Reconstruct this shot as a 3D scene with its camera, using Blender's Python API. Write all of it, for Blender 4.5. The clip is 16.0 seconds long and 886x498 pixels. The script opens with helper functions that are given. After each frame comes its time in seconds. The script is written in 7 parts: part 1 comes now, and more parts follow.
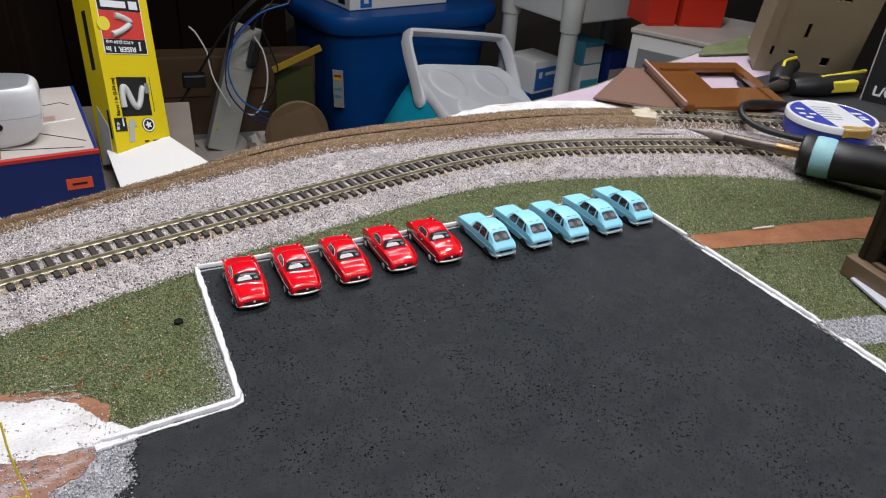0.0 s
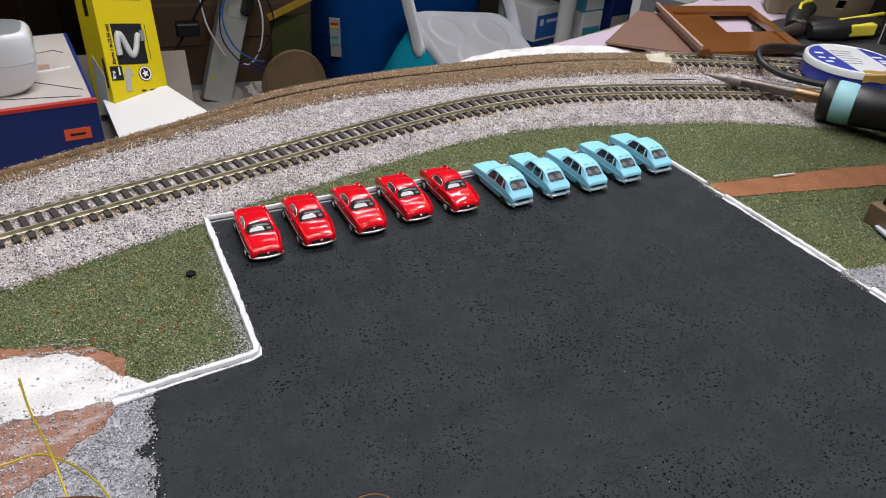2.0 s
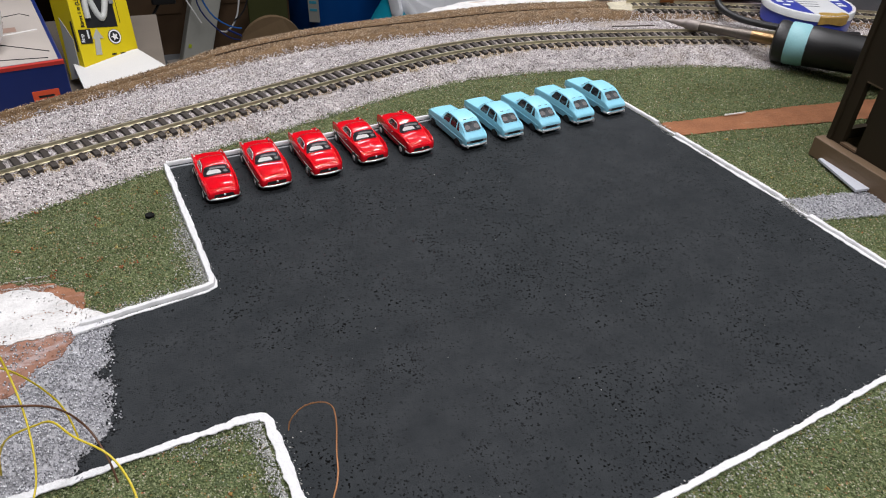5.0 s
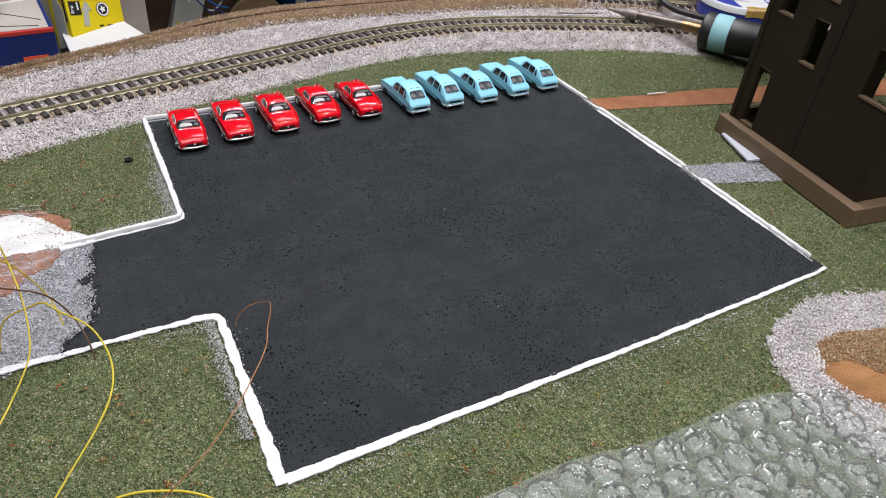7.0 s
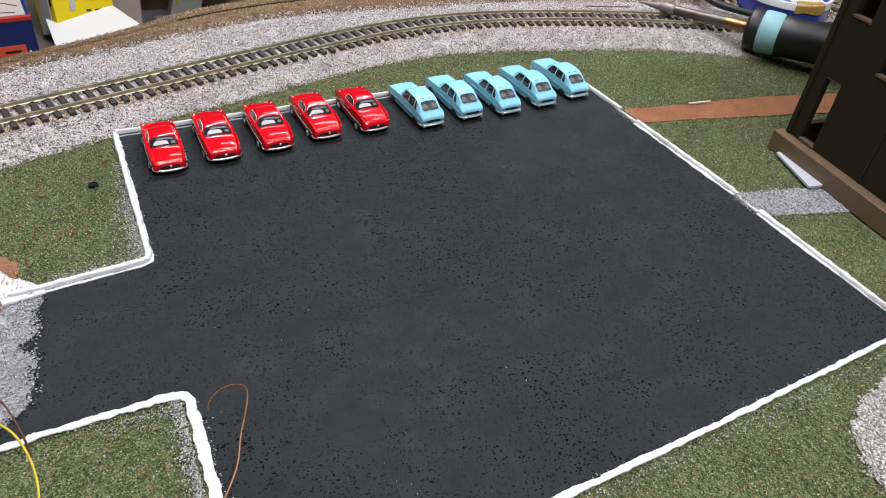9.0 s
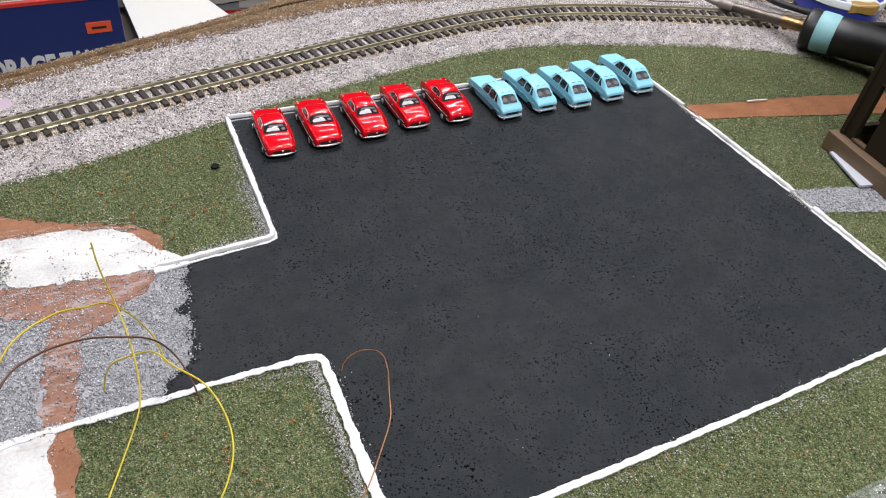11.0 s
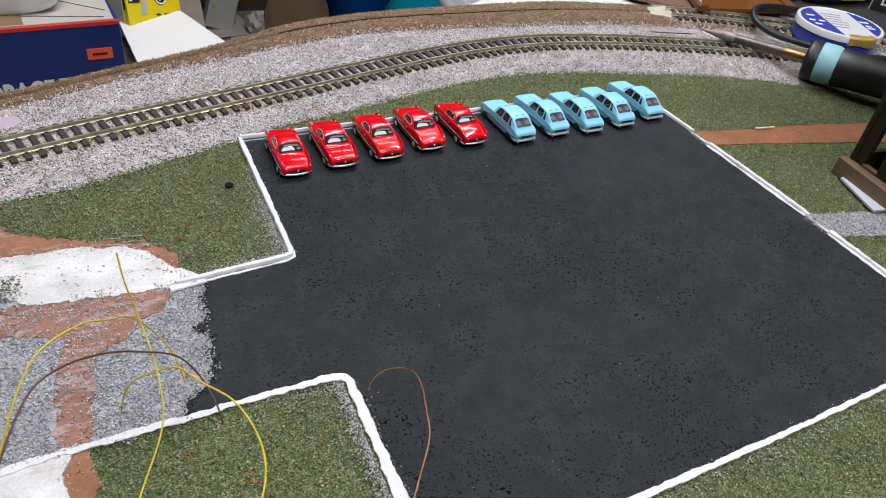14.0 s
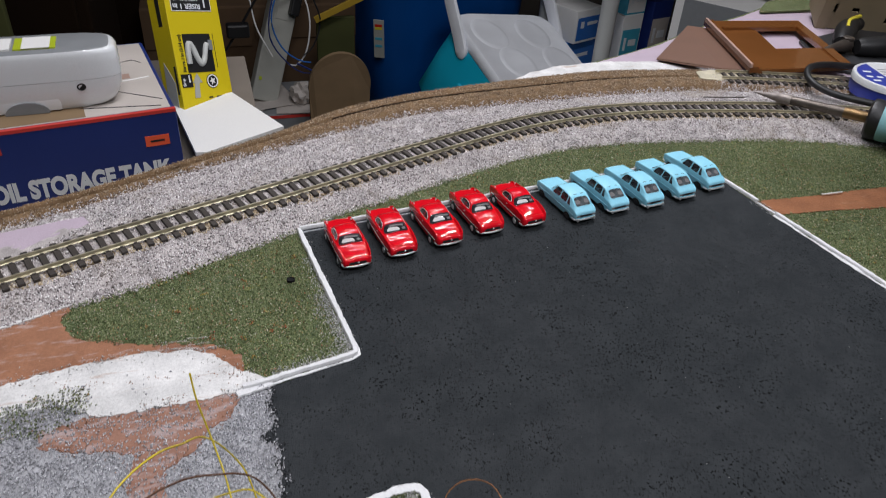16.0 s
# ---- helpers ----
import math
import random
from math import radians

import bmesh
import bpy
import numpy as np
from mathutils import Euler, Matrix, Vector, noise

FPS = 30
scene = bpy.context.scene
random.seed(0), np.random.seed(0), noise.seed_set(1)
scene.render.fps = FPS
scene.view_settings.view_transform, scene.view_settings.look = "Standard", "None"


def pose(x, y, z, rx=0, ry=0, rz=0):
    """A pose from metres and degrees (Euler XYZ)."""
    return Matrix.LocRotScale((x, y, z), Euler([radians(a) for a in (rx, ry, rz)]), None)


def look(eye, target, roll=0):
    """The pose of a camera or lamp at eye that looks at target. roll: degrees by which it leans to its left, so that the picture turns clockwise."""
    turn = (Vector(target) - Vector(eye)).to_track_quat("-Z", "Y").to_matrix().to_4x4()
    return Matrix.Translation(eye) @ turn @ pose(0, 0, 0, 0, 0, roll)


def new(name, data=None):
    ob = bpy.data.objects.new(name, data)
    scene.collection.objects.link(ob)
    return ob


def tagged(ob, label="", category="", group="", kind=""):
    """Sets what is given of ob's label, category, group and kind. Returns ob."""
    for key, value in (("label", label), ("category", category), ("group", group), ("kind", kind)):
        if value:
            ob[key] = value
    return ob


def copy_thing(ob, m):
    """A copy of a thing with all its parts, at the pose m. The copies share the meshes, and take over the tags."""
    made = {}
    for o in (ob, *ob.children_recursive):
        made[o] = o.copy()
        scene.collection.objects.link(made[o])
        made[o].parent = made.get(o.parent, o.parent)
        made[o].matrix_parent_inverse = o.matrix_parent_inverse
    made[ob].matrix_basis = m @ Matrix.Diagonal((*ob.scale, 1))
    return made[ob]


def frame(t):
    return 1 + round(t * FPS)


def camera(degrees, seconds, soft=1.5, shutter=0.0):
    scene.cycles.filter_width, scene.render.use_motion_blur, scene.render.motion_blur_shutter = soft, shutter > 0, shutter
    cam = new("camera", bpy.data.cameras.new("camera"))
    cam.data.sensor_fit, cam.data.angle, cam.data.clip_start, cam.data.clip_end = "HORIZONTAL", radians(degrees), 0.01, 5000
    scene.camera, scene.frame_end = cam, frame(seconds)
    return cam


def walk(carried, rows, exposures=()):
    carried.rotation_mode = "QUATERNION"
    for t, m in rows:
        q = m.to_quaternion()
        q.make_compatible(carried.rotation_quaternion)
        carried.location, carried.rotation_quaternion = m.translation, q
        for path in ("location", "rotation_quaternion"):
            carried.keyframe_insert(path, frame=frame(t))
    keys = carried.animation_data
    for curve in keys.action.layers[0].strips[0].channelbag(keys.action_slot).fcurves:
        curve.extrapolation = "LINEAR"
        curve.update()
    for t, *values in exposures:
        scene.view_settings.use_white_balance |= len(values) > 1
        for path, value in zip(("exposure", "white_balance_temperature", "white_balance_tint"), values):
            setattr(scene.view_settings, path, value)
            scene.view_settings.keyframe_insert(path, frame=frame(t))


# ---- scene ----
cam = camera(62.89, 16.0, 1.05, 0.3)
PATH = [
    (0, (0.0028, -0.3769, 0.2306), (0.6342, 1.2307, -0.7779), 4.45),
    (0.5, (-0.0039, -0.3828, 0.2346), (0.6443, 1.1886, -0.8191), 3.43),
    (1, (-0.0113, -0.3748, 0.2254), (0.622, 1.1912, -0.8453), 3.64),
    (1.5, (-0.0116, -0.3662, 0.2233), (0.597, 1.1866, -0.8805), 4.22),
    (2, (-0.0048, -0.3652, 0.2226), (0.6195, 1.1709, -0.8957), 4.51),
    (2.5, (-0.0111, -0.3609, 0.2214), (0.6049, 1.1697, -0.9091), 5.26),
    (3, (-0.0095, -0.362, 0.2258), (0.5892, 1.1618, -0.9229), 4.68),
    (3.5, (-0.0082, -0.3609, 0.2277), (0.5919, 1.1509, -0.936), 4.48),
    (4, (-0.0039, -0.3785, 0.218), (0.6136, 1.1186, -0.9557), 3.90),
    (4.2, (-0.001, -0.3775, 0.2155), (0.6249, 1.1082, -0.9681), 4.10),
    (6.3, (0.0134, -0.4583, 0.2349), (0.6511, 1.0249, -0.9455), 3.16),
    (6.5, (0.0136, -0.4663, 0.2407), (0.6662, 1.0188, -0.9292), 5.38),
    (7, (0.0116, -0.463, 0.2352), (0.6738, 0.9893, -0.9699), 6.05),
    (7.5, (0.0093, -0.4421, 0.2338), (0.6687, 0.9942, -0.9919), 7.14),
    (8, (0.0196, -0.4077, 0.2324), (0.683, 1.0191, -1.0021), 8.12),
    (8.2, (0.0371, -0.3836, 0.2071), (0.6734, 1.0584, -1.024), 6.15),
    (10.3, (-0.0086, -0.4217, 0.2594), (0.6267, 0.9492, -1.051), 7.64),
    (10.5, (-0.016, -0.4063, 0.2462), (0.5372, 0.9875, -1.0773), 5.97),
    (11, (-0.0146, -0.4082, 0.2538), (0.5645, 0.9736, -1.0711), 7.57),
    (11.5, (-0.016, -0.4095, 0.2462), (0.5771, 0.9655, -1.0796), 8.60),
    (12, (-0.0113, -0.4102, 0.2485), (0.5771, 0.9977, -1.0444), 7.12),
    (12.5, (-0.0095, -0.4026, 0.239), (0.5487, 1.0436, -1.0246), 5.88),
    (13, (-0.0139, -0.3937, 0.2433), (0.5427, 1.0528, -1.0207), 6.26),
    (13.5, (-0.024, -0.3968, 0.2421), (0.6137, 1.0234, -1.0134), 9.26),
    (14, (-0.0328, -0.4031, 0.2395), (0.6047, 1.0315, -0.9997), 8.56),
    (14.5, (-0.0622, -0.4116, 0.242), (0.5724, 1.0585, -0.9564), 8.91),
    (15, (-0.083, -0.4098, 0.2493), (0.4419, 1.1134, -0.9357), 6.26),
    (15.5, (-0.0564, -0.4019, 0.2485), (0.496, 1.1194, -0.9265), 5.30),
    (16, (-0.0393, -0.3814, 0.2498), (0.5061, 1.1739, -0.8832), 3.96),
]
EXPOSURES = [(0, 0.26, 6350, 10), (2, 0.24, 6400, 10), (4.2, 0.17, 6450, 10), (6.3, 0.33, 6350, 10), (8.2, 0.33, 6350, 10), (11, 0.38, 6400, 10), (13.5, 0.3, 6300, 10), (15, 0.0, 6250, 10), (16, -0.05, 6250, 10)]
walk(cam, [(t, look(eye, target, roll)) for t, eye, target, roll in PATH], EXPOSURES)

# ---- world and lamps ----
world = bpy.data.worlds.new("world")
scene.world = world
world.use_nodes = True
world.node_tree.nodes["Background"].inputs[0].default_value = (0.9, 0.95, 1.0, 1)
world.node_tree.nodes["Background"].inputs[1].default_value = 0.01


def unseen_lamp(x, y, z, w, d, power, turn=0.0, color=(1.0, 0.975, 0.99)):
    data = bpy.data.lights.new("unseen_lamp", "AREA")
    data.shape, data.size, data.size_y, data.energy, data.color = "RECTANGLE", w, d, power, color
    ob = new("unseen_lamp", data)
    ob.matrix_world = pose(x, y, z, 0, 0, turn)
    return ob


unseen_lamp(0.29, 0.34, 1.02, 1.15, 0.04, 12.5, 40)
unseen_lamp(0.24, -0.72, 1.02, 1.15, 0.05, 11.0, 6)
# third lamp is added only to brighten the cooler lid at the back
unseen_lamp(0.70, 1.25, 1.40, 1.15, 0.05, 3.6, 20)

# ---- mesh helpers ----


def mesh_ob(name, bm, mat, smooth=None):
    me = bpy.data.meshes.new(name)
    bmesh.ops.recalc_face_normals(bm, faces=bm.faces)
    bm.to_mesh(me)
    bm.free()
    if mat:
        me.materials.append(mat)
    if smooth:
        me.polygons.foreach_set("use_smooth", [True] * len(me.polygons))
        me.set_sharp_from_angle(angle=radians(smooth))
    return new(name, me)


def part(name, bm, mat, parent, label="", smooth=None):
    ob = mesh_ob(name, bm, mat, smooth)
    ob.parent = parent
    return tagged(ob, label)


def thing(name, label, category, group="", m=None):
    ob = new(name)
    ob.empty_display_size = 0.01
    if m is not None:
        ob.matrix_world = m
    return tagged(ob, label, category, group)


def box(bm, lo, hi, m=None, bevel=0.0, seg=2):
    """A box from corner lo to corner hi, bevelled."""
    c = [(a + b) / 2 for a, b in zip(lo, hi)]
    s = [abs(b - a) for a, b in zip(lo, hi)]
    tmp = bmesh.new()
    bmesh.ops.create_cube(tmp, size=1.0, matrix=Matrix.LocRotScale(c, None, s))
    if bevel:
        bmesh.ops.bevel(tmp, geom=tmp.edges[:], offset=bevel, segments=seg, affect="EDGES", profile=0.5)
    if m is not None:
        bmesh.ops.transform(tmp, matrix=m, verts=tmp.verts)
    return join(bm, tmp)


def join(bm, tmp):
    idx = [bm.verts.new(v.co) for v in tmp.verts]
    tmp.verts.index_update()
    for f in tmp.faces:
        try:
            bm.faces.new([idx[v.index] for v in f.verts])
        except ValueError:
            pass
    tmp.free()
    return bm


def solid(*boxes, bevel=0.0, m=None):
    bm = bmesh.new()
    for lo, hi in boxes:
        box(bm, lo, hi, m, bevel)
    return bm


def loft(bm, rings, caps=True):
    """Skin a list of rings with the same count of points."""
    vs = [[bm.verts.new(p) for p in r] for r in rings]
    n = len(rings[0])
    for a, b in zip(vs, vs[1:]):
        for i in range(n):
            bm.faces.new((a[i], a[(i + 1) % n], b[(i + 1) % n], b[i]))
    if caps:
        bm.faces.new(vs[0])
        bm.faces.new(vs[-1])
    return bm


def superloop(hw, hh, n=24, e=4.0):
    out = []
    for i in range(n):
        a = 2 * math.pi * (i + 0.5) / n
        c, s = math.cos(a), math.sin(a)
        r = (abs(c) ** e + abs(s) ** e) ** (-1 / e)
        out.append((hw * r * c, hh * r * s))
    return out


def lathe(profile, n=32, m=None):
    """Turn (radius, height) pairs round the z axis."""
    bm = bmesh.new()
    rings = [[(max(r, 1e-5) * math.cos(2 * math.pi * i / n), max(r, 1e-5) * math.sin(2 * math.pi * i / n), z) for i in range(n)] for r, z in profile]
    loft(bm, rings)
    if m is not None:
        bmesh.ops.transform(bm, matrix=m, verts=bm.verts)
    return bm


def spline(points, step):
    """Catmull-Rom through the points, resampled at even steps."""
    p = [Vector(q) for q in points]
    p = [2 * p[0] - p[1]] + p + [2 * p[-1] - p[-2]]
    dense = []
    for a, b, c, d in zip(p, p[1:], p[2:], p[3:]):
        for k in range(16):
            t = k / 16
            dense.append(0.5 * ((2 * b) + (c - a) * t + (2 * a - 5 * b + 4 * c - d) * t * t + (3 * b - a - 3 * c + d) * t ** 3))
    dense.append(p[-2])
    out, left = [dense[0]], step
    for a, b in zip(dense, dense[1:]):
        seg = (b - a).length
        while seg > 1e-9 and left <= seg:
            a = a + (b - a) * (left / seg)
            out.append(a.copy())
            seg, left = (b - a).length, step
        left -= seg
    return out


def tube(points, radius, n=8, step=0.004, bm=None, taper=None):
    """A round wire along a smooth line."""
    bm = bm or bmesh.new()
    line = spline(points, step)
    rings = []
    for i, q in enumerate(line):
        d = (line[min(i + 1, len(line) - 1)] - line[max(i - 1, 0)]).normalized()
        side = d.cross(Vector((0, 0, 1)))
        side = side.normalized() if side.length > 1e-4 else Vector((1, 0, 0))
        up = side.cross(d)
        r = radius if taper is None else radius * taper(i / max(1, len(line) - 1))
        rings.append([q + r * (math.cos(2 * math.pi * k / n) * side + math.sin(2 * math.pi * k / n) * up) for k in range(n)])
    return loft(bm, rings)


def sweep(line, profile, bm=None):
    """Carry a closed (sideways, up) profile along a plan line."""
    bm = bm or bmesh.new()
    rings = []
    for i, q in enumerate(line):
        d = (line[min(i + 1, len(line) - 1)] - line[max(i - 1, 0)])
        d.z = 0
        d.normalize()
        side = Vector((d.y, -d.x, 0))
        rings.append([q + a * side + Vector((0, 0, b)) for a, b in profile])
    return loft(bm, rings)


def plate(bm, pts, depth, m=None):
    """A flat polygon with thickness, its face at the given points and its back at depth behind them."""
    pts = [Vector(p) for p in pts]
    nrm = sum(((p - pts[0]).cross(q - pts[0]) for p, q in zip(pts[1:], pts[2:])), Vector()).normalized()
    top = [bm.verts.new(p) for p in pts]
    low = [bm.verts.new(p - depth * nrm) for p in pts]
    bm.faces.new(top)
    bm.faces.new(low[::-1])
    k = len(pts)
    for i in range(k):
        bm.faces.new((top[i], low[i], low[(i + 1) % k], top[(i + 1) % k]))
    return bm


def rounded(pts, r, k=4):
    """The same polygon with its corners rounded."""
    out = []
    pts = [Vector(p) for p in pts]
    for i, p in enumerate(pts):
        a, b = pts[i - 1] - p, pts[(i + 1) % len(pts)] - p
        d = min(r, a.length * 0.45, b.length * 0.45)
        s, e = p + a.normalized() * d, p + b.normalized() * d
        for j in range(k + 1):
            t = j / k
            out.append((1 - t) ** 2 * s + 2 * t * (1 - t) * p + t * t * e)
    return out


def writing(name, body, size, mat, parent, m, label="", width=None, bold=0.03):
    """Letters in the built-in font as a thin mesh."""
    cu = bpy.data.curves.new(name, "FONT")
    cu.body, cu.size, cu.extrude, cu.offset, cu.align_x = body, size, 0.0001, size * bold, "LEFT"
    tmp = bpy.data.objects.new(name, cu)
    me = bpy.data.meshes.new_from_object(tmp)
    bpy.data.objects.remove(tmp)
    me.name = name
    me.materials.clear()
    me.materials.append(mat)
    xs = [v.co.x for v in me.vertices]
    if width:
        k = width / (max(xs) - min(xs))
        me.transform(Matrix.Diagonal((k, 1, 1, 1)))
    ob = new(name, me)
    ob.parent = parent
    ob.matrix_local = m
    return tagged(ob, label)


def frame_of(origin, x_dir, z_dir):
    """A pose from an origin, the local x and (nearly) the local z direction."""
    x = Vector(x_dir).normalized()
    z = Vector(z_dir)
    z = (z - x * z.dot(x)).normalized()
    y = z.cross(x)
    m = Matrix((x, y, z)).transposed().to_4x4()
    m.translation = origin
    return m


def numpy_mesh(name, verts, faces, mat):
    """A mesh from arrays of vertices and triangles."""
    me = bpy.data.meshes.new(name)
    nv, nf = len(verts), len(faces)
    me.vertices.add(nv)
    me.vertices.foreach_set("co", verts.astype(np.float32).ravel())
    me.loops.add(nf * 3)
    me.loops.foreach_set("vertex_index", faces.astype(np.int32).ravel())
    me.polygons.add(nf)
    me.polygons.foreach_set("loop_start", np.arange(0, nf * 3, 3, dtype=np.int32))
    me.update(calc_edges=True)
    me.validate()
    me.materials.append(mat)
    return new(name, me)


# ---- materials ----


def nodes_of(name):
    m = bpy.data.materials.new(name)
    m.use_nodes = True
    nt = m.node_tree
    return m, nt, nt.nodes["Principled BSDF"]


def ramp(nt, fac, stops, constant=False):
    r = nt.nodes.new("ShaderNodeValToRGB")
    r.color_ramp.interpolation = "CONSTANT" if constant else "LINEAR"
    while len(r.color_ramp.elements) < len(stops):
        r.color_ramp.elements.new(0.5)
    for e, (pos, col) in zip(r.color_ramp.elements, stops):
        e.position, e.color = pos, (*col, 1)
    nt.links.new(fac, r.inputs[0])
    return r.outputs[0]


def noise_tex(nt, scale, detail=4.0, rough=0.55, vec=None):
    n = nt.nodes.new("ShaderNodeTexNoise")
    n.inputs["Scale"].default_value, n.inputs["Detail"].default_value, n.inputs["Roughness"].default_value = scale, detail, rough
    if vec is None:
        tc = nt.nodes.new("ShaderNodeTexCoord")
        vec = tc.outputs["Object"]
    nt.links.new(vec, n.inputs["Vector"])
    return n.outputs[0]


def mixed(nt, fac, a, b, mode="MIX"):
    x = nt.nodes.new("ShaderNodeMix")
    x.data_type, x.blend_type = "RGBA", mode
    for key, v in ((0, fac), (6, a), (7, b)):
        if isinstance(v, (int, float)):
            x.inputs[key].default_value = v
        elif isinstance(v, tuple):
            x.inputs[key].default_value = (*v, 1)
        else:
            nt.links.new(v, x.inputs[key])
    return x.outputs[2]


def bumped(nt, bsdf, height, dist, strength=1.0):
    b = nt.nodes.new("ShaderNodeBump")
    b.inputs["Distance"].default_value, b.inputs["Strength"].default_value = dist, strength
    nt.links.new(height, b.inputs["Height"])
    nt.links.new(b.outputs[0], bsdf.inputs["Normal"])


def surface(name, col, rough=0.6, metal=0.0, var=0.18, scale=60.0, fine=900.0, bump=0.0001, spec=0.5, coat=0.0, col2=None):
    """A plain surface with stains, fine grain and slight relief."""
    m, nt, b = nodes_of(name)
    big = noise_tex(nt, scale, 5)
    small = noise_tex(nt, fine, 3)
    dark = col2 or tuple(c * (1 - var) for c in col)
    light = tuple(min(1, c * (1 + var * 0.6)) for c in col)
    c1 = ramp(nt, big, [(0.3, dark), (0.7, light)])
    c2 = mixed(nt, 0.25, c1, ramp(nt, small, [(0.35, tuple(c * 0.75 for c in col)), (0.65, light)]))
    nt.links.new(c2, b.inputs["Base Color"])
    b.inputs["Metallic"].default_value = metal
    b.inputs["Specular IOR Level"].default_value = spec
    b.inputs["Coat Weight"].default_value = coat
    b.inputs["Coat Roughness"].default_value = 0.05
    rr = nt.nodes.new("ShaderNodeMapRange")
    rr.inputs[3].default_value, rr.inputs[4].default_value = max(0.02, rough - 0.08), min(1, rough + 0.08)
    nt.links.new(big, rr.inputs[0])
    nt.links.new(rr.outputs[0], b.inputs["Roughness"])
    if bump:
        bumped(nt, b, small, bump)
    return m


def grains(name, stops, rough=0.85, tint=None, tufts=()):
    """Loose grains, each of its own colour; tufts are small clumps of another shade."""
    m, nt, b = nodes_of(name)
    g = nt.nodes.new("ShaderNodeNewGeometry")
    col = ramp(nt, g.outputs["Random Per Island"], stops)
    big = noise_tex(nt, 35.0, 3)
    col = mixed(nt, 1.0, col, ramp(nt, big, [(0.3, (0.78, 0.78, 0.78)), (0.7, (1.0, 1.0, 1.0))]), "MULTIPLY")
    if tint:
        col = mixed(nt, ramp(nt, noise_tex(nt, 22.0, 4, 0.7), [(0.52, (0, 0, 0)), (0.72, (0.55, 0.55, 0.55))]), col, tint)
    for scale, cut, amount, shade in tufts:
        col = mixed(nt, ramp(nt, noise_tex(nt, scale, 3, 0.6), [(cut, (0, 0, 0)), (cut + 0.06, (amount, amount, amount))]), col, shade)
    nt.links.new(col, b.inputs["Base Color"])
    b.inputs["Roughness"].default_value = rough
    b.inputs["Specular IOR Level"].default_value = 0.25
    return m


def speckled(name, stops, scale):
    """A bed of fine crumbs too small to lie loose: one tone to each cell."""
    m, nt, b = nodes_of(name)
    tc = nt.nodes.new("ShaderNodeTexCoord")
    cells = nt.nodes.new("ShaderNodeTexVoronoi")
    cells.inputs["Scale"].default_value = scale
    nt.links.new(tc.outputs["Object"], cells.inputs["Vector"])
    sep = nt.nodes.new("ShaderNodeSeparateColor")
    nt.links.new(cells.outputs["Color"], sep.inputs[0])
    col = ramp(nt, sep.outputs[0], stops)
    col = mixed(nt, 1.0, col, ramp(nt, noise_tex(nt, 40.0, 3), [(0.3, (0.52, 0.54, 0.52)), (0.7, (0.74, 0.74, 0.74))]), "MULTIPLY")
    nt.links.new(col, b.inputs["Base Color"])
    b.inputs["Roughness"].default_value = 0.95
    b.inputs["Specular IOR Level"].default_value = 0.1
    bumped(nt, b, mixed(nt, 0.5, cells.outputs["Distance"], noise_tex(nt, 900.0, 3)), 0.0006, 0.8)
    return m


def smeared(name, base, under, cut, scale, stretch):
    """Brushed-on paint: a base with streaks where another coat shows."""
    m, nt, b = nodes_of(name)
    tc = nt.nodes.new("ShaderNodeTexCoord")
    mp = nt.nodes.new("ShaderNodeMapping")
    mp.inputs["Rotation"].default_value = (0, 0, radians(-18))
    mp.inputs["Scale"].default_value = (1, stretch, 1)
    nt.links.new(tc.outputs["Object"], mp.inputs["Vector"])
    streak = nt.nodes.new("ShaderNodeTexNoise")
    streak.inputs["Scale"].default_value, streak.inputs["Detail"].default_value, streak.inputs["Roughness"].default_value = scale, 7.0, 0.68
    nt.links.new(mp.outputs[0], streak.inputs["Vector"])
    fine, mid = noise_tex(nt, 650.0, 4, 0.65), noise_tex(nt, 60.0, 4)
    col = mixed(nt, 1.0, base, ramp(nt, mid, [(0.3, (0.76, 0.76, 0.76)), (0.7, (1.08, 1.08, 1.08))]), "MULTIPLY")
    col = mixed(nt, ramp(nt, streak.outputs["Fac"], [(cut, (0, 0, 0)), (cut + 0.10, (0.8, 0.8, 0.8))]), col, under)
    col = mixed(nt, 1.0, col, ramp(nt, fine, [(0.3, (0.82, 0.82, 0.82)), (0.6, (1, 1, 1))]), "MULTIPLY")
    nt.links.new(col, b.inputs["Base Color"])
    b.inputs["Roughness"].default_value = 0.75
    b.inputs["Specular IOR Level"].default_value = 0.25
    bumped(nt, b, mixed(nt, 0.5, fine, streak.outputs["Fac"]), 0.0007, 0.8)
    return m


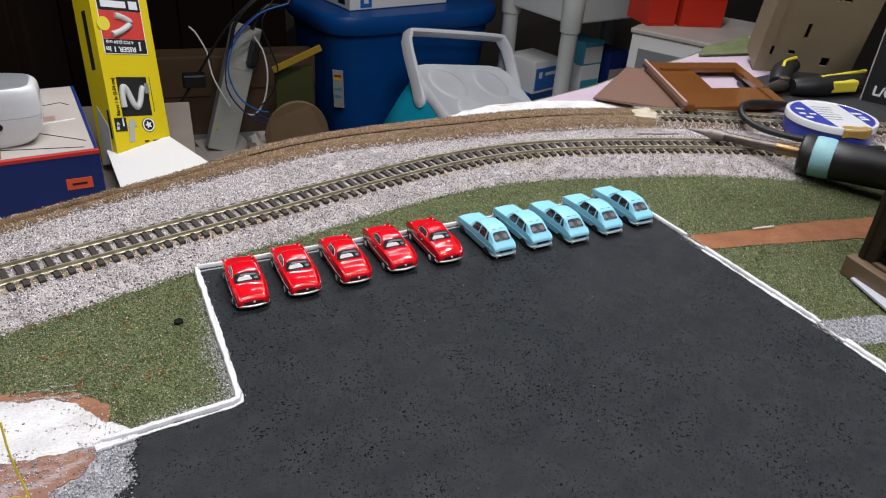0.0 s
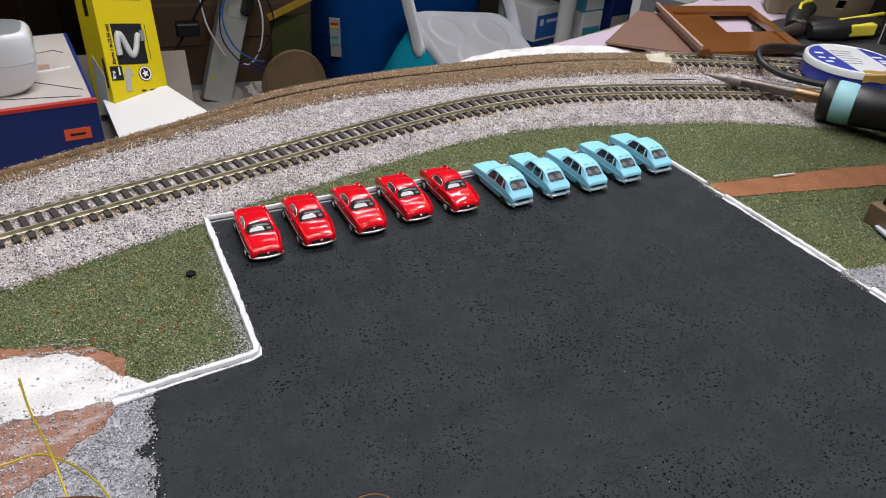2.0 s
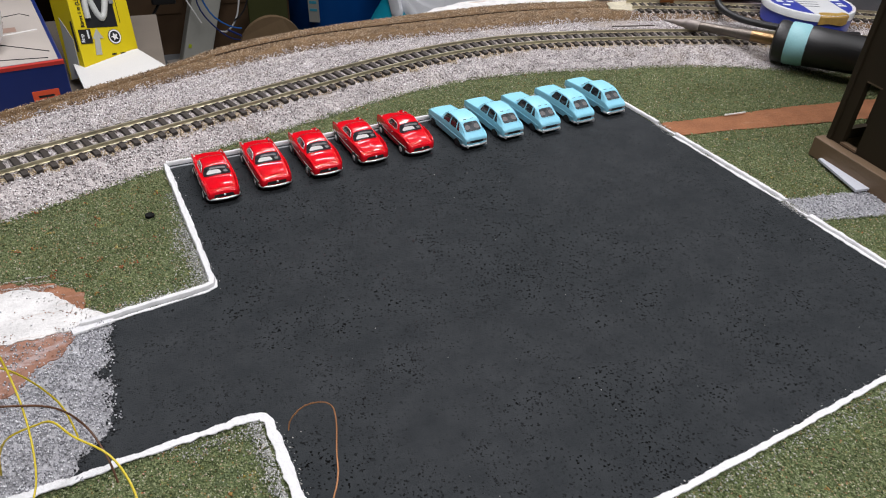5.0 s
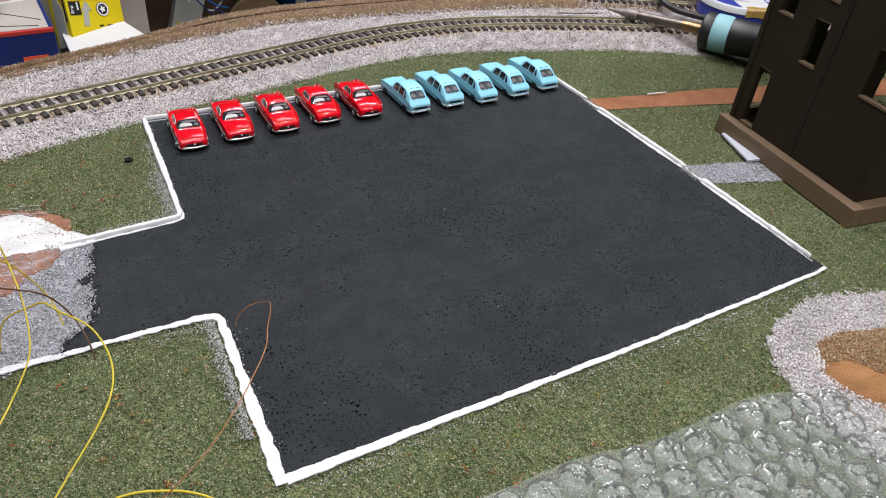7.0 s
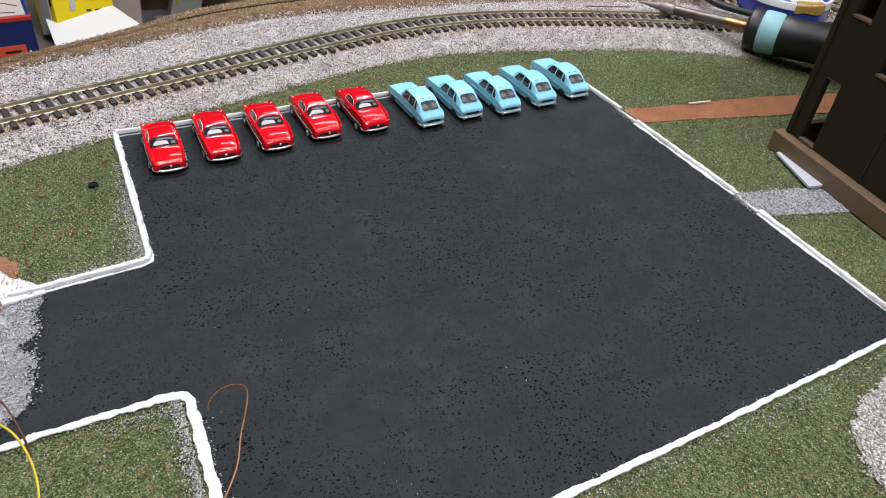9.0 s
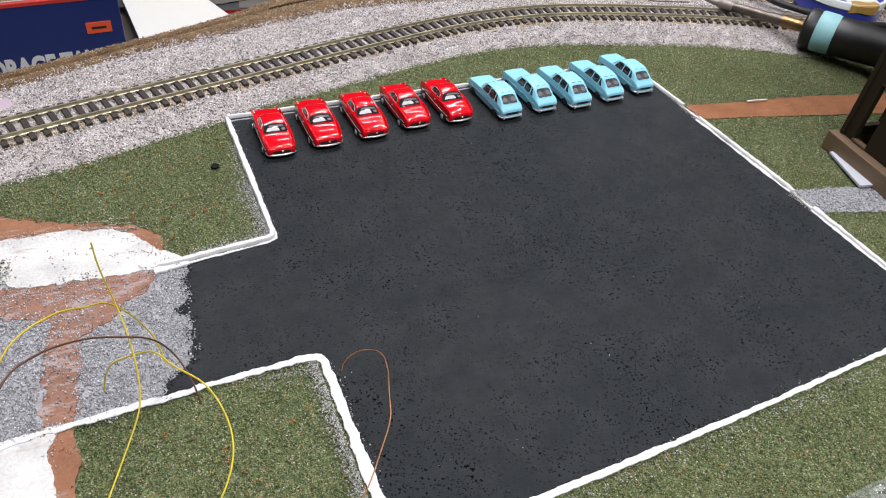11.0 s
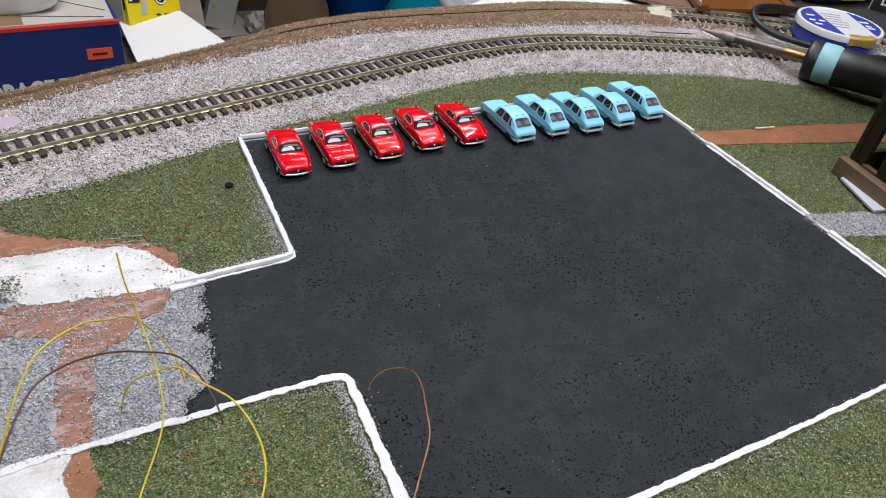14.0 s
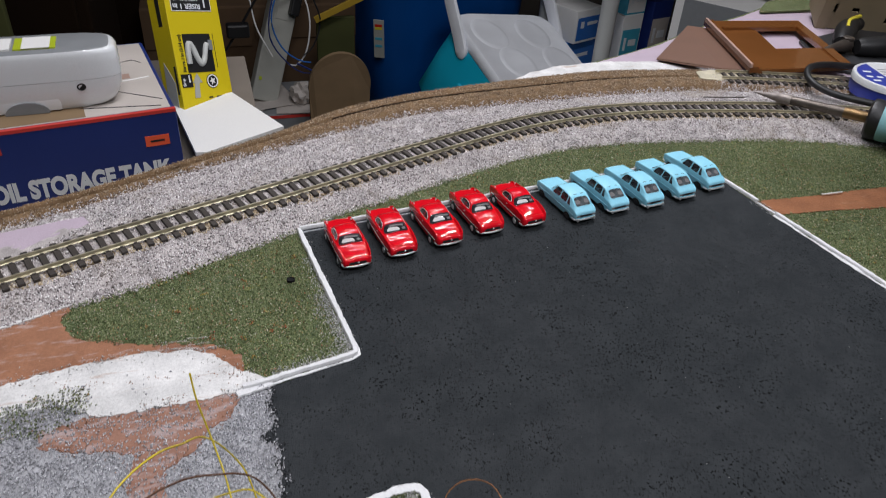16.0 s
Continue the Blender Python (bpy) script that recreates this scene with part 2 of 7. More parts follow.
def asphalt_mat():
    m, nt, b = nodes_of("asphalt")
    big, mid, fine = noise_tex(nt, 8.0, 5), noise_tex(nt, 55.0, 6, 0.65), noise_tex(nt, 1500.0, 3)
    streak = noise_tex(nt, 240.0, 5, 0.7)
    tc = nt.nodes.new("ShaderNodeTexCoord")
    col = ramp(nt, mid, [(0.32, (0.0234, 0.0264, 0.0296)), (0.5, (0.0318, 0.0351, 0.0385)), (0.70, (0.0400, 0.0437, 0.0476))])
    col = mixed(nt, ramp(nt, big, [(0.4, (0, 0, 0)), (0.65, (0.5, 0.5, 0.5))]), col, (0.0231, 0.0274, 0.0301))
    # pits crowd where the paint is thin
    where = ramp(nt, mixed(nt, 0.5, big, mid), [(0.42, (0, 0, 0)), (0.56, (1, 1, 1))])
    hole = None
    for scale, size, pick in ((400.0, 0.20, 0.53), (760.0, 0.27, 0.50)):
        warp = nt.nodes.new("ShaderNodeTexNoise")
        warp.inputs["Scale"].default_value = 700.0
        nt.links.new(tc.outputs["Object"], warp.inputs["Vector"])
        push = nt.nodes.new("ShaderNodeVectorMath")
        push.operation = "MULTIPLY_ADD"
        push.inputs[1].default_value = (0.0022, 0.0014, 0.0022)
        nt.links.new(warp.outputs["Color"], push.inputs[0])
        nt.links.new(tc.outputs["Object"], push.inputs[2])
        pits = nt.nodes.new("ShaderNodeTexVoronoi")
        pits.inputs["Scale"].default_value = scale
        nt.links.new(push.outputs[0], pits.inputs["Vector"])
        dot = ramp(nt, pits.outputs["Distance"], [(size, (1, 1, 1)), (size + 0.07, (0, 0, 0))])
        dot = mixed(nt, 1.0, dot, ramp(nt, pits.outputs["Color"], [(pick, (0, 0, 0)), (pick + 0.05, (1, 1, 1))]), "MULTIPLY")
        hole = dot if hole is None else mixed(nt, 1.0, hole, dot, "ADD")
    hole = mixed(nt, 1.0, hole, where, "MULTIPLY")
    col = mixed(nt, ramp(nt, streak, [(0.60, (0, 0, 0)), (0.74, (0.4, 0.4, 0.4))]), col, (0.0085, 0.0090, 0.0100))
    col = mixed(nt, hole, col, (0.0012, 0.0012, 0.0012))
    nt.links.new(col, b.inputs["Base Color"])
    b.inputs["Roughness"].default_value = 0.68
    b.inputs["Specular IOR Level"].default_value = 0.09
    bumped(nt, b, mixed(nt, 0.6, fine, hole, "SUBTRACT"), 0.0006, 0.9)
    return m


def glass_mat(name, tint=(0.02, 0.022, 0.025)):
    m, nt, b = nodes_of(name)
    n = noise_tex(nt, 260.0, 2)
    nt.links.new(ramp(nt, n, [(0.35, tint), (0.7, tuple(c * 2.2 + 0.01 for c in tint))]), b.inputs["Base Color"])
    b.inputs["Roughness"].default_value = 0.04
    b.inputs["Coat Weight"].default_value = 1.0
    return m


def bubble_mat(name, milk, rough):
    """Clear plastic film, slightly milky."""
    m, nt, b = nodes_of(name)
    nt.nodes.remove(b)
    out = nt.nodes["Material Output"]
    tr, gl, mx = nt.nodes.new("ShaderNodeBsdfTransparent"), nt.nodes.new("ShaderNodeBsdfGlossy"), nt.nodes.new("ShaderNodeMixShader")
    df, mx2 = nt.nodes.new("ShaderNodeBsdfDiffuse"), nt.nodes.new("ShaderNodeMixShader")
    tr.inputs[0].default_value = (0.96, 0.97, 0.965, 1)
    df.inputs[0].default_value = (0.66, 0.70, 0.68, 1)
    gl.inputs["Roughness"].default_value = rough
    fr = nt.nodes.new("ShaderNodeFresnel")
    fr.inputs[0].default_value = 1.4
    bump = nt.nodes.new("ShaderNodeBump")
    bump.inputs["Distance"].default_value = 0.0003
    nt.links.new(noise_tex(nt, 170.0, 2, 0.5), bump.inputs["Height"])
    nt.links.new(bump.outputs[0], gl.inputs["Normal"])
    nt.links.new(bump.outputs[0], fr.inputs["Normal"])
    mx2.inputs[0].default_value = milk
    nt.links.new(tr.outputs[0], mx2.inputs[1])
    nt.links.new(df.outputs[0], mx2.inputs[2])
    damp = nt.nodes.new("ShaderNodeMath")
    damp.operation = "MULTIPLY"
    damp.inputs[1].default_value = 0.6
    nt.links.new(fr.outputs[0], damp.inputs[0])
    nt.links.new(damp.outputs[0], mx.inputs[0])
    nt.links.new(mx2.outputs[0], mx.inputs[1])
    nt.links.new(gl.outputs[0], mx.inputs[2])
    nt.links.new(mx.outputs[0], out.inputs[0])
    return m


M_ASPHALT = asphalt_mat()
M_MUD = smeared("red_mud_paint", (0.338, 0.158, 0.090), (0.46, 0.33, 0.29), 0.54, 40, 4)
M_MUDROAD = smeared("thin_mud_wash", (0.315, 0.165, 0.115), (0.43, 0.35, 0.34), 0.50, 55, 3)
M_MUDPATH = smeared("brown_path_paint", (0.30, 0.125, 0.058), (0.36, 0.19, 0.11), 0.60, 40, 4)
M_PLASTER = smeared("white_plaster", (0.74, 0.73, 0.72), (0.46, 0.31, 0.24), 0.59, 26, 7)
M_WHITEPAINT = surface("white_kerb_paint", (0.70, 0.70, 0.71), 0.6, var=0.10, scale=120, fine=800, bump=0.0003)
M_GREYEDGE = surface("grey_kerb_side", (0.30, 0.31, 0.33), 0.6, var=0.25, scale=120)
M_PINKFOAM = surface("pink_foam", (0.47, 0.385, 0.455), 0.85, var=0.10, scale=30, fine=1200, bump=0.0002, spec=0.2)
TURF_TONES = [(0.0, (0.066, 0.087, 0.040)), (0.25, (0.133, 0.168, 0.074)), (0.55, (0.203, 0.247, 0.114)), (0.82, (0.290, 0.328, 0.160)), (0.93, (0.42, 0.45, 0.28)), (0.95, (0.40, 0.23, 0.07)), (0.982, (0.76, 0.75, 0.64)), (1.0, (0.50, 0.13, 0.05))]
M_TURFBASE = speckled("turf_base", TURF_TONES, 2000.0)
M_TURF = grains("turf_grains", TURF_TONES, tint=(0.17, 0.155, 0.05), tufts=((150.0, 0.64, 0.65, (0.070, 0.095, 0.050)), (130.0, 0.63, 0.7, (0.37, 0.35, 0.11)), (170.0, 0.67, 0.75, (0.35, 0.15, 0.07)), (60.0, 0.58, 0.40, (0.17, 0.23, 0.14))))
M_BALLASTBASE = surface("ballast_base", (0.48, 0.44, 0.43), 0.95, var=0.4, scale=120, fine=1200, bump=0.0008, spec=0.1)
M_BALLAST = grains("ballast_grains", [(0.0, (0.08, 0.07, 0.07)), (0.12, (0.23, 0.20, 0.20)), (0.34, (0.44, 0.395, 0.40)), (0.64, (0.67, 0.625, 0.63)), (0.88, (0.84, 0.81, 0.81)), (1.0, (0.97, 0.95, 0.95))], tint=(0.38, 0.30, 0.20))
M_ROADBASE = surface("grey_grit_base", (0.40, 0.40, 0.42), 0.95, var=0.35, scale=120, fine=1200, bump=0.0008, spec=0.1)
M_ROADGRIT = grains("grey_grit_grains", [(0.0, (0.22, 0.22, 0.235)), (0.25, (0.37, 0.37, 0.395)), (0.6, (0.49, 0.49, 0.525)), (0.9, (0.63, 0.63, 0.665)), (1.0, (0.80, 0.80, 0.83))])
M_CORKBASE = surface("cork_base", (0.21, 0.135, 0.075), 0.95, var=0.4, scale=120, fine=1200, bump=0.0008, spec=0.1)
M_CORKDARK = grains("dark_cork_grains", [(0.0, (0.045, 0.028, 0.018)), (0.6, (0.11, 0.070, 0.045)), (1.0, (0.24, 0.17, 0.11))])
M_CORK = grains("cork_grains", [(0.0, (0.10, 0.066, 0.040)), (0.3, (0.25, 0.175, 0.115)), (0.65, (0.40, 0.30, 0.205)), (1.0, (0.60, 0.48, 0.36))])
M_PITBLACK = surface("pit_black", (0.004, 0.004, 0.004), 0.7, var=0.2, bump=0, spec=0.2)
M_SPILL = grains("spilled_grit", [(0.0, (0.2, 0.2, 0.19)), (0.5, (0.45, 0.45, 0.43)), (1.0, (0.72, 0.72, 0.70))])
M_SLEEPER = surface("sleeper_plastic", (0.042, 0.034, 0.029), 0.6, var=0.3, scale=300, fine=2500, bump=0.0001)
M_RAIL = surface("nickel_rail", (0.62, 0.57, 0.42), 0.42, metal=0.75, var=0.35, scale=60, fine=1500, bump=0.00005)
M_RED = surface("red_car_paint", (0.68, 0.005, 0.014), 0.07, var=0.06, scale=90, bump=0, spec=0.45, coat=0.3)
M_BLUECAR = surface("pale_blue_car_paint", (0.29, 0.66, 0.82), 0.38, var=0.06, scale=90, bump=0, coat=0.1)
M_SEATGLARE = surface("pale_seat_and_glare", (0.56, 0.55, 0.55), 0.4, var=0.1, bump=0)
M_SEATDARK = surface("grey_seat_vinyl", (0.16, 0.15, 0.15), 0.4, var=0.2, bump=0)
M_CHROME = surface("chrome", (0.88, 0.88, 0.88), 0.3, metal=0.6, var=0.1, bump=0)
M_GLASS = glass_mat("car_glass")
M_GLASS2 = glass_mat("car_glass_grey", (0.05, 0.055, 0.06))
M_TYRE = surface("tyre_rubber", (0.012, 0.012, 0.012), 0.7)
M_BLACK = surface("black_plastic", (0.014, 0.014, 0.015), 0.45, var=0.3)
M_TEAL = surface("pale_teal_rubber", (0.26, 0.50, 0.54), 0.55, var=0.08)
M_PALESTEEL = surface("grey_oxidised_steel", (0.30, 0.26, 0.24), 0.5, metal=0.4, var=0.3, scale=150)
M_STEEL = surface("tarnished_steel", (0.13, 0.11, 0.095), 0.42, metal=0.7, var=0.4, scale=90)
M_BRASS = surface("heat_stained_brass", (0.24, 0.15, 0.07), 0.35, metal=0.8, var=0.4, scale=60)
M_TANWALL = surface("beige_kit_plastic", (0.25, 0.20, 0.125), 0.6, var=0.08, scale=25)
M_DKBROWN = surface("dark_brown_kit_plastic", (0.027, 0.0195, 0.0105), 0.6, var=0.15, scale=30, spec=0.22)
M_MIDBROWN = surface("mid_brown_kit_plastic", (0.165, 0.108, 0.064), 0.55, var=0.12, scale=40)
M_ROOFBROWN = surface("roof_brown_plastic", (0.20, 0.074, 0.020), 0.24, var=0.1, scale=30, coat=0.45)
M_ROOFDULL = surface("roof_brown_dull", (0.17, 0.09, 0.06), 0.65, var=0.1, scale=30)
M_LIGHTBROWN = surface("pale_brown_edge", (0.40, 0.27, 0.22), 0.5, var=0.1, scale=60)
M_SLAB = surface("pale_grey_plastic", (0.56, 0.58, 0.64), 0.4, var=0.05)
M_YELLOW = surface("yellow_card", (0.66, 0.52, 0.006), 0.45, var=0.05, scale=12)
M_NAVY = surface("navy_card", (0.011, 0.028, 0.16), 0.42, var=0.12, scale=15)
M_CARDRED = surface("red_card", (0.58, 0.045, 0.035), 0.5, var=0.12, scale=25)
M_ORANGE = surface("orange_sticker", (0.85, 0.11, 0.04), 0.55, var=0.05)
M_WHITE = surface("white_plastic", (0.78, 0.80, 0.82), 0.2, var=0.03, scale=8, bump=0, coat=0.5)
M_PAPER = surface("white_card", (0.80, 0.79, 0.77), 0.8, var=0.04, scale=10)
M_PRINT = surface("printed_pale_card", (0.53, 0.48, 0.44), 0.45, var=0.14, scale=10)
M_GREY = surface("mid_grey_plastic", (0.22, 0.23, 0.24), 0.5, var=0.08)
M_SHELF = surface("grey_shelf_plastic", (0.54, 0.55, 0.53), 0.5, var=0.12, scale=6)
M_STRIP = surface("beige_metal_strip", (0.40, 0.40, 0.36), 0.5, var=0.1, scale=15)
M_TUB = surface("blue_tub_plastic", (0.003, 0.066, 0.27), 0.42, var=0.2, scale=5, spec=0.3)
M_COOLTEAL = surface("teal_cooler_plastic", (0.01, 0.42, 0.60), 0.45, var=0.1, scale=5)
M_COOLWHITE = surface("white_cooler_lid", (0.88, 0.90, 0.94), 0.45, var=0.1, scale=9)
M_BRIGHTBLUE = surface("bright_blue_print", (0.02, 0.14, 0.48), 0.45, var=0.08)
M_CYAN = surface("cyan_print", (0.06, 0.36, 0.50), 0.45, var=0.1)
M_CARDBOARD = surface("brown_cardboard", (0.085, 0.048, 0.022), 0.85, var=0.2, scale=12)
M_TANBOARD = surface("tan_fibreboard", (0.24, 0.16, 0.085), 0.8, var=0.15, scale=20)
# near black: the shade of the back corner is put into this colour
M_WOOD = surface("shade_dark_wood", (0.010, 0.0055, 0.003), 0.85, var=0.35, scale=5, spec=0.06)
M_OLIVE = surface("olive_board", (0.05, 0.055, 0.01), 0.7, var=0.2, scale=10)
M_REDBIN = surface("red_bin_plastic", (0.60, 0.028, 0.010), 0.45, var=0.1, scale=9)
M_TINBLUE = surface("tin_blue_enamel", (0.035, 0.055, 0.36), 0.35, var=0.1, coat=0.3)
M_TANGLUE = grains("glued_tan_ballast", [(0.0, (0.14, 0.10, 0.06)), (0.3, (0.38, 0.29, 0.18)), (0.7, (0.58, 0.47, 0.32)), (1.0, (0.76, 0.68, 0.54))])
M_FLECK = grains("orange_flecks", [(0.0, (0.40, 0.09, 0.05)), (0.3, (0.40, 0.14, 0.06)), (0.55, (0.36, 0.20, 0.07)), (0.85, (0.46, 0.38, 0.08)), (1.0, (0.55, 0.50, 0.28))])
M_STRAW = grains("straw_grains", [(0.0, (0.13, 0.07, 0.035)), (0.4, (0.33, 0.20, 0.10)), (0.8, (0.50, 0.35, 0.20)), (1.0, (0.72, 0.62, 0.48))])
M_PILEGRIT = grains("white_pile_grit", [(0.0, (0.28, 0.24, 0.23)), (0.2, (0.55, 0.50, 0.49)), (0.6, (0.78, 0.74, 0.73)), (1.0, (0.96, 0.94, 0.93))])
M_FLAKE = grains("plaster_flakes", [(0.0, (0.50, 0.47, 0.45)), (0.5, (0.64, 0.63, 0.62)), (1.0, (0.72, 0.71, 0.70))])
M_MUDFLAKE = grains("mud_flakes", [(0.0, (0.26, 0.13, 0.08)), (0.5, (0.38, 0.18, 0.11)), (1.0, (0.52, 0.36, 0.29))])
M_TARGRAIN = grains("tar_grains", [(0.0, (0.012, 0.013, 0.014)), (0.5, (0.024, 0.026, 0.029)), (1.0, (0.042, 0.045, 0.049))])
M_GLUE = surface("amber_residue", (0.42, 0.26, 0.06), 0.4, var=0.25, scale=200)
M_STICK = surface("yellow_wood", (0.42, 0.27, 0.02), 0.6, var=0.15, scale=15)
M_GLUECREAM = surface("cream_glue", (0.56, 0.51, 0.38), 0.6, var=0.2, scale=150, bump=0.0004)
M_WIREY = surface("yellow_wire", (0.64, 0.50, 0.03), 0.4, var=0.05)
M_WIREB = surface("brown_wire", (0.12, 0.055, 0.03), 0.45, var=0.15)
M_WIREC = surface("copper_wire", (0.42, 0.19, 0.08), 0.45, metal=0.3, var=0.2)
M_CARPET = surface("dark_floor", (0.05, 0.042, 0.035), 0.9, var=0.3, scale=6)
M_WALL = surface("wall_paint", (0.06, 0.05, 0.042), 0.85, var=0.08, scale=2)
M_CEIL = surface("ceiling_paint", (0.35, 0.33, 0.30), 0.9, var=0.05, scale=2)
M_BENCH = surface("bench_top", (0.20, 0.17, 0.14), 0.7, var=0.2, scale=9)
M_SHEET = surface("dark_grey_sheet", (0.032, 0.033, 0.036), 0.5, var=0.2, scale=25)
M_LIME = surface("lime_plastic", (0.42, 0.50, 0.02), 0.45, var=0.05)
M_FILM = bubble_mat("bubble_film", 0.14, 0.15)
M_BUBBLE = bubble_mat("bubble_dome_film", 0.20, 0.18)
M_TEXTWHITE = surface("white_ink", (0.72, 0.74, 0.76), 0.5, var=0.04, bump=0)
M_TEXTYELLOW = surface("yellow_ink", (0.72, 0.62, 0.05), 0.5, var=0.04, bump=0)

# ---- plan of the layout (metres, lot's far corner at the origin) ----
A, E, F = (0.0, 0.0), (0.013, -0.118), (-0.044, -0.1285)
BB, B2, C, D, G = (0.3045, 0.034), (0.3103, 0.0), (0.3450, -0.251), (0.0315, -0.2975), (0.022, -0.1985)
CENTRE = [(-0.50, -0.165), (-0.40, -0.12), (-0.26, -0.062), (-0.16, -0.022), (-0.10, 0.0015), (-0.04, 0.0235), (0.034, 0.0505), (0.10, 0.0745), (0.171, 0.0985), (0.221, 0.110), (0.271, 0.1145), (0.321, 0.112), (0.371, 0.105), (0.421, 0.0955), (0.50, 0.073), (0.62, 0.03), (0.75, -0.03)]
TURFEDGE = [(-0.5, -0.20), (-0.26, -0.10), (-0.16, -0.058), (-0.124, -0.045), (-0.105, -0.040), (-0.076, -0.029), (-0.045, -0.016), (0.0, 0.003), (0.034, 0.019), (0.071, 0.031), (0.158, 0.062), (0.206, 0.073), (0.254, 0.076), (0.299, 0.072), (0.396, 0.058), (0.465, 0.036), (0.62, -0.025), (0.78, -0.09)]
CORKNEAR = [(-0.5, -0.10), (-0.4, -0.06), (-0.25, 0.0), (-0.17, 0.030), (-0.119, 0.051), (-0.061, 0.081), (0.01, 0.109), (0.095, 0.140), (0.16, 0.150), (0.239, 0.1535), (0.293, 0.155), (0.347, 0.154), (0.402, 0.148), (0.5, 0.123), (0.62, 0.075), (0.78, 0.0)]
CORKFAR = [(-0.5, -0.085), (-0.4, -0.045), (-0.25, 0.012), (-0.173, 0.043), (-0.122, 0.063), (-0.061, 0.093), (-0.027, 0.109), (0.012, 0.130), (0.056, 0.157), (0.102, 0.173), (0.152, 0.184), (0.195, 0.190), (0.261, 0.198), (0.316, 0.201), (0.372, 0.195), (0.45, 0.18), (0.62, 0.118), (0.78, 0.04)]


def curve_fn(points):
    dense = spline([(x, y, 0) for x, y in points], 0.004)
    xs, ys = np.array([p.x for p in dense]), np.array([p.y for p in dense])
    return lambda x: np.interp(x, xs, ys)


centre_y, turf_y, cork_near, cork_far = (curve_fn(c) for c in (CENTRE, TURFEDGE, CORKNEAR, CORKFAR))


def wobble(x, y, s=1.0):
    """A cheap smooth noise of about -1 to 1 at a scale of some millimetres."""
    return (np.sin(x * 610 * s + 1.3 * np.sin(y * 480 * s)) + np.sin(y * 730 * s + 1.7 * np.sin(x * 390 * s) + 0.8) + 0.6 * np.sin((x + y) * 1500 * s + 2.1)) / 2.6


def inside(poly, x, y):
    hit = np.zeros(len(x), bool)
    for (x0, y0), (x1, y1) in zip(poly, poly[1:] + poly[:1]):
        cross = (y0 > y) != (y1 > y)
        hit ^= cross & (x < (x1 - x0) * (y - y0) / (y1 - y0 + 1e-12) + x0)
    return hit


def bed_z(x, y):
    """Height of the ballast bank and the cork bed."""
    c, g, n, f = centre_y(x), turf_y(x), cork_near(x), cork_far(x)
    z = np.interp((y - g) / np.maximum(c - 0.015 - g, 1e-4), [-0.08, 1], [-0.0013, 0.0062])
    z = np.where(y > c + 0.015, 0.0062 - 0.0022 * np.clip((y - c - 0.015) / np.maximum(n - c - 0.015, 1e-3), 0, 1), z)
    z = np.where(y > n, np.interp(y - n, [0, 0.006, 0.012], [0.004, 0.008, 0.0085]), z)
    mid = np.abs(y - (n + 0.62 * (f - n)))
    z = np.where((y > n + 0.004) & (x < 0.40), z - 0.0042 * np.exp(-(mid / 0.0016) ** 2), z)
    return z


# ---- room ----
def wall(name, lo, hi, mat):
    return tagged(mesh_ob(name, solid((lo, hi)), mat), kind="structure")


FLOOR_Z = -0.78
wall("floor", (-2.6, -2.3, FLOOR_Z - 0.1), (3.0, 2.6, FLOOR_Z), M_CARPET)
wall("ceiling", (-2.6, -2.3, 1.55), (3.0, 2.6, 1.65), M_CEIL)
wall("wall_north", (-2.5, 2.4, FLOOR_Z), (2.9, 2.5, 1.55), M_WALL)
wall("wall_south", (-2.5, -2.2, FLOOR_Z), (2.9, -2.1, 1.55), M_WALL)
wall("wall_west", (-2.6, -2.2, FLOOR_Z), (-2.5, 2.5, 1.55), M_WALL)
wall("wall_east", (2.9, -2.2, FLOOR_Z), (3.0, 2.5, 1.55), M_WALL)

# ---- layout board ----
FOAMEDGE = [(0.20, 0.196), (0.229, 0.217), (0.27, 0.236), (0.324, 0.249), (0.421, 0.289), (0.512, 0.339), (0.592, 0.373), (0.70, 0.43), (0.85, 0.50), (1.1, 0.56)]
foam_y = curve_fn(FOAMEDGE)


def board_edge(x):
    return np.where(x < 0.215, cork_far(x) - 0.003, foam_y(x) - 0.001)


def board():
    bm = bmesh.new()
    xs = np.linspace(-0.5, 0.80, 170)
    far = board_edge(xs)
    tops, lows = [], []
    for x, y in zip(xs, far):
        tops.append([bm.verts.new((x, q, -0.0016)) for q in np.linspace(-0.62, y, 12)])
        lows.append([bm.verts.new((x, q, -0.055)) for q in (-0.62, y)])
    for a, b, c, d in zip(tops, tops[1:], lows, lows[1:]):
        for i in range(11):
            bm.faces.new((a[i], b[i], b[i + 1], a[i + 1]))
        bm.faces.new((a[-1], b[-1], d[1], c[1]))
        bm.faces.new((a[0], c[0], d[0], b[0]))
        bm.faces.new((c[0], c[1], d[1], d[0]))
    for t, l in ((tops[0], lows[0]), (tops[-1], lows[-1])):
        bm.faces.new([*t, l[1], l[0]])
    ob = mesh_ob("ground", bm, M_TURFBASE)
    return tagged(ob, "layout board painted as turf on foam", kind="structure")


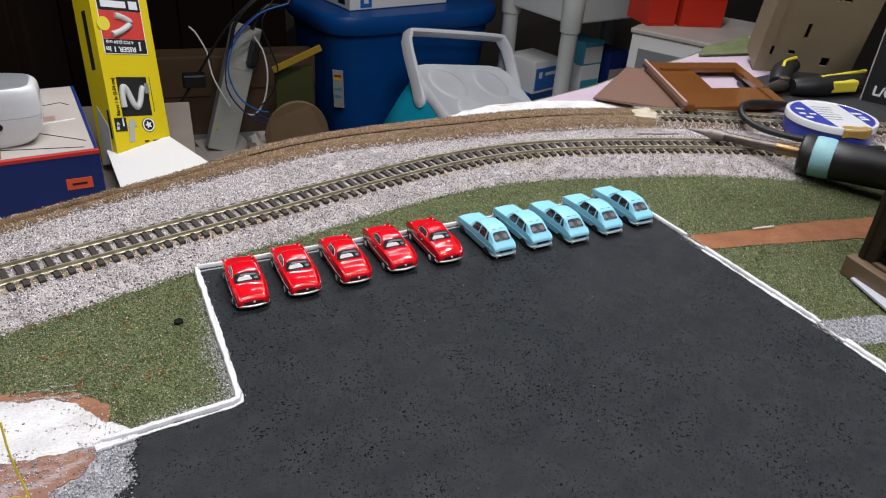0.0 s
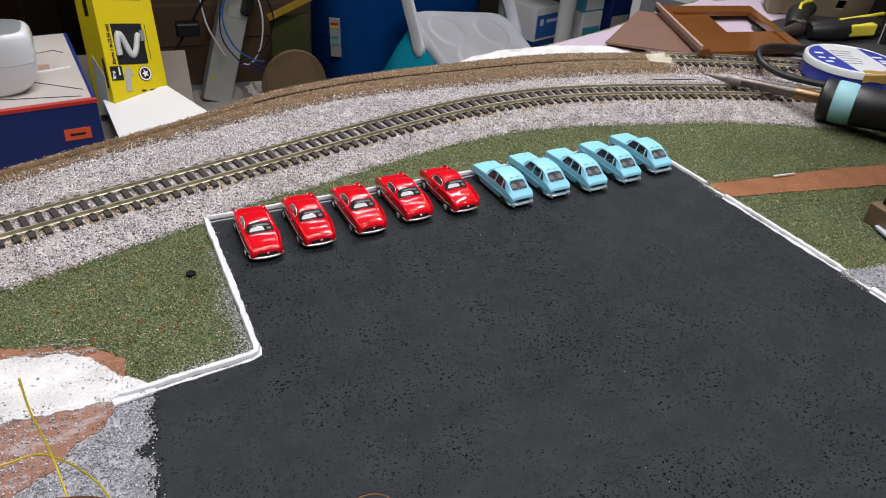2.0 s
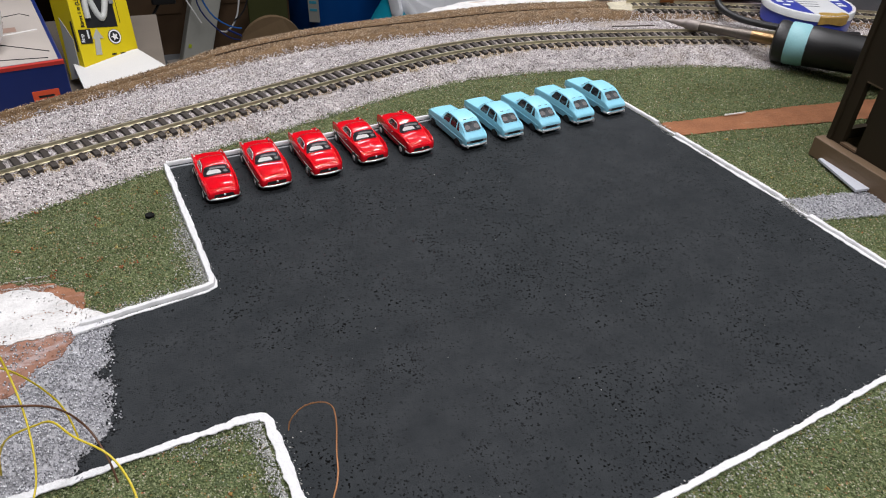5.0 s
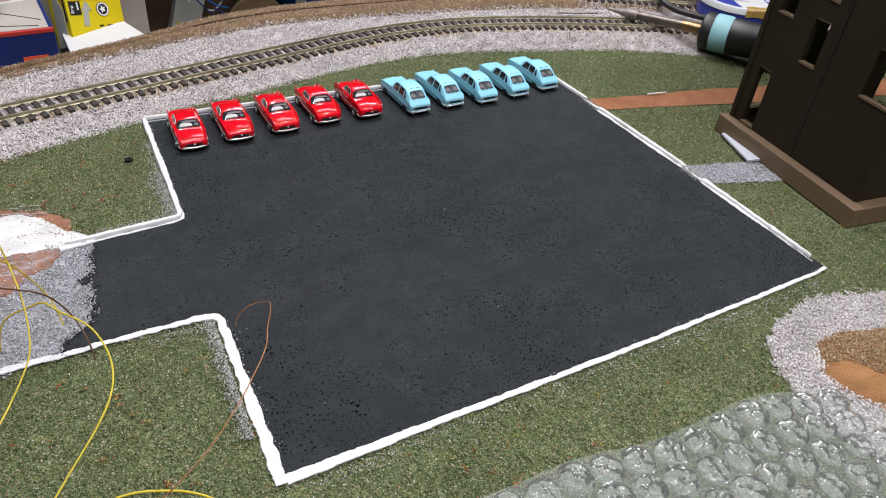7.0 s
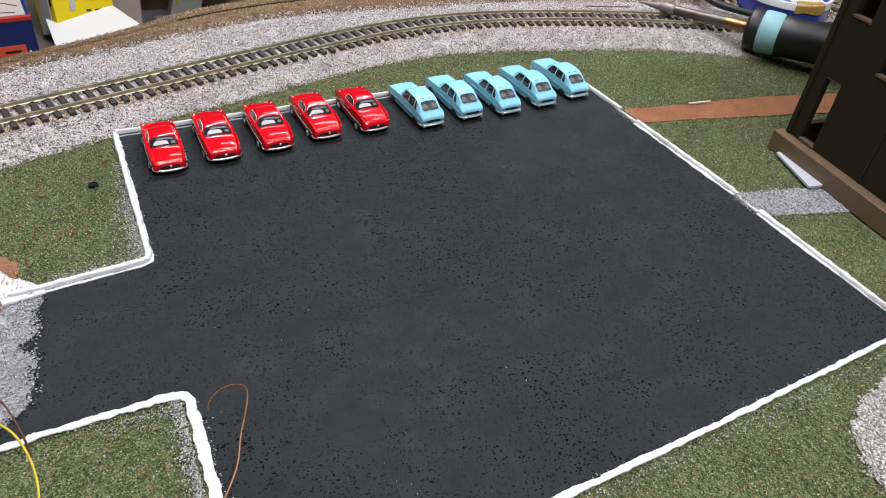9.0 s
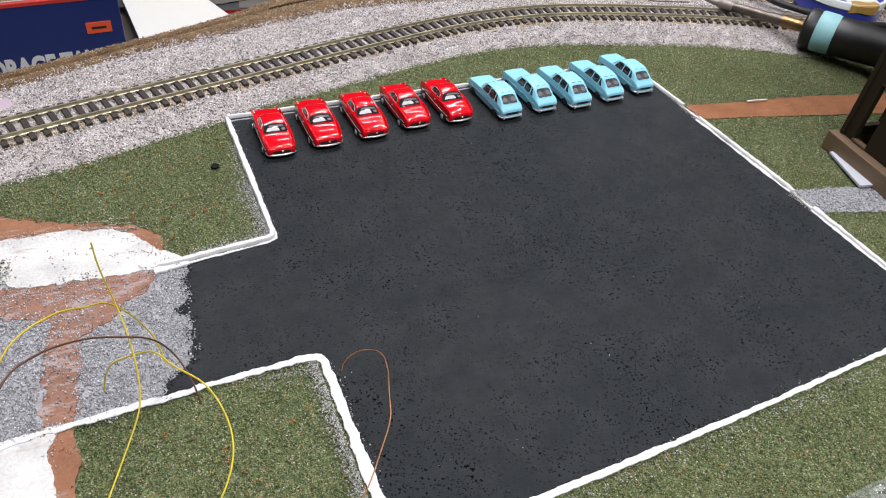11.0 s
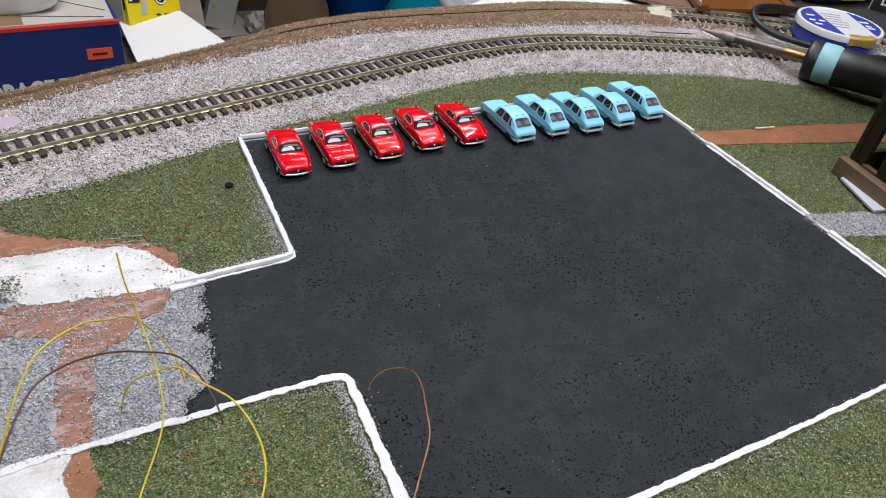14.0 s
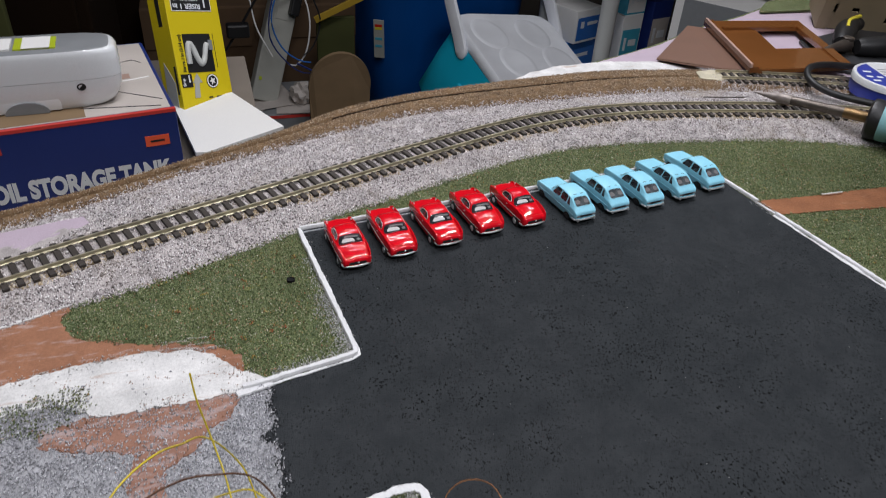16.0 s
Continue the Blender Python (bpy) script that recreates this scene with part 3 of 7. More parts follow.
board()
tagged(mesh_ob("layout_table", solid(((-0.48, -0.6, -0.10), (0.10, 0.0, -0.056)), ((0.1, -0.6, -0.10), (0.79, 0.16, -0.056)), *[((x, y, FLOOR_Z), (x + 0.06, y + 0.06, -0.10)) for x in (-0.46, 0.72) for y in (-0.58, -0.06)]), M_BENCH), "timber table carrying the model layout board", "table")
tagged(mesh_ob("lower_bench", solid(((-1.2, 0.10, -0.20), (0.012, 0.80, -0.176)), *[((x, y, FLOOR_Z), (x + 0.05, y + 0.05, -0.20)) for x in (-1.15, -0.06) for y in (0.13, 0.73)], bevel=0.002), M_BENCH), "low wooden bench behind the layout with boxes", "bench")


Z0 = -0.0012  # the asphalt top is the zero level


def patch(name, poly, z, mat, label="", jitter=0.0012, thick=0.0006, step=0.0010, kind="structure", lumps=0.0):
    """A thin sheet on the board with a ragged outline."""
    z += Z0
    if sum(x0 * y1 - x1 * y0 for (x0, y0), (x1, y1) in zip(poly, poly[1:] + poly[:1])) < 0:
        poly = poly[::-1]
    ring = []
    for (x0, y0), (x1, y1) in zip(poly, poly[1:] + poly[:1]):
        n = max(1, int(math.hypot(x1 - x0, y1 - y0) / step))
        for k in range(n):
            x, y = x0 + (x1 - x0) * k / n, y0 + (y1 - y0) * k / n
            w = 1.1 * noise.noise(Vector((x * 110, y * 110, 3.1))) + 0.55 * noise.noise(Vector((x * 380, y * 380, 1.7))) + 0.25 * noise.noise(Vector((x * 1300, y * 1300, 0.3)))
            nx, ny = y1 - y0, x0 - x1
            ln = math.hypot(nx, ny) or 1
            ring.append((x + jitter * w * nx / ln, y + jitter * w * ny / ln, z))
    bm = bmesh.new()
    plate(bm, ring, thick)
    return tagged(mesh_ob(name, bm, mat), label, kind=kind)




def tar_x(y):
    """Where the paint of the lot stops over the grit: a tongue half way, a foot at the south kerb."""
    return -0.0325 - 0.0042 * np.exp(-((y + 0.160) / 0.0035) ** 2) - 0.0100 * np.clip((-0.190 - y) / 0.010, 0, 1) + 0.0008 * np.sin(y * 410)


TAR_EDGE = [(float(tar_x(y)) + 0.0020 * noise.noise(Vector((0.3, y * 90, 1.0))) + 0.0013 * noise.noise(Vector((2.3, y * 260, 4.0))), float(y)) for y in np.linspace(-0.2045, -0.1300, 44)]
LOT = [A, BB, C, D, G, (-0.046, -0.2082), *TAR_EDGE, E]
MUD_WEST = [(-0.126, -0.043), (-0.20, -0.074), (-0.35, -0.13), (-0.35, -0.20), (-0.22, -0.14), (-0.149, -0.104), (-0.042, -0.118), (-0.043, -0.104), (-0.056, -0.093), (-0.069, -0.090), (-0.087, -0.086), (-0.121, -0.074), (-0.129, -0.055)]
PLASTER = [(-0.30, -0.165), (-0.22, -0.131), (-0.149, -0.100), (-0.114, -0.095), (-0.092, -0.093), (-0.069, -0.0945), (-0.054, -0.103), (-0.044, -0.1155), (-0.037, -0.1205), (-0.0325, -0.1238), (-0.046, -0.129), (-0.076, -0.131), (-0.106, -0.130), (-0.125, -0.118), (-0.147, -0.121), (-0.22, -0.155), (-0.30, -0.19)]
ROAD = [(-0.030, -0.126), (-0.046, -0.128), (-0.106, -0.128), (-0.147, -0.112), (-0.35, -0.20), (-0.35, -0.27), (-0.125, -0.2215), (-0.028, -0.2055)]
MUD_ROAD = [(-0.046, -0.127), (-0.047, -0.139), (-0.066, -0.158), (-0.078, -0.166), (-0.078, -0.212), (-0.091, -0.214), (-0.093, -0.168), (-0.091, -0.155), (-0.13, -0.143), (-0.13, -0.134), (-0.10, -0.131)]
MUD_SW = [(-0.20, -0.217), (-0.157, -0.210), (-0.132, -0.212), (-0.127, -0.219), (-0.14, -0.226), (-0.2, -0.235)]
MOSS = [(-0.175, -0.132), (-0.147, -0.116), (-0.125, -0.107), (-0.112, -0.109), (-0.105, -0.127), (-0.125, -0.134), (-0.17, -0.145)]
CORNER_SW = [(-0.30, -0.262), (-0.125, -0.2195), (-0.085, -0.2125), (-0.087, -0.224), (-0.083, -0.240), (-0.086, -0.29), (-0.30, -0.34)]
MUD_CORNER = [(-0.083, -0.2125), (-0.079, -0.213), (-0.076, -0.226), (-0.077, -0.25), (-0.078, -0.31), (-0.10, -0.31), (-0.09, -0.25), (-0.089, -0.225)]
MUD_PATH = [(0.319, -0.028), (0.321, -0.047), (0.358, -0.050), (0.432, -0.058), (0.62, -0.075), (0.62, -0.045), (0.459, -0.033), (0.426, -0.030), (0.375, -0.030)]
GRIT_PATH = [(0.333, -0.134), (0.334, -0.156), (0.383, -0.1645), (0.41, -0.168), (0.41, -0.142), (0.37, -0.138)]
PILE = [(0.268, -0.29), (0.285, -0.279), (0.317, -0.269), (0.36, -0.276), (0.40, -0.30), (0.40, -0.37), (0.32, -0.40), (0.268, -0.365), (0.258, -0.335), (0.260, -0.31)]
FOAM_TOP = [(0.23, 0.212), (0.27, 0.230), (0.324, 0.243), (0.421, 0.283), (0.512, 0.333), (0.592, 0.367), (0.70, 0.424), (0.79, 0.468), (0.79, 0.31), (0.70, 0.30), (0.66, 0.20), (0.64, 0.11), (0.62, 0.118), (0.45, 0.178), (0.372, 0.193), (0.316, 0.199), (0.261, 0.200)]
WHITE_STRIP = [(0.222, 0.208), (0.25, 0.226), (0.28, 0.238), (0.338, 0.243), (0.39, 0.236), (0.432, 0.208), (0.40, 0.190), (0.372, 0.195), (0.316, 0.200), (0.261, 0.200), (0.225, 0.198)]
PINK_WEST = [(-0.36, -0.055), (-0.25, -0.008), (-0.17, 0.024), (-0.125, 0.034), (-0.121, 0.026), (-0.146, 0.002), (-0.2, -0.020), (-0.36, -0.085)]

patch("foam_board", FOAM_TOP, 0.0006, M_PINKFOAM, "bare pale pink foam sheet", 0.0008)
patch("plaster_edge", WHITE_STRIP, 0.0022, M_PLASTER, "ragged white plaster edge", 0.0016, 0.003)
patch("mud_ground", MUD_WEST, 0.0003, M_MUD, "red brown painted mud", 0.0025)
patch("plaster_patch", [(-0.126, -0.0455), (-0.20, -0.0765), (-0.35, -0.132), (-0.35, -0.126), (-0.20, -0.0705), (-0.128, -0.041)], 0.0009, M_PLASTER, "thin white plaster line along the ballast", 0.0016)
patch("grit_road_base", ROAD, 0.0005, M_ROADBASE, "grey grit road bed", 0.0012)
patch("mud_patch", MUD_ROAD, 0.0009, M_MUDROAD, "red brown mud showing through grit", 0.0030)
patch("mud_patch", MUD_SW, 0.0009, M_MUD, "red brown mud showing through grit", 0.0030)
patch("plaster_patch", PLASTER, 0.0013, M_PLASTER, "white plaster smear", 0.0019, 0.0006)
patch("plaster_patch", CORNER_SW, 0.0012, M_PLASTER, "white plaster smear", 0.0016, 0.0006)
patch("mud_patch", MUD_CORNER, 0.0007, M_MUD, "red brown mud strip beside turf", 0.0016)
patch("mud_path", MUD_PATH, 0.0004, M_MUDPATH, "red brown mud footpath", 0.0010)
patch("grit_path_base", GRIT_PATH, 0.0004, M_ROADBASE, "grey grit footpath", 0.0012)
patch("grit_pile_base", PILE, 0.0006, M_BALLASTBASE, "pale grit round a mound", 0.0016)
patch("road", LOT, 0.0012, M_ASPHALT, "black painted parking lot with pitted surface", 0.0004, 0.0014)


def kerb(name, pts, width, height, mat, label, jitter=0.0004, z=0.0, offset=0.0, seed=0.0):
    """A kerb of uneven width along a plan line; a third number of a point is the width there."""
    line, widths = [], []
    full = [(*p, width)[:3] for p in pts]
    for (x0, y0, w0), (x1, y1, w1) in zip(full, full[1:]):
        n = max(2, int(math.hypot(x1 - x0, y1 - y0) / 0.0009))
        line += [Vector((x0 + (x1 - x0) * k / n, y0 + (y1 - y0) * k / n, z)) for k in range(n)]
        widths += [w0 + (w1 - w0) * k / n for k in range(n)]
    line.append(Vector((*full[-1][:2], z)))
    widths.append(full[-1][2])
    bm, rings = bmesh.new(), []
    for i, q in enumerate(line):
        d = line[min(i + 3, len(line) - 1)] - line[max(i - 3, 0)]
        d.normalize()
        s = Vector((d.y, -d.x, 0))
        k = i * 0.0009 + seed * 7.3
        rag = [0.8 * noise.noise(Vector((k * 60, j * 9.1, seed))) + 0.8 * noise.noise(Vector((k * 230, j * 5.7, seed))) + 0.5 * noise.noise(Vector((k * 900, j * 3.3, seed))) for j in (1, 2, 3)]
        a = -widths[i] / 2 + offset + 2.0 * jitter * rag[0]
        b = max(a + 0.0005, widths[i] / 2 + offset + 2.0 * jitter * rag[1])
        h = height * (1 + 0.10 * rag[2])
        e = min(0.0005, height * 0.4, (b - a) * 0.3)
        rings.append([q + a * s, q + (a + e * 0.3) * s + Vector((0, 0, h - e)), q + (a + e) * s + Vector((0, 0, h)), q + (b - e) * s + Vector((0, 0, h)), q + (b - e * 0.3) * s + Vector((0, 0, h - e)), q + b * s])
    loft(bm, rings)
    return tagged(mesh_ob(name, bm, mat, 50), label, kind="structure")


def bank():
    """Ballast bank with the cork bed behind it."""
    bm, bm2 = bmesh.new(), bmesh.new()
    for mesh, lo, hi, rows in ((bm, turf_y, cork_near, 26), (bm2, cork_near, cork_far, 40)):
        prev = None
        for x in np.linspace(-0.48, 0.76, 320):
            ys = np.linspace(float(lo(x)) - (0.002 if mesh is bm else 0.0), float(hi(x)), rows)
            zs = bed_z(np.full(rows, x), ys)
            zs = zs + 0.0005 * wobble(np.full(rows, x), ys, 0.5)
            row = [mesh.verts.new((x, y, z)) for y, z in zip(ys, zs)]
            if mesh is bm2:
                row.append(mesh.verts.new((x, ys[-1] + 0.002, 0.005)))
                row.append(mesh.verts.new((x, ys[-1] + 0.002, -0.012)))
                row.append(mesh.verts.new((x, ys[-1] - 0.006, -0.012)))
            else:
                row.append(mesh.verts.new((x, ys[-1], -0.001)))
            if prev:
                for i in range(len(row) - 1):
                    mesh.faces.new((prev[i], row[i], row[i + 1], prev[i + 1]))
            prev = row
    tagged(mesh_ob("ballast_bank", bm, M_BALLASTBASE, 60), "pale ballast bank under the track", kind="structure")
    tagged(mesh_ob("cork_bed", bm2, M_CORKBASE, 60), "brown cork roadbed strip with centre groove", kind="structure")


bank()
JOINT_AT = [(x, float(cork_near(x) + 0.62 * (cork_far(x) - cork_near(x)))) for x in np.linspace(0.045, 0.34, 44)]
# raised dark strip paints the shade inside the open joint
kerb("cork_joint_shade", JOINT_AT, 0.0012, 0.0034, surface("joint_shade", (0.045, 0.028, 0.018), 0.95, var=0.3, spec=0.05), "dark strip for the shaded gap between two cork strips", 0.00025, z=0.0050, seed=21)
patch("glue_smear", [(0.396, 0.168), (0.412, 0.160), (0.436, 0.163), (0.446, 0.172), (0.430, 0.184), (0.408, 0.186)], 0.0105, M_GLUECREAM, "dried cream glue at the end of the cork", 0.0022, 0.003)
patch("foam_gap", PINK_WEST, 0.0066, M_PINKFOAM, "bare pink foam beside the track", 0.0008, 0.003)

# ---- kerbs ----


KERB = "white painted model kerb"
kerb("kerb", [F, (-0.031, -0.1265), (0.0085, -0.1189), (0.0122, -0.1172), (0.0126, -0.1135), (0.0065, -0.06), A], 0.0030, 0.0020, M_WHITEPAINT, KERB, 0.00026, offset=-0.0008)
kerb("kerb", [A, (0.15, 0.0165), BB], 0.0023, 0.0020, M_WHITEPAINT, KERB, 0.00012, offset=-0.0012)
kerb("kerb", [BB, B2, (0.3153, -0.030)], 0.0028, 0.0018, M_WHITEPAINT, KERB, 0.00028, offset=-0.0008)
kerb("kerb", [(0.3178, -0.047), (0.3310, -0.136)], 0.0030, 0.0016, M_WHITEPAINT, KERB, 0.00040, offset=-0.0008)
kerb("kerb", [(0.3323, -0.1535, 0.0046), (0.3335, -0.162, 0.0032), (0.3415, -0.232, 0.0028), (0.3428, -0.240, 0.0016)], 0.0030, 0.0016, M_WHITEPAINT, KERB, 0.00045, offset=-0.0006)
kerb("kerb", [(-0.031, -0.1275), (-0.040, -0.1295), (-0.047, -0.1315)], 0.0046, 0.0008, M_WHITEPAINT, KERB, 0.0004, seed=14)
PAINT = "white paint edging on the asphalt"
kerb("paint_line", [(-0.043, -0.131), (-0.03, -0.1285), (0.0095, -0.1205), (0.0132, -0.1182), (0.0133, -0.1135), (0.0075, -0.06), (0.001, -0.0005)], 0.0013, 0.0003, M_WHITEPAINT, PAINT, 0.0003, offset=-0.0003, seed=3)
kerb("paint_line", [(0.0005, -0.0015), (0.15, 0.015), (0.303, 0.032)], 0.0012, 0.0003, M_GREYEDGE, PAINT, 0.0002, offset=0.0012, seed=5)
kerb("paint_line", [(0.3180, -0.048, 0.0020), (0.3225, -0.078, 0.0012), (0.3265, -0.105, 0.0026), (0.3312, -0.135, 0.0018)], 0.0020, 0.0003, M_WHITEPAINT, PAINT, 0.0004, offset=0.0022, seed=6)
kerb("paint_line", [(0.3325, -0.1545, 0.0012), (0.337, -0.19, 0.0026), (0.3400, -0.215, 0.0010), (0.3432, -0.243, 0.0008)], 0.0016, 0.0003, M_WHITEPAINT, PAINT, 0.0004, offset=0.0020, seed=7)
kerb("paint_line", [(0.3150, -0.0295, 0.0012), (0.3165, -0.038, 0.0026), (0.3180, -0.0475, 0.0018)], 0.0020, 0.0004, M_WHITEPAINT, PAINT, 0.0007, seed=17)
kerb("paint_line", [(0.3312, -0.1355, 0.0016), (0.3316, -0.145, 0.0012), (0.3325, -0.1540, 0.0026)], 0.0020, 0.0004, M_WHITEPAINT, PAINT, 0.0007, seed=18)
kerb("kerb", [(0.3445, -0.2500, 0.0020), (0.330, -0.2533, 0.0024), (0.20, -0.2742, 0.0026), (0.10, -0.2880, 0.0034), (0.0335, -0.2975, 0.0048)], 0.0028, 0.0004, M_WHITEPAINT, KERB, 0.00030, seed=8)
kerb("kerb", [(0.0315, -0.299, 0.0052), (0.0290, -0.272, 0.0050), (0.0270, -0.252, 0.0052), (0.0252, -0.238, 0.0040), (0.0232, -0.222, 0.0030), (0.0226, -0.211, 0.0044), (0.0218, -0.2035, 0.0046), (0.0196, -0.2006, 0.0044), (0.0150, -0.2001, 0.0040), (0.005, -0.2014, 0.0034), (-0.02, -0.2050, 0.0028), (-0.085, -0.2140, 0.0032), (-0.125, -0.2208, 0.0036)], 0.0058, 0.0004, M_WHITEPAINT, KERB, 0.0005, seed=9)
kerb("paint_line", [(0.0262, -0.240, 0.0010), (0.0255, -0.226, 0.0016), (0.0242, -0.212, 0.0008)], 0.0014, 0.0003, M_WHITEPAINT, PAINT, 0.0002, seed=15)

# ---- loose grains ----
OCTA_V = np.array([(1, 0, 0), (-1, 0, 0), (0, 1, 0), (0, -1, 0), (0, 0, 1), (0, 0, -1)], float)
OCTA_F = np.array([(0, 2, 4), (2, 1, 4), (1, 3, 4), (3, 0, 4), (2, 0, 5), (1, 2, 5), (3, 1, 5), (0, 3, 5)])
TETRA_V = np.array([(0.94, 0, -0.33), (-0.47, 0.82, -0.33), (-0.47, -0.82, -0.33), (0, 0, 1)], float)
TETRA_F = np.array([(0, 1, 3), (1, 2, 3), (2, 0, 3), (0, 2, 1)])


def scatter(name, label, x, y, z, size, mat, base=OCTA_V, faces=OCTA_F, flat=1.0, rng=None, dz=-0.0012):
    """One object of many small grains at the given places."""
    n, k = len(x), len(base)
    v = base[None] * (1 + rng.uniform(-0.35, 0.35, (n, k, 1))) + rng.normal(0, 0.12, (n, k, 3))
    q = rng.normal(size=(n, 4))
    q /= np.linalg.norm(q, axis=1, keepdims=True)
    w, a, b, c = q.T
    R = np.stack([1 - 2 * (b * b + c * c), 2 * (a * b - c * w), 2 * (a * c + b * w), 2 * (a * b + c * w), 1 - 2 * (a * a + c * c), 2 * (b * c - a * w), 2 * (a * c - b * w), 2 * (b * c + a * w), 1 - 2 * (a * a + b * b)], 1).reshape(n, 3, 3)
    v = np.einsum("nij,nkj->nki", R, v) * (size * rng.uniform(0.6, 1.35, n))[:, None, None]
    v[:, :, 2] *= flat
    v += np.stack([x, y, z + dz], 1)[:, None, :]
    f = faces[None] + (np.arange(n) * k)[:, None, None]
    return tagged(numpy_mesh(name, v.reshape(-1, 3), f.reshape(-1, 3), mat), label, kind="stuff")


def area_points(rng, box2, per_mm2):
    x0, y0, x1, y1 = box2
    n = int((x1 - x0) * (y1 - y0) * 1e6 * per_mm2)
    return rng.uniform(x0, x1, n), rng.uniform(y0, y1, n)


FOOTPRINT = [(0.388, -0.094), (0.386, -0.224), (0.54, -0.236), (0.54, -0.085)]
rng = np.random.default_rng(4)


def strew():
    # turf
    x, y = area_points(rng, (-0.14, -0.46, 0.62, 0.085), 1.30)
    wx, wy = x + 0.0018 * wobble(x, y), y + 0.0018 * wobble(y, x)
    keep = wy < turf_y(x) + 0.0015
    for poly in (MUD_WEST, PLASTER, CORNER_SW, MUD_CORNER, MUD_PATH, GRIT_PATH, PILE):
        keep &= ~inside(poly, wx, wy)
    for poly in (LOT, ROAD, FOOTPRINT):
        keep &= ~inside(poly, x, y)
    keep &= ~((x > -0.040) & (x < -0.015) & (y < -0.1255) & (y > -0.150))
    keep &= ~((x < 0.05) & (y < -0.42)) & ((x + 0.012) ** 2 + (y + 0.049) ** 2 > 0.0026 ** 2)
    keep &= ~((x < 0.0) & (y < turf_y(x)) & (y > -0.11) & inside([(-0.5, -0.3), (-0.13, -0.06), (-0.13, -0.04), (-0.5, -0.1)], x, y))
    x, y = x[keep], y[keep]
    z = 0.0004 + rng.uniform(0, 0.0005, len(x))
    scatter("turf", "green ground-foam turf with orange flecks", x, y, z, 0.00047, M_TURF, TETRA_V, TETRA_F, 0.85, rng)
    # ballast
    x, y = area_points(rng, (-0.40, -0.16, 0.70, 0.17), 1.35)
    keep = (y > turf_y(x) - 0.003 + 0.002 * wobble(x, y)) & (y < cork_near(x) + 0.003 + 0.002 * wobble(y, x)) & ~inside(PINK_WEST, x, y)
    d = np.abs(y - centre_y(x))
    keep &= ~((d < 0.0085) & (rng.random(len(x)) < 0.45))
    x, y = x[keep], y[keep]
    tan = (centre_y(x) - y > 0.0088) & (centre_y(x) - y < 0.0165 + 0.003 * wobble(x, y, 0.3)) & (rng.random(len(x)) < 0.88)
    scatter("glued_ballast", "tan glue-stained ballast along the sleeper ends", x[tan], y[tan], bed_z(x[tan], y[tan]) + rng.uniform(-0.0002, 0.0006, int(tan.sum())), 0.00055, M_TANGLUE, rng=rng, dz=0)
    x, y = x[~tan], y[~tan]
    scatter("ballast", "pale grey and pinkish track ballast", x, y, bed_z(x, y) + rng.uniform(-0.0002, 0.0006, len(x)), 0.00051, M_BALLAST, rng=rng, dz=0)
    x, y = area_points(rng, (0.40, 0.04, 0.72, 0.20), 0.9)
    keep = (y > cork_near(x)) & (y < cork_far(x) + 0.004) & (x > 0.412 + 0.004 * wobble(x, y))
    x, y = x[keep], y[keep]
    scatter("ballast", "pale ballast of the second track", x, y, bed_z(x, y) + rng.uniform(-0.0002, 0.0006, len(x)), 0.00051, M_BALLAST, rng=rng, dz=0)
    # cork
    x, y = area_points(rng, (-0.40, -0.06, 0.43, 0.21), 1.3)
    keep = (np.abs(y - cork_near(x) - 0.62 * (cork_far(x) - cork_near(x))) > 0.0013 + 0.0004 * wobble(x, y)) & (y > cork_near(x) - 0.001 + 0.0025 * wobble(x, y)) & (y < cork_far(x) + 0.001) & (x < 0.415 + 0.006 * wobble(y, x))
    x, y = x[keep], y[keep]
    edge = (y < cork_near(x) + 0.0022 + 0.0022 * wobble(x, y, 0.2)) & (x < 0.30) & (rng.random(len(x)) < 0.6)
    scatter("cork_grain", "dark brown cork crumb along the ballast", x[edge], y[edge], bed_z(x[edge], y[edge]) + rng.uniform(-0.0002, 0.0004, int(edge.sum())), 0.00045, M_CORKDARK, rng=rng, dz=0)
    x, y = x[~edge], y[~edge]
    scatter("cork_grain", "brown cork crumb on the roadbed", x, y, bed_z(x, y) + rng.uniform(-0.0002, 0.0004, len(x)), 0.00042, M_CORK, rng=rng, dz=0)
    # grey grit road, paths and the pile
    x, y = area_points(rng, (-0.26, -0.25, -0.022, -0.10), 1.5)
    wx, wy = x + 0.0020 * wobble(x, y) + 0.0035 * wobble(y, x, 0.3), y + 0.0020 * wobble(y, x) + 0.0035 * wobble(x, y, 0.3)
    thin = rng.random(len(x))
    keep = inside(ROAD, wx, wy)
    keep &= ~(inside(MUD_ROAD, wx, wy) & (thin > 0.14 + 0.30 * np.clip(wobble(x, y, 0.22), 0, 1) + 0.72 * np.clip((-0.070 - x) / 0.03, 0, 1) * (y > -0.165))) & ~(inside(MUD_SW, wx, wy) & (thin > 0.05)) & ~(inside(PLASTER, wx, wy) & (thin > 0.014))
    keep &= (thin < np.clip((tar_x(y) + 0.0050 + 0.003 * wobble(x, y, 0.25) - x) / 0.008, 0, 1) ** 1.8) | (x < tar_x(y) - 0.007)
    keep &= ~((x > -0.16) & inside([(-0.13, -0.128), (-0.05, -0.128), (-0.07, -0.155), (-0.13, -0.15)], wx, wy) & (thin > 0.35))
    keep &= ~(inside(LOT, x, y) & (y < -0.1950))
    x, y = x[keep], y[keep]
    scatter("road_grit", "grey grit of the unfinished road", x, y, 0.0008 + 0.0006 * (x > tar_x(y) - 0.005) + rng.uniform(0, 0.0007, len(x)), 0.00042, M_ROADGRIT, rng=rng)
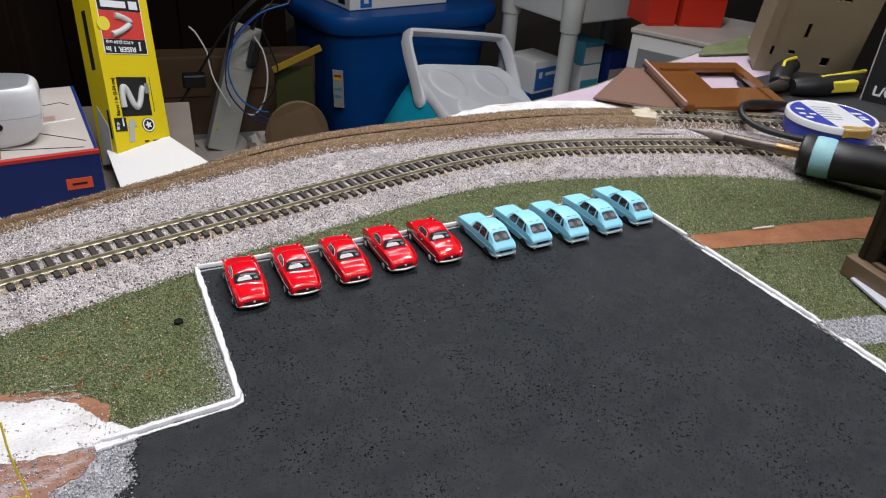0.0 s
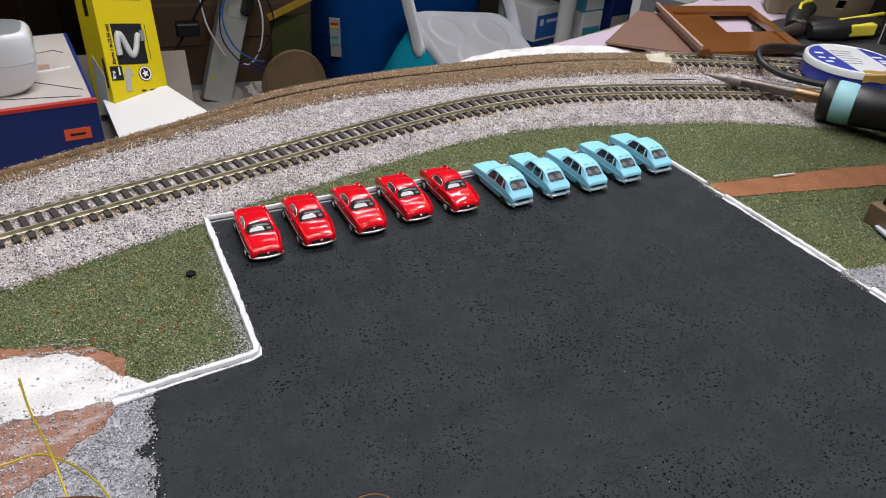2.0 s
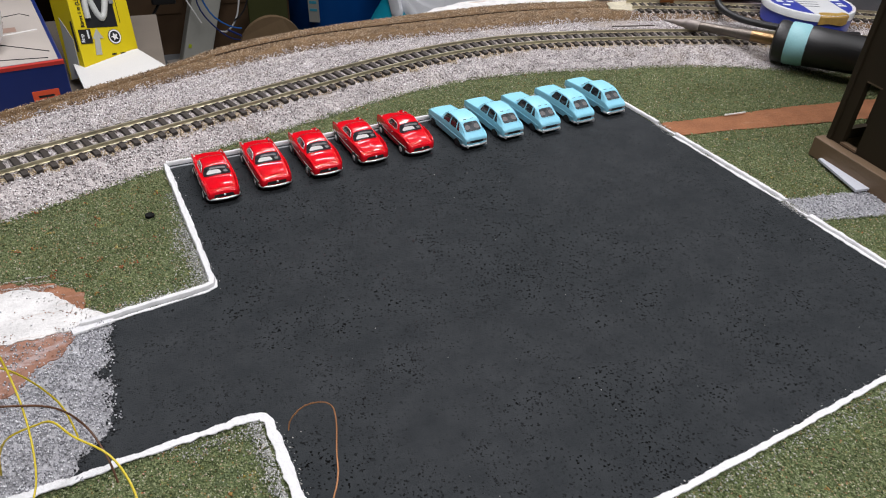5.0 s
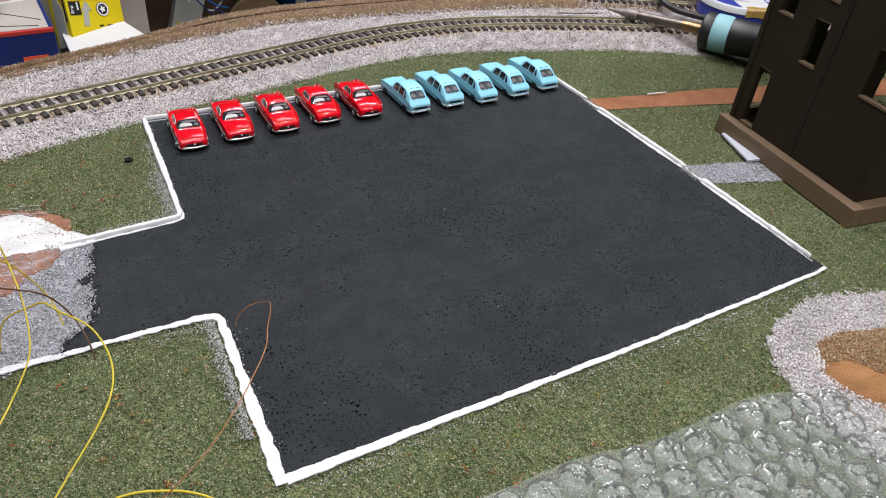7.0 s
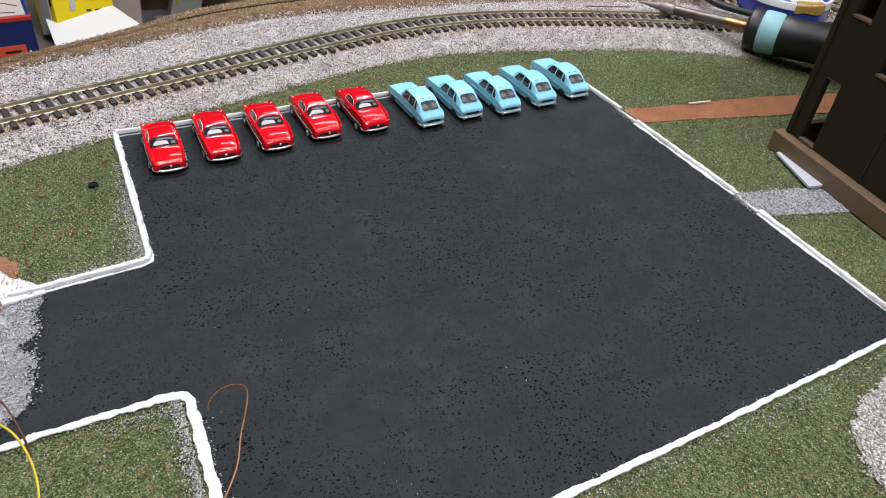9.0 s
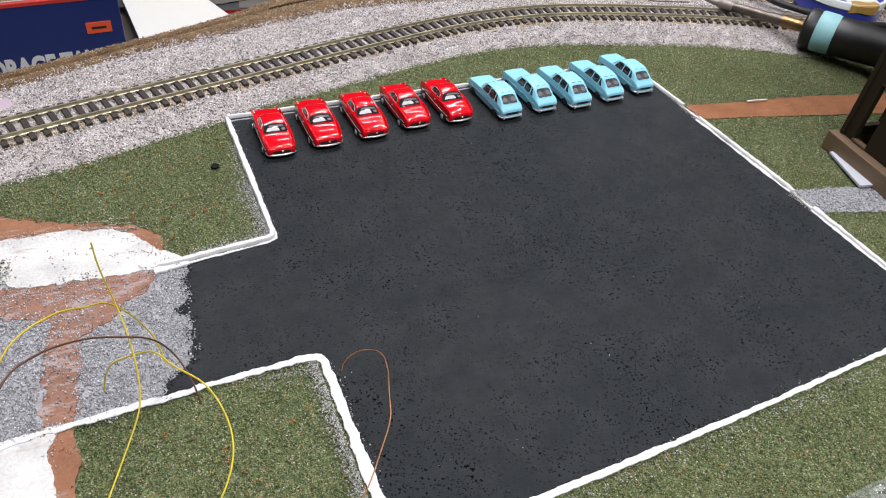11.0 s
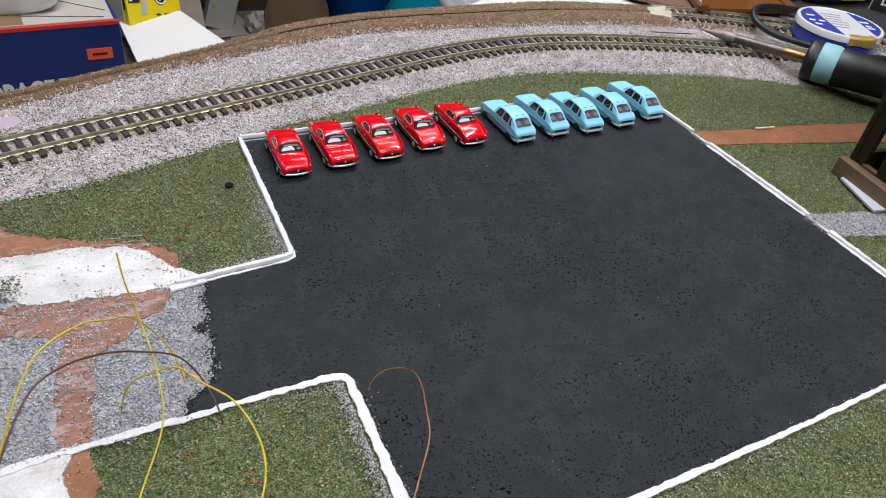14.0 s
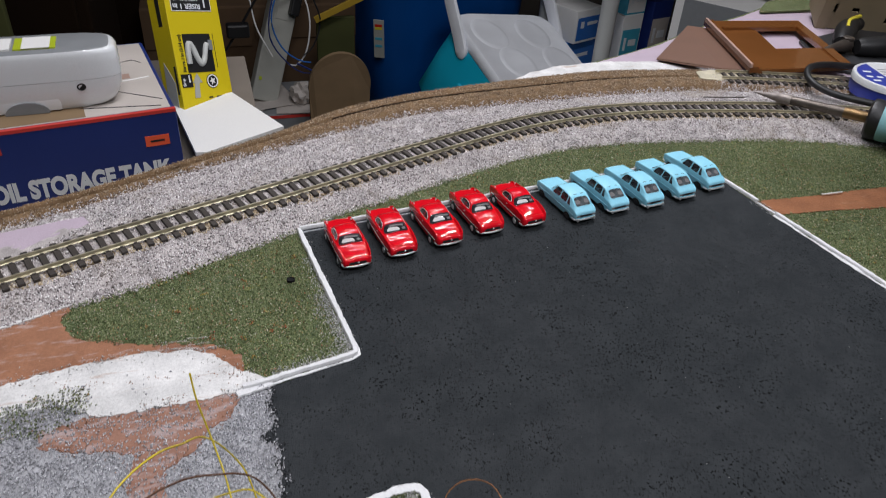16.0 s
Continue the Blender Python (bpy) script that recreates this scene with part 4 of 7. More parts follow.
    x, y = area_points(rng, (-0.19, -0.16, -0.095, -0.095), 1.3)
    keep = inside(MOSS, x + 0.002 * wobble(x, y) + 0.004 * wobble(y, x, 0.3), y + 0.002 * wobble(y, x) + 0.004 * wobble(x, y, 0.3)) & (rng.random(len(x)) < 0.80 + 0.4 * wobble(x, y, 0.5))
    x, y = x[keep], y[keep]
    mossy = rng.random(len(x)) < 0.66
    scatter("moss_turf", "sparse green turf on grit", x[mossy], y[mossy], 0.0016 + rng.uniform(0, 0.001, mossy.sum()), 0.00055, M_TURF, TETRA_V, TETRA_F, 0.85, rng)
    scatter("road_grit", "grey grit among sparse turf", x[~mossy], y[~mossy], 0.0016 + rng.uniform(0, 0.001, (~mossy).sum()), 0.00045, M_ROADGRIT, rng=rng)
    x, y = area_points(rng, (0.32, -0.175, 0.41, -0.12), 1.0)
    keep = inside(GRIT_PATH, x + 0.0015 * wobble(x, y), y + 0.0015 * wobble(y, x)) & (x > 0.329)
    x, y = x[keep], y[keep]
    scatter("path_grit", "grey grit of the footpath", x, y, 0.0006 + rng.uniform(0, 0.0006, len(x)), 0.0005, M_ROADGRIT, rng=rng)
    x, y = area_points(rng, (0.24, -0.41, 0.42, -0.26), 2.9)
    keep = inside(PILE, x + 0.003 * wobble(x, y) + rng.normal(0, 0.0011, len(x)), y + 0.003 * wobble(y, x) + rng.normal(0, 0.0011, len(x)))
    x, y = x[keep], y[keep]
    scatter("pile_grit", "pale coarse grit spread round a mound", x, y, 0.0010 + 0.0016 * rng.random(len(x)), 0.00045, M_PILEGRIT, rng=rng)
    # spilled pale grit in the turf along the kerbs
    parts = []
    for (x0, y0), (x1, y1), (sx, sy), spread, n in (((0.0205, -0.203), (0.0275, -0.275), (-1, 0), 0.0028, 1400), (E, (0.006, -0.065), (-1, 0), 0.0042, 700), (E, (0.003, -0.03), (-1, 0), 0.0026, 420), (E, (-0.03, -0.126), (0, 1), 0.003, 500), ((0.02, -0.202), (-0.01, -0.206), (0, -1), 0.003, 160), ((0.04, -0.298), (0.33, -0.256), (0, -1), 0.004, 900)):
        t = rng.random(n)
        off = np.abs(rng.normal(0, spread, n)) + 0.002
        parts.append((x0 + (x1 - x0) * t + sx * off, y0 + (y1 - y0) * t + sy * off))
    x, y = np.concatenate([p[0] for p in parts]), np.concatenate([p[1] for p in parts])
    scatter("spilled_grit", "pale grit spilled in turf along kerbs", x, y, 0.0010 + 0.0005 * rng.random(len(x)), 0.00034, M_SPILL, rng=rng)
    # flakes of white paint along the kerbs and in their gaps
    parts = []
    for (x0, y0), (x1, y1), spread, n in ((A, E, 0.0013, 260), (A, BB, 0.0011, 200), ((0.3178, -0.047), (0.3310, -0.136), 0.0013, 420), ((0.3153, -0.029), (0.3178, -0.047), 0.0022, 420), ((0.331, -0.135), (0.3325, -0.1545), 0.0022, 620), ((0.3323, -0.1535), (0.3428, -0.240), 0.0013, 380), ((0.0225, -0.205), (0.0305, -0.290), 0.0022, 420), ((0.3445, -0.2508), (0.0335, -0.2985), 0.0011, 420), ((0.02, -0.2015), (-0.02, -0.2065), 0.0014, 120)):
        t = rng.random(n)
        parts.append((x0 + (x1 - x0) * t + rng.normal(0, spread, n), y0 + (y1 - y0) * t + rng.normal(0, spread, n)))
    x, y = np.concatenate([p[0] for p in parts]), np.concatenate([p[1] for p in parts])
    scatter("paint_flakes", "white paint flakes and grit along kerbs", x, y, 0.0011 + 0.0003 * rng.random(len(x)), 0.00032, M_FLAKE, TETRA_V, TETRA_F, 0.6, rng)
    # black crumbs, also painting the dark inside the lot's pits, in clusters
    x, y = area_points(rng, (-0.03, -0.30, 0.35, 0.03), 0.55)
    lump = np.array([0.9 * noise.noise(Vector((p * 28, q * 28, 2.0))) + 0.8 * noise.noise(Vector((p * 90, q * 90, 5.0))) for p, q in zip(x, y)])
    dense = np.clip(0.26 + 0.80 * lump, 0, 1) ** 1.4
    keep = inside(LOT, x, y) & (rng.random(len(x)) < dense * np.clip(1.15 - 2.6 * x - 0.9 * (y + 0.1), 0.06, 1.0))
    x, y = x[keep], y[keep]
    scatter("pit_crumbs", "black crumbs, also drawn for the dark pits of the asphalt", x, y, np.full(len(x), 0.0012), 0.00033, M_PITBLACK, flat=0.3, rng=rng)
    x, y = rng.uniform(0.02, 0.33, 70), rng.uniform(-0.28, -0.05, 70)
    keep = inside(LOT, x, y)
    scatter("dust_specks", "pale dust specks on the asphalt", x[keep], y[keep], np.full(int(keep.sum()), 0.0013), 0.00026, M_SPILL, TETRA_V, TETRA_F, 0.6, rng)
    # plaster flecks and thin grit over the smears' edges
    for poly, spread, dens, mat, name, label in ((PLASTER, 0.004, 1.1, M_FLAKE, "plaster_flecks", "white plaster flecks round a smear"), (MUD_WEST, 0.0025, 0.7, M_MUDFLAKE, "mud_flecks", "red brown paint flecks"), (MUD_ROAD, 0.003, 0.9, M_MUDFLAKE, "mud_flecks", "red brown paint flecks"), (CORNER_SW, 0.002, 0.8, M_FLAKE, "plaster_flecks", "white plaster flecks round a smear")):
        px, py = [], []
        for (x0, y0), (x1, y1) in zip(poly, poly[1:] + poly[:1]):
            n = int(math.hypot(x1 - x0, y1 - y0) * 1000 * spread * 1000 * dens)
            t = rng.random(n)
            px.append(x0 + (x1 - x0) * t + rng.normal(0, spread, n))
            py.append(y0 + (y1 - y0) * t + rng.normal(0, spread * 0.7, n))
        px, py = np.concatenate(px), np.concatenate(py)
        ok = (wobble(px, py, 0.35) + 0.5 * wobble(py, px) > -0.1) & (py < turf_y(px) - 0.004) & ~inside(LOT, px, py) & (px > -0.30)
        px, py = px[ok], py[ok]
        scatter(name, label, px, py, 0.0012 + rng.uniform(0, 0.0006, len(px)), 0.00042, mat, TETRA_V, TETRA_F, 0.45, rng)
    # dry brush strokes of plaster over mud
    px, py = [], []
    for _ in range(46):
        k, n = rng.random(), 46
        cx, cy, turn = -0.185 + 0.130 * k, -0.1075 + 0.0150 * min(1, 1.4 * k) + rng.normal(0, 0.0032), radians(18 - 24 * k + rng.normal(0, 4))
        u, v = rng.uniform(-0.006, 0.006, n), rng.normal(0, 0.00025, n)
        px.append(cx + u * math.cos(turn) - v * math.sin(turn))
        py.append(cy + u * math.sin(turn) + v * math.cos(turn))
    px, py = np.concatenate(px), np.concatenate(py)
    scatter("plaster_flecks", "white dry-brushed plaster on mud", px, py, np.full(len(px), 0.0010), 0.00034, M_FLAKE, TETRA_V, TETRA_F, 0.4, rng)
    # tar dragged over the grit where the paint stops
    x, y = area_points(rng, (-0.056, -0.207, -0.024, -0.128), 1.6)
    edge = tar_x(y) - 0.0005 + 0.0020 * wobble(x, y, 0.13) + 0.0016 * wobble(y, x, 0.6)
    ok = inside(ROAD, x, y) & (rng.random(len(x)) < 0.85 * np.clip((x - edge) / 0.004 + 0.55, 0, 1) * np.clip((tar_x(y) + 0.0050 - x) / 0.005, 0, 1))
    x, y = x[ok], y[ok]
    scatter("tar_grains", "black painted grit at the edge of the asphalt", x, y, 0.0012 + rng.uniform(0, 0.0003, len(x)), 0.00045, M_TARGRAIN, flat=0.5, rng=rng)
    # crumbs on plaster and mud
    x, y = area_points(rng, (-0.17, -0.135, -0.045, -0.085), 0.02)
    keep = inside(PLASTER, x, y) & (rng.random(len(x)) < 0.35 * (1 + wobble(x, y, 0.1)))
    x, y = x[keep], y[keep]
    scatter("crumbs", "dark crumbs on the plaster", x, y, np.full(len(x), 0.0015), 0.00045, M_ROADGRIT, rng=rng)


strew()

# ---- tracks ----


def offset_line(line, off):
    out = []
    for i, q in enumerate(line):
        d = line[min(i + 1, len(line) - 1)] - line[max(i - 1, 0)]
        d.normalize()
        out.append(q + off * Vector((-d.y, d.x, 0)))
    return out


def sleeper_mesh():
    bm = bmesh.new()
    box(bm, (-0.0150, -0.0018, 0), (0.0150, 0.0018, 0.0022), None, 0.0003, 1)
    for s in (-1, 1):
        for k in (-1, 1):
            box(bm, (s * 0.00835 + k * 0.0014 - 0.0005, -0.0009, 0.0018), (s * 0.00835 + k * 0.0014 + 0.0005, 0.0009, 0.0027))
    me = bpy.data.meshes.new("sleeper")
    bm.to_mesh(me)
    bm.free()
    me.materials.append(M_SLEEPER)
    return me


SLEEPER = sleeper_mesh()
RAIL_PROFILE = [(-0.0011, 0), (0.0011, 0), (0.0011, 0.0003), (0.00028, 0.0006), (0.00028, 0.0017), (0.00046, 0.0019), (0.00046, 0.0025), (-0.00046, 0.0025), (-0.00046, 0.0019), (-0.00028, 0.0017), (-0.00028, 0.0006), (-0.0011, 0.0003)]


def track(points, z, label, pitch=0.0076):
    th = thing("model_railway_track", label, "railway track")
    line = spline([(x, y, z) for x, y in points], 0.004)
    for off in (-0.00835, 0.00835):
        part("rail", sweep(offset_line([q + Vector((0, 0, 0.0021)) for q in line], off), RAIL_PROFILE), M_RAIL, th, "nickel silver rail")
    ties = spline([(x, y, z) for x, y in points], pitch)
    for i, q in enumerate(ties[1:-1], 1):
        d = ties[i + 1] - ties[i - 1]
        ob = new("sleeper", SLEEPER)
        ob.parent = th
        ob.matrix_local = pose(q.x, q.y, q.z, 0, 0, math.degrees(math.atan2(d.y, d.x)) + 90 + random.uniform(-1.2, 1.2))
    return th


track(CENTRE[1:-1], 0.0062, "curved model railway track with dark sleepers")
track([(x, float(cork_near(x) + cork_far(x)) / 2 + 0.002) for x in (0.418, 0.45, 0.49, 0.54, 0.60, 0.68)], 0.0085, "second model railway track behind a tin")

# ---- model cars ----




def car_shell(stations, crown=0.07, edge=0.05):
    """stations: (y, half width, bottom, shoulder, deck, cabin base and roof half widths, roof height). Gives S(w, y) with w from -10 (bottom, one side) over 0 (roof) to 10."""
    ys = np.array([s[0] for s in stations])
    cols = np.array([s[1:] for s in stations])

    def at(y):
        i = int(np.clip(np.searchsorted(ys, y) - 1, 0, len(ys) - 2))
        t = (y - ys[i]) / (ys[i + 1] - ys[i])
        a, b = cols[i], cols[i + 1]
        h = ys[i + 1] - ys[i]
        ma = (b - cols[i - 1]) / (ys[i + 1] - ys[i - 1]) * h if i else (b - a)
        mb = (cols[i + 2] - a) / (ys[i + 2] - ys[i]) * h if i + 2 < len(ys) else (b - a)
        # flatten the slope at turning points, so that no section overshoots
        ma = np.where((b - a) * (a - cols[max(i - 1, 0)]) <= 0, 0, ma) if i else ma
        mb = np.where((cols[min(i + 2, len(ys) - 1)] - b) * (b - a) <= 0, 0, mb)
        t2, t3 = t * t, t * t * t
        return a * (2 * t3 - 3 * t2 + 1) + ma * (t3 - 2 * t2 + t) + b * (3 * t2 - 2 * t3) + mb * (t3 - t2)

    def shell(w, y):
        hw, zb, zs, zd, cb, ct, zr = at(y)
        h = zs - zb
        lift = max(zr - zd, 0.0)
        pts = [(0, zr + crown * ct), (0.55 * ct, zr + 0.3 * crown * ct), (0.90 * ct, zr - edge * lift - 0.00008), (ct, zr - (edge + 0.09) * lift - 0.0001), (ct + (cb - ct) * 0.52, zd + 0.48 * lift), (cb, zd + 0.02 * lift), (cb + 0.35 * (hw - cb), zd), (hw * 0.965, zs), (hw, zb + 0.62 * h), (hw * 0.975, zb + 0.22 * h), (hw * 0.86, zb), (0, zb)]
        k = abs(w) * 1.1
        i = int(min(k, 10))
        t = k - i
        p = [np.array(pts[j] if j >= 0 else (-pts[1][0], pts[1][1])) for j in (i - 1, i, i + 1, min(i + 2, 11))]
        q = p[1] + 0.5 * t * (p[2] - p[0] + t * (2 * p[0] - 5 * p[1] + 4 * p[2] - p[3] + t * (3 * (p[1] - p[2]) + p[3] - p[0])))
        return Vector((math.copysign(q[0], w), y, q[1]))

    return shell


def shell_mesh(shell, y0, y1, ny=44, nw=66):
    bm, rings = bmesh.new(), []
    for j in range(ny + 1):
        t = j / ny
        y = y0 + (y1 - y0) * (t - 0.045 * math.sin(2 * math.pi * t))
        rings.append([shell(-10 + 20 * i / nw, y) for i in range(nw)])
    return loft(bm, rings)


def shell_out(shell, w, y, out):
    e, f = 0.05, 0.0002
    a, b = shell(w + e, y) - shell(w - e, y), shell(w, y + f) - shell(w, y - f)
    n = b.cross(a)
    if n.length < 1e-14:
        return shell(w, y)
    n.normalize()
    return shell(w, y) - n * out if (n.z < 0 or (abs(w) > 3 and n.x * w < 0)) else shell(w, y) + n * out


def pane_outline(corners, n=40, e=4.0):
    """Rounded four-sided outline in (w, y); corners run round."""
    out = []
    for i in range(n):
        a = 2 * math.pi * (i + 0.5) / n
        c, s = math.cos(a), math.sin(a)
        r = (abs(c) ** e + abs(s) ** e) ** (-1 / e)
        u, v = 0.5 + 0.5 * r * c, 0.5 + 0.5 * r * s
        p = [corners[k] for k in range(4)]
        out.append(((p[0][0] * (1 - u) + p[1][0] * u) * (1 - v) + (p[3][0] * (1 - u) + p[2][0] * u) * v, (p[0][1] * (1 - u) + p[1][1] * u) * (1 - v) + (p[3][1] * (1 - u) + p[2][1] * u) * v))
    return out


def shell_pane(shell, corners, out=0.00007, e=4.0, scale=1.0):
    """A window set into the shell."""
    line = pane_outline(corners, 40, e)
    cw, cy = sum(p[0] for p in line) / 40, sum(p[1] for p in line) / 40
    rings = []
    for k, o in ((1.0, -0.0003), (1.0, out), (0.8, out), (0.5, out), (0.2, out)):
        k *= scale
        rings.append([shell_out(shell, cw + (w - cw) * k, cy + (y - cy) * k, o) for w, y in line])
    return loft(bmesh.new(), rings)


def shell_trim(shell, corners, r=0.00018, e=4.0, out=0.0001):
    line = [shell_out(shell, w, y, out) for w, y in pane_outline(corners, 40, e)]
    return tube(line + line[:2], r, 5, 0.0008)


def strip_on(shell, run, r, out=0.0001):
    return tube([shell_out(shell, w, y, out) for w, y in run], r, 5, 0.0008)


def wheels(th, hw, r, ys, hub_mat):
    for y in ys:
        for s in (-1, 1):
            part("wheel_arch", lathe([(0.0001, 0.00015), (r * 1.0, 0.00015), (r * 1.22, 0.0001), (r * 1.24, -0.0006)], 22, pose(s * hw, y, r * 0.92, 0, 90 * s, 0)), M_BLACK, th, "dark wheel arch")
            w = part("wheel", lathe([(r * 0.35, -0.001), (r, -0.0011), (r * 1.02, 0), (r, 0.0004), (r * 0.7, 0.0005)], 20, pose(s * (hw - 0.0001), y, r, 0, 90 * s, 0)), M_TYRE, th, "black tyre", 40)
            part("hub", lathe([(r * 0.60, 0.0), (r * 0.58, 0.0006), (r * 0.3, 0.0008), (0.0001, 0.0007)], 16, pose(s * (hw - 0.0001), y, r, 0, 90 * s, 0)), hub_mat, w, "small hub cap", 40)


def bumper(hw, y, z, bow, r, wrap=0.004, s=1):
    return tube([(-hw, y + s * wrap, z), (-hw * 0.96, y + s * wrap * 0.35, z), (-hw * 0.6, y, z), (0, y - s * bow, z), (hw * 0.6, y, z), (hw * 0.96, y + s * wrap * 0.35, z), (hw, y + s * wrap, z)], r, 8, 0.0009)


def red_coupe():
    th = thing("model_car", "glossy red die-cast coupe with chrome bumper", "model car", "red model cars")
    st = [(0.0000, 0.0073, 0.0040, 0.0070, 0.0066, 0.0046, 0.0034, 0.0066), (0.0006, 0.0081, 0.0030, 0.0082, 0.0076, 0.0054, 0.0042, 0.0077), (0.0022, 0.0084, 0.0026, 0.0095, 0.0080, 0.0062, 0.0048, 0.0084), (0.0060, 0.0088, 0.0023, 0.0104, 0.0087, 0.0067, 0.0053, 0.0092), (0.0108, 0.0091, 0.0022, 0.0107, 0.0094, 0.0071, 0.0056, 0.0098), (0.0122, 0.0091, 0.0022, 0.0106, 0.0096, 0.0073, 0.0058, 0.0104), (0.0168, 0.0091, 0.0021, 0.0106, 0.0101, 0.0077, 0.0060, 0.0138), (0.0190, 0.0091, 0.0021, 0.0106, 0.0101, 0.0077, 0.0060, 0.0146), (0.0225, 0.0091, 0.0021, 0.0105, 0.0101, 0.0077, 0.0060, 0.0149), (0.0262, 0.0091, 0.0022, 0.0104, 0.0100, 0.0077, 0.0059, 0.0145), (0.0280, 0.0090, 0.0022, 0.0104, 0.0100, 0.0076, 0.0058, 0.0136), (0.0316, 0.0090, 0.0022, 0.0103, 0.0098, 0.0072, 0.0056, 0.0104), (0.0330, 0.0089, 0.0023, 0.0103, 0.0096, 0.0068, 0.0054, 0.0098), (0.0385, 0.0086, 0.0025, 0.0097, 0.0089, 0.0064, 0.0050, 0.0091), (0.0418, 0.0083, 0.0028, 0.0090, 0.0082, 0.0060, 0.0046, 0.0084), (0.0428, 0.0078, 0.0032, 0.0084, 0.0076, 0.0056, 0.0042, 0.0078), (0.0432, 0.0066, 0.0040, 0.0080, 0.0066, 0.0050, 0.0036, 0.0067)]
    sh = car_shell(st, 0.05, 0.03)
    part("body", shell_mesh(sh, 0.0, 0.0432), M_RED, th, "", 60)
    rear = [(-4.6, 0.0122), (4.6, 0.0122), (3.1, 0.0168), (-3.1, 0.0168)]
    part("rear_window", shell_pane(sh, rear, e=3.2), M_GLASS, th, "dark glossy wraparound window")
    part("window_surround", shell_trim(sh, rear, 0.00016, 3.2), M_RED, th, "raised red window rim")
    part("windscreen", shell_pane(sh, [(-2.9, 0.0277), (2.9, 0.0277), (4.2, 0.0316), (-4.2, 0.0316)], e=3.4), M_GLASS, th, "dark glossy windscreen")
    # pale pane laid on the glass: seat back and lamp glare in one colour
    part("seat", shell_pane(sh, [(-2.0, 0.0133), (0.7, 0.0130), (0.4, 0.0146), (-1.2, 0.0150)], 0.00010, 6), M_SEATGLARE, th, "pale seat back and lamp glare, laid on the glass")
    part("seat", shell_pane(sh, [(1.1, 0.0132), (2.4, 0.0136), (1.7, 0.0146), (0.9, 0.0142)], 0.00010, 4), M_SEATDARK, th, "grey seat back behind glass")
    part("dashboard", shell_pane(sh, [(-1.0, 0.0152), (1.6, 0.0150), (1.4, 0.0158), (-0.9, 0.0160)], 0.00010, 6), M_SEATDARK, th, "grey dashboard behind glass")
    for s in (-1, 1):
        side = [(s * 4.3, 0.0165), (s * 4.3, 0.0288), (s * 2.95, 0.0262), (s * 2.95, 0.0185)]
        part("side_window", shell_pane(sh, side, 0.00008, 4.5), M_GLASS, th, "dark side window")
        part("window_surround", shell_trim(sh, side, 0.00014, 4.5), M_CHROME, th, "thin chrome window trim")
        part("window_pillar", strip_on(sh, [(s * 4.4, 0.0218), (s * 2.9, 0.0214)], 0.00022), M_RED, th, "red window pillar")
        part("headlamp", lathe([(0.0011, -0.0008), (0.0011, 0.0001), (0.0007, 0.0004), (0.0001, 0.0005)], 14, pose(s * 0.0066, 0.0426, 0.0070, -92, 0, 0)), M_CHROME, th, "chrome ringed headlamp", 40)
        part("tail_lamp", lathe([(0.0005, -0.0004), (0.0006, 0.0003), (0.0001, 0.0005)], 12, pose(s * 0.0071, 0.0010, 0.0064, 80, 0, 0)), M_CHROME, th, "small chrome lamp")
        part("side_trim", strip_on(sh, [(s * 7.6, y) for y in (0.003, 0.010, 0.020, 0.030, 0.039)], 0.00016), M_CHROME, th, "thin chrome side strip")
        part("door_handle", strip_on(sh, [(s * 6.9, 0.0190), (s * 6.9, 0.0204)], 0.00022), M_CHROME, th, "chrome door handle")
        part("mirror", lathe([(0.0001, -0.0004), (0.0005, -0.0002), (0.0005, 0.0002), (0.0001, 0.0003)], 10, pose(s * 0.0072, 0.0372, 0.0102, 70, 0, 0)), M_CHROME, th, "tiny chrome wing mirror", 40)
        part("fender_ridge", strip_on(sh, [(s * 6.1, y) for y in (0.0008, 0.0026, 0.006, 0.010, 0.0140)], 0.00034, 0.00004), M_RED, th, "raised rear fender ridge", 60)
        part("fender_ridge", strip_on(sh, [(s * 6.1, y) for y in (0.0320, 0.035, 0.039, 0.0420)], 0.00040, 0.00008), M_RED, th, "raised front fender ridge", 60)
        part("lid_seam", strip_on(sh, [(s * 4.7, y) for y in (0.0022, 0.006, 0.0112)], 0.00009, 0.00001), M_CARDRED, th, "engine lid shut line")
    part("engine_lid", shell_pane(sh, [(-3.7, 0.0026), (3.7, 0.0026), (3.3, 0.0110), (-3.3, 0.0110)], 0.00022, 5.0), M_RED, th, "slightly raised engine lid", 30)
    part("lid_seam", strip_on(sh, [(w, 0.0020) for w in (-4.7, -3, 0, 3, 4.7)], 0.00010, 0.00002), M_CARDRED, th, "engine lid shut line")
    part("bumper", bumper(0.0082, -0.0001, 0.0038, 0.0006, 0.00058), M_CHROME, th, "chrome bumper", 60)
    part("bumper", bumper(0.0080, 0.0433, 0.0040, 0.0003, 0.0006, 0.003, -1), M_CHROME, th, "chrome bumper", 60)
    part("grille", plate(bmesh.new(), rounded([(-0.0052, -0.0003, 0.0047), (0.0052, -0.0003, 0.0047), (0.0048, 0.0000, 0.0063), (-0.0048, 0.0000, 0.0063)], 0.0004), 0.0012), M_BLACK, th, "dark slot above the bumper")
    part("badge", lathe([(0.0001, 0.0003), (0.0005, 0.0002), (0.0006, 0)], 10, pose(0.0004, -0.0004, 0.0060, 80, 0, 0)), M_CHROME, th, "tiny chrome badge")
    part("underside", solid(((-0.0072, 0.002, 0.0012), (0.0072, 0.040, 0.0032))), M_BLACK, th, "black chassis")
    wheels(th, 0.00895, 0.0030, (0.0082, 0.0340), M_CHROME)
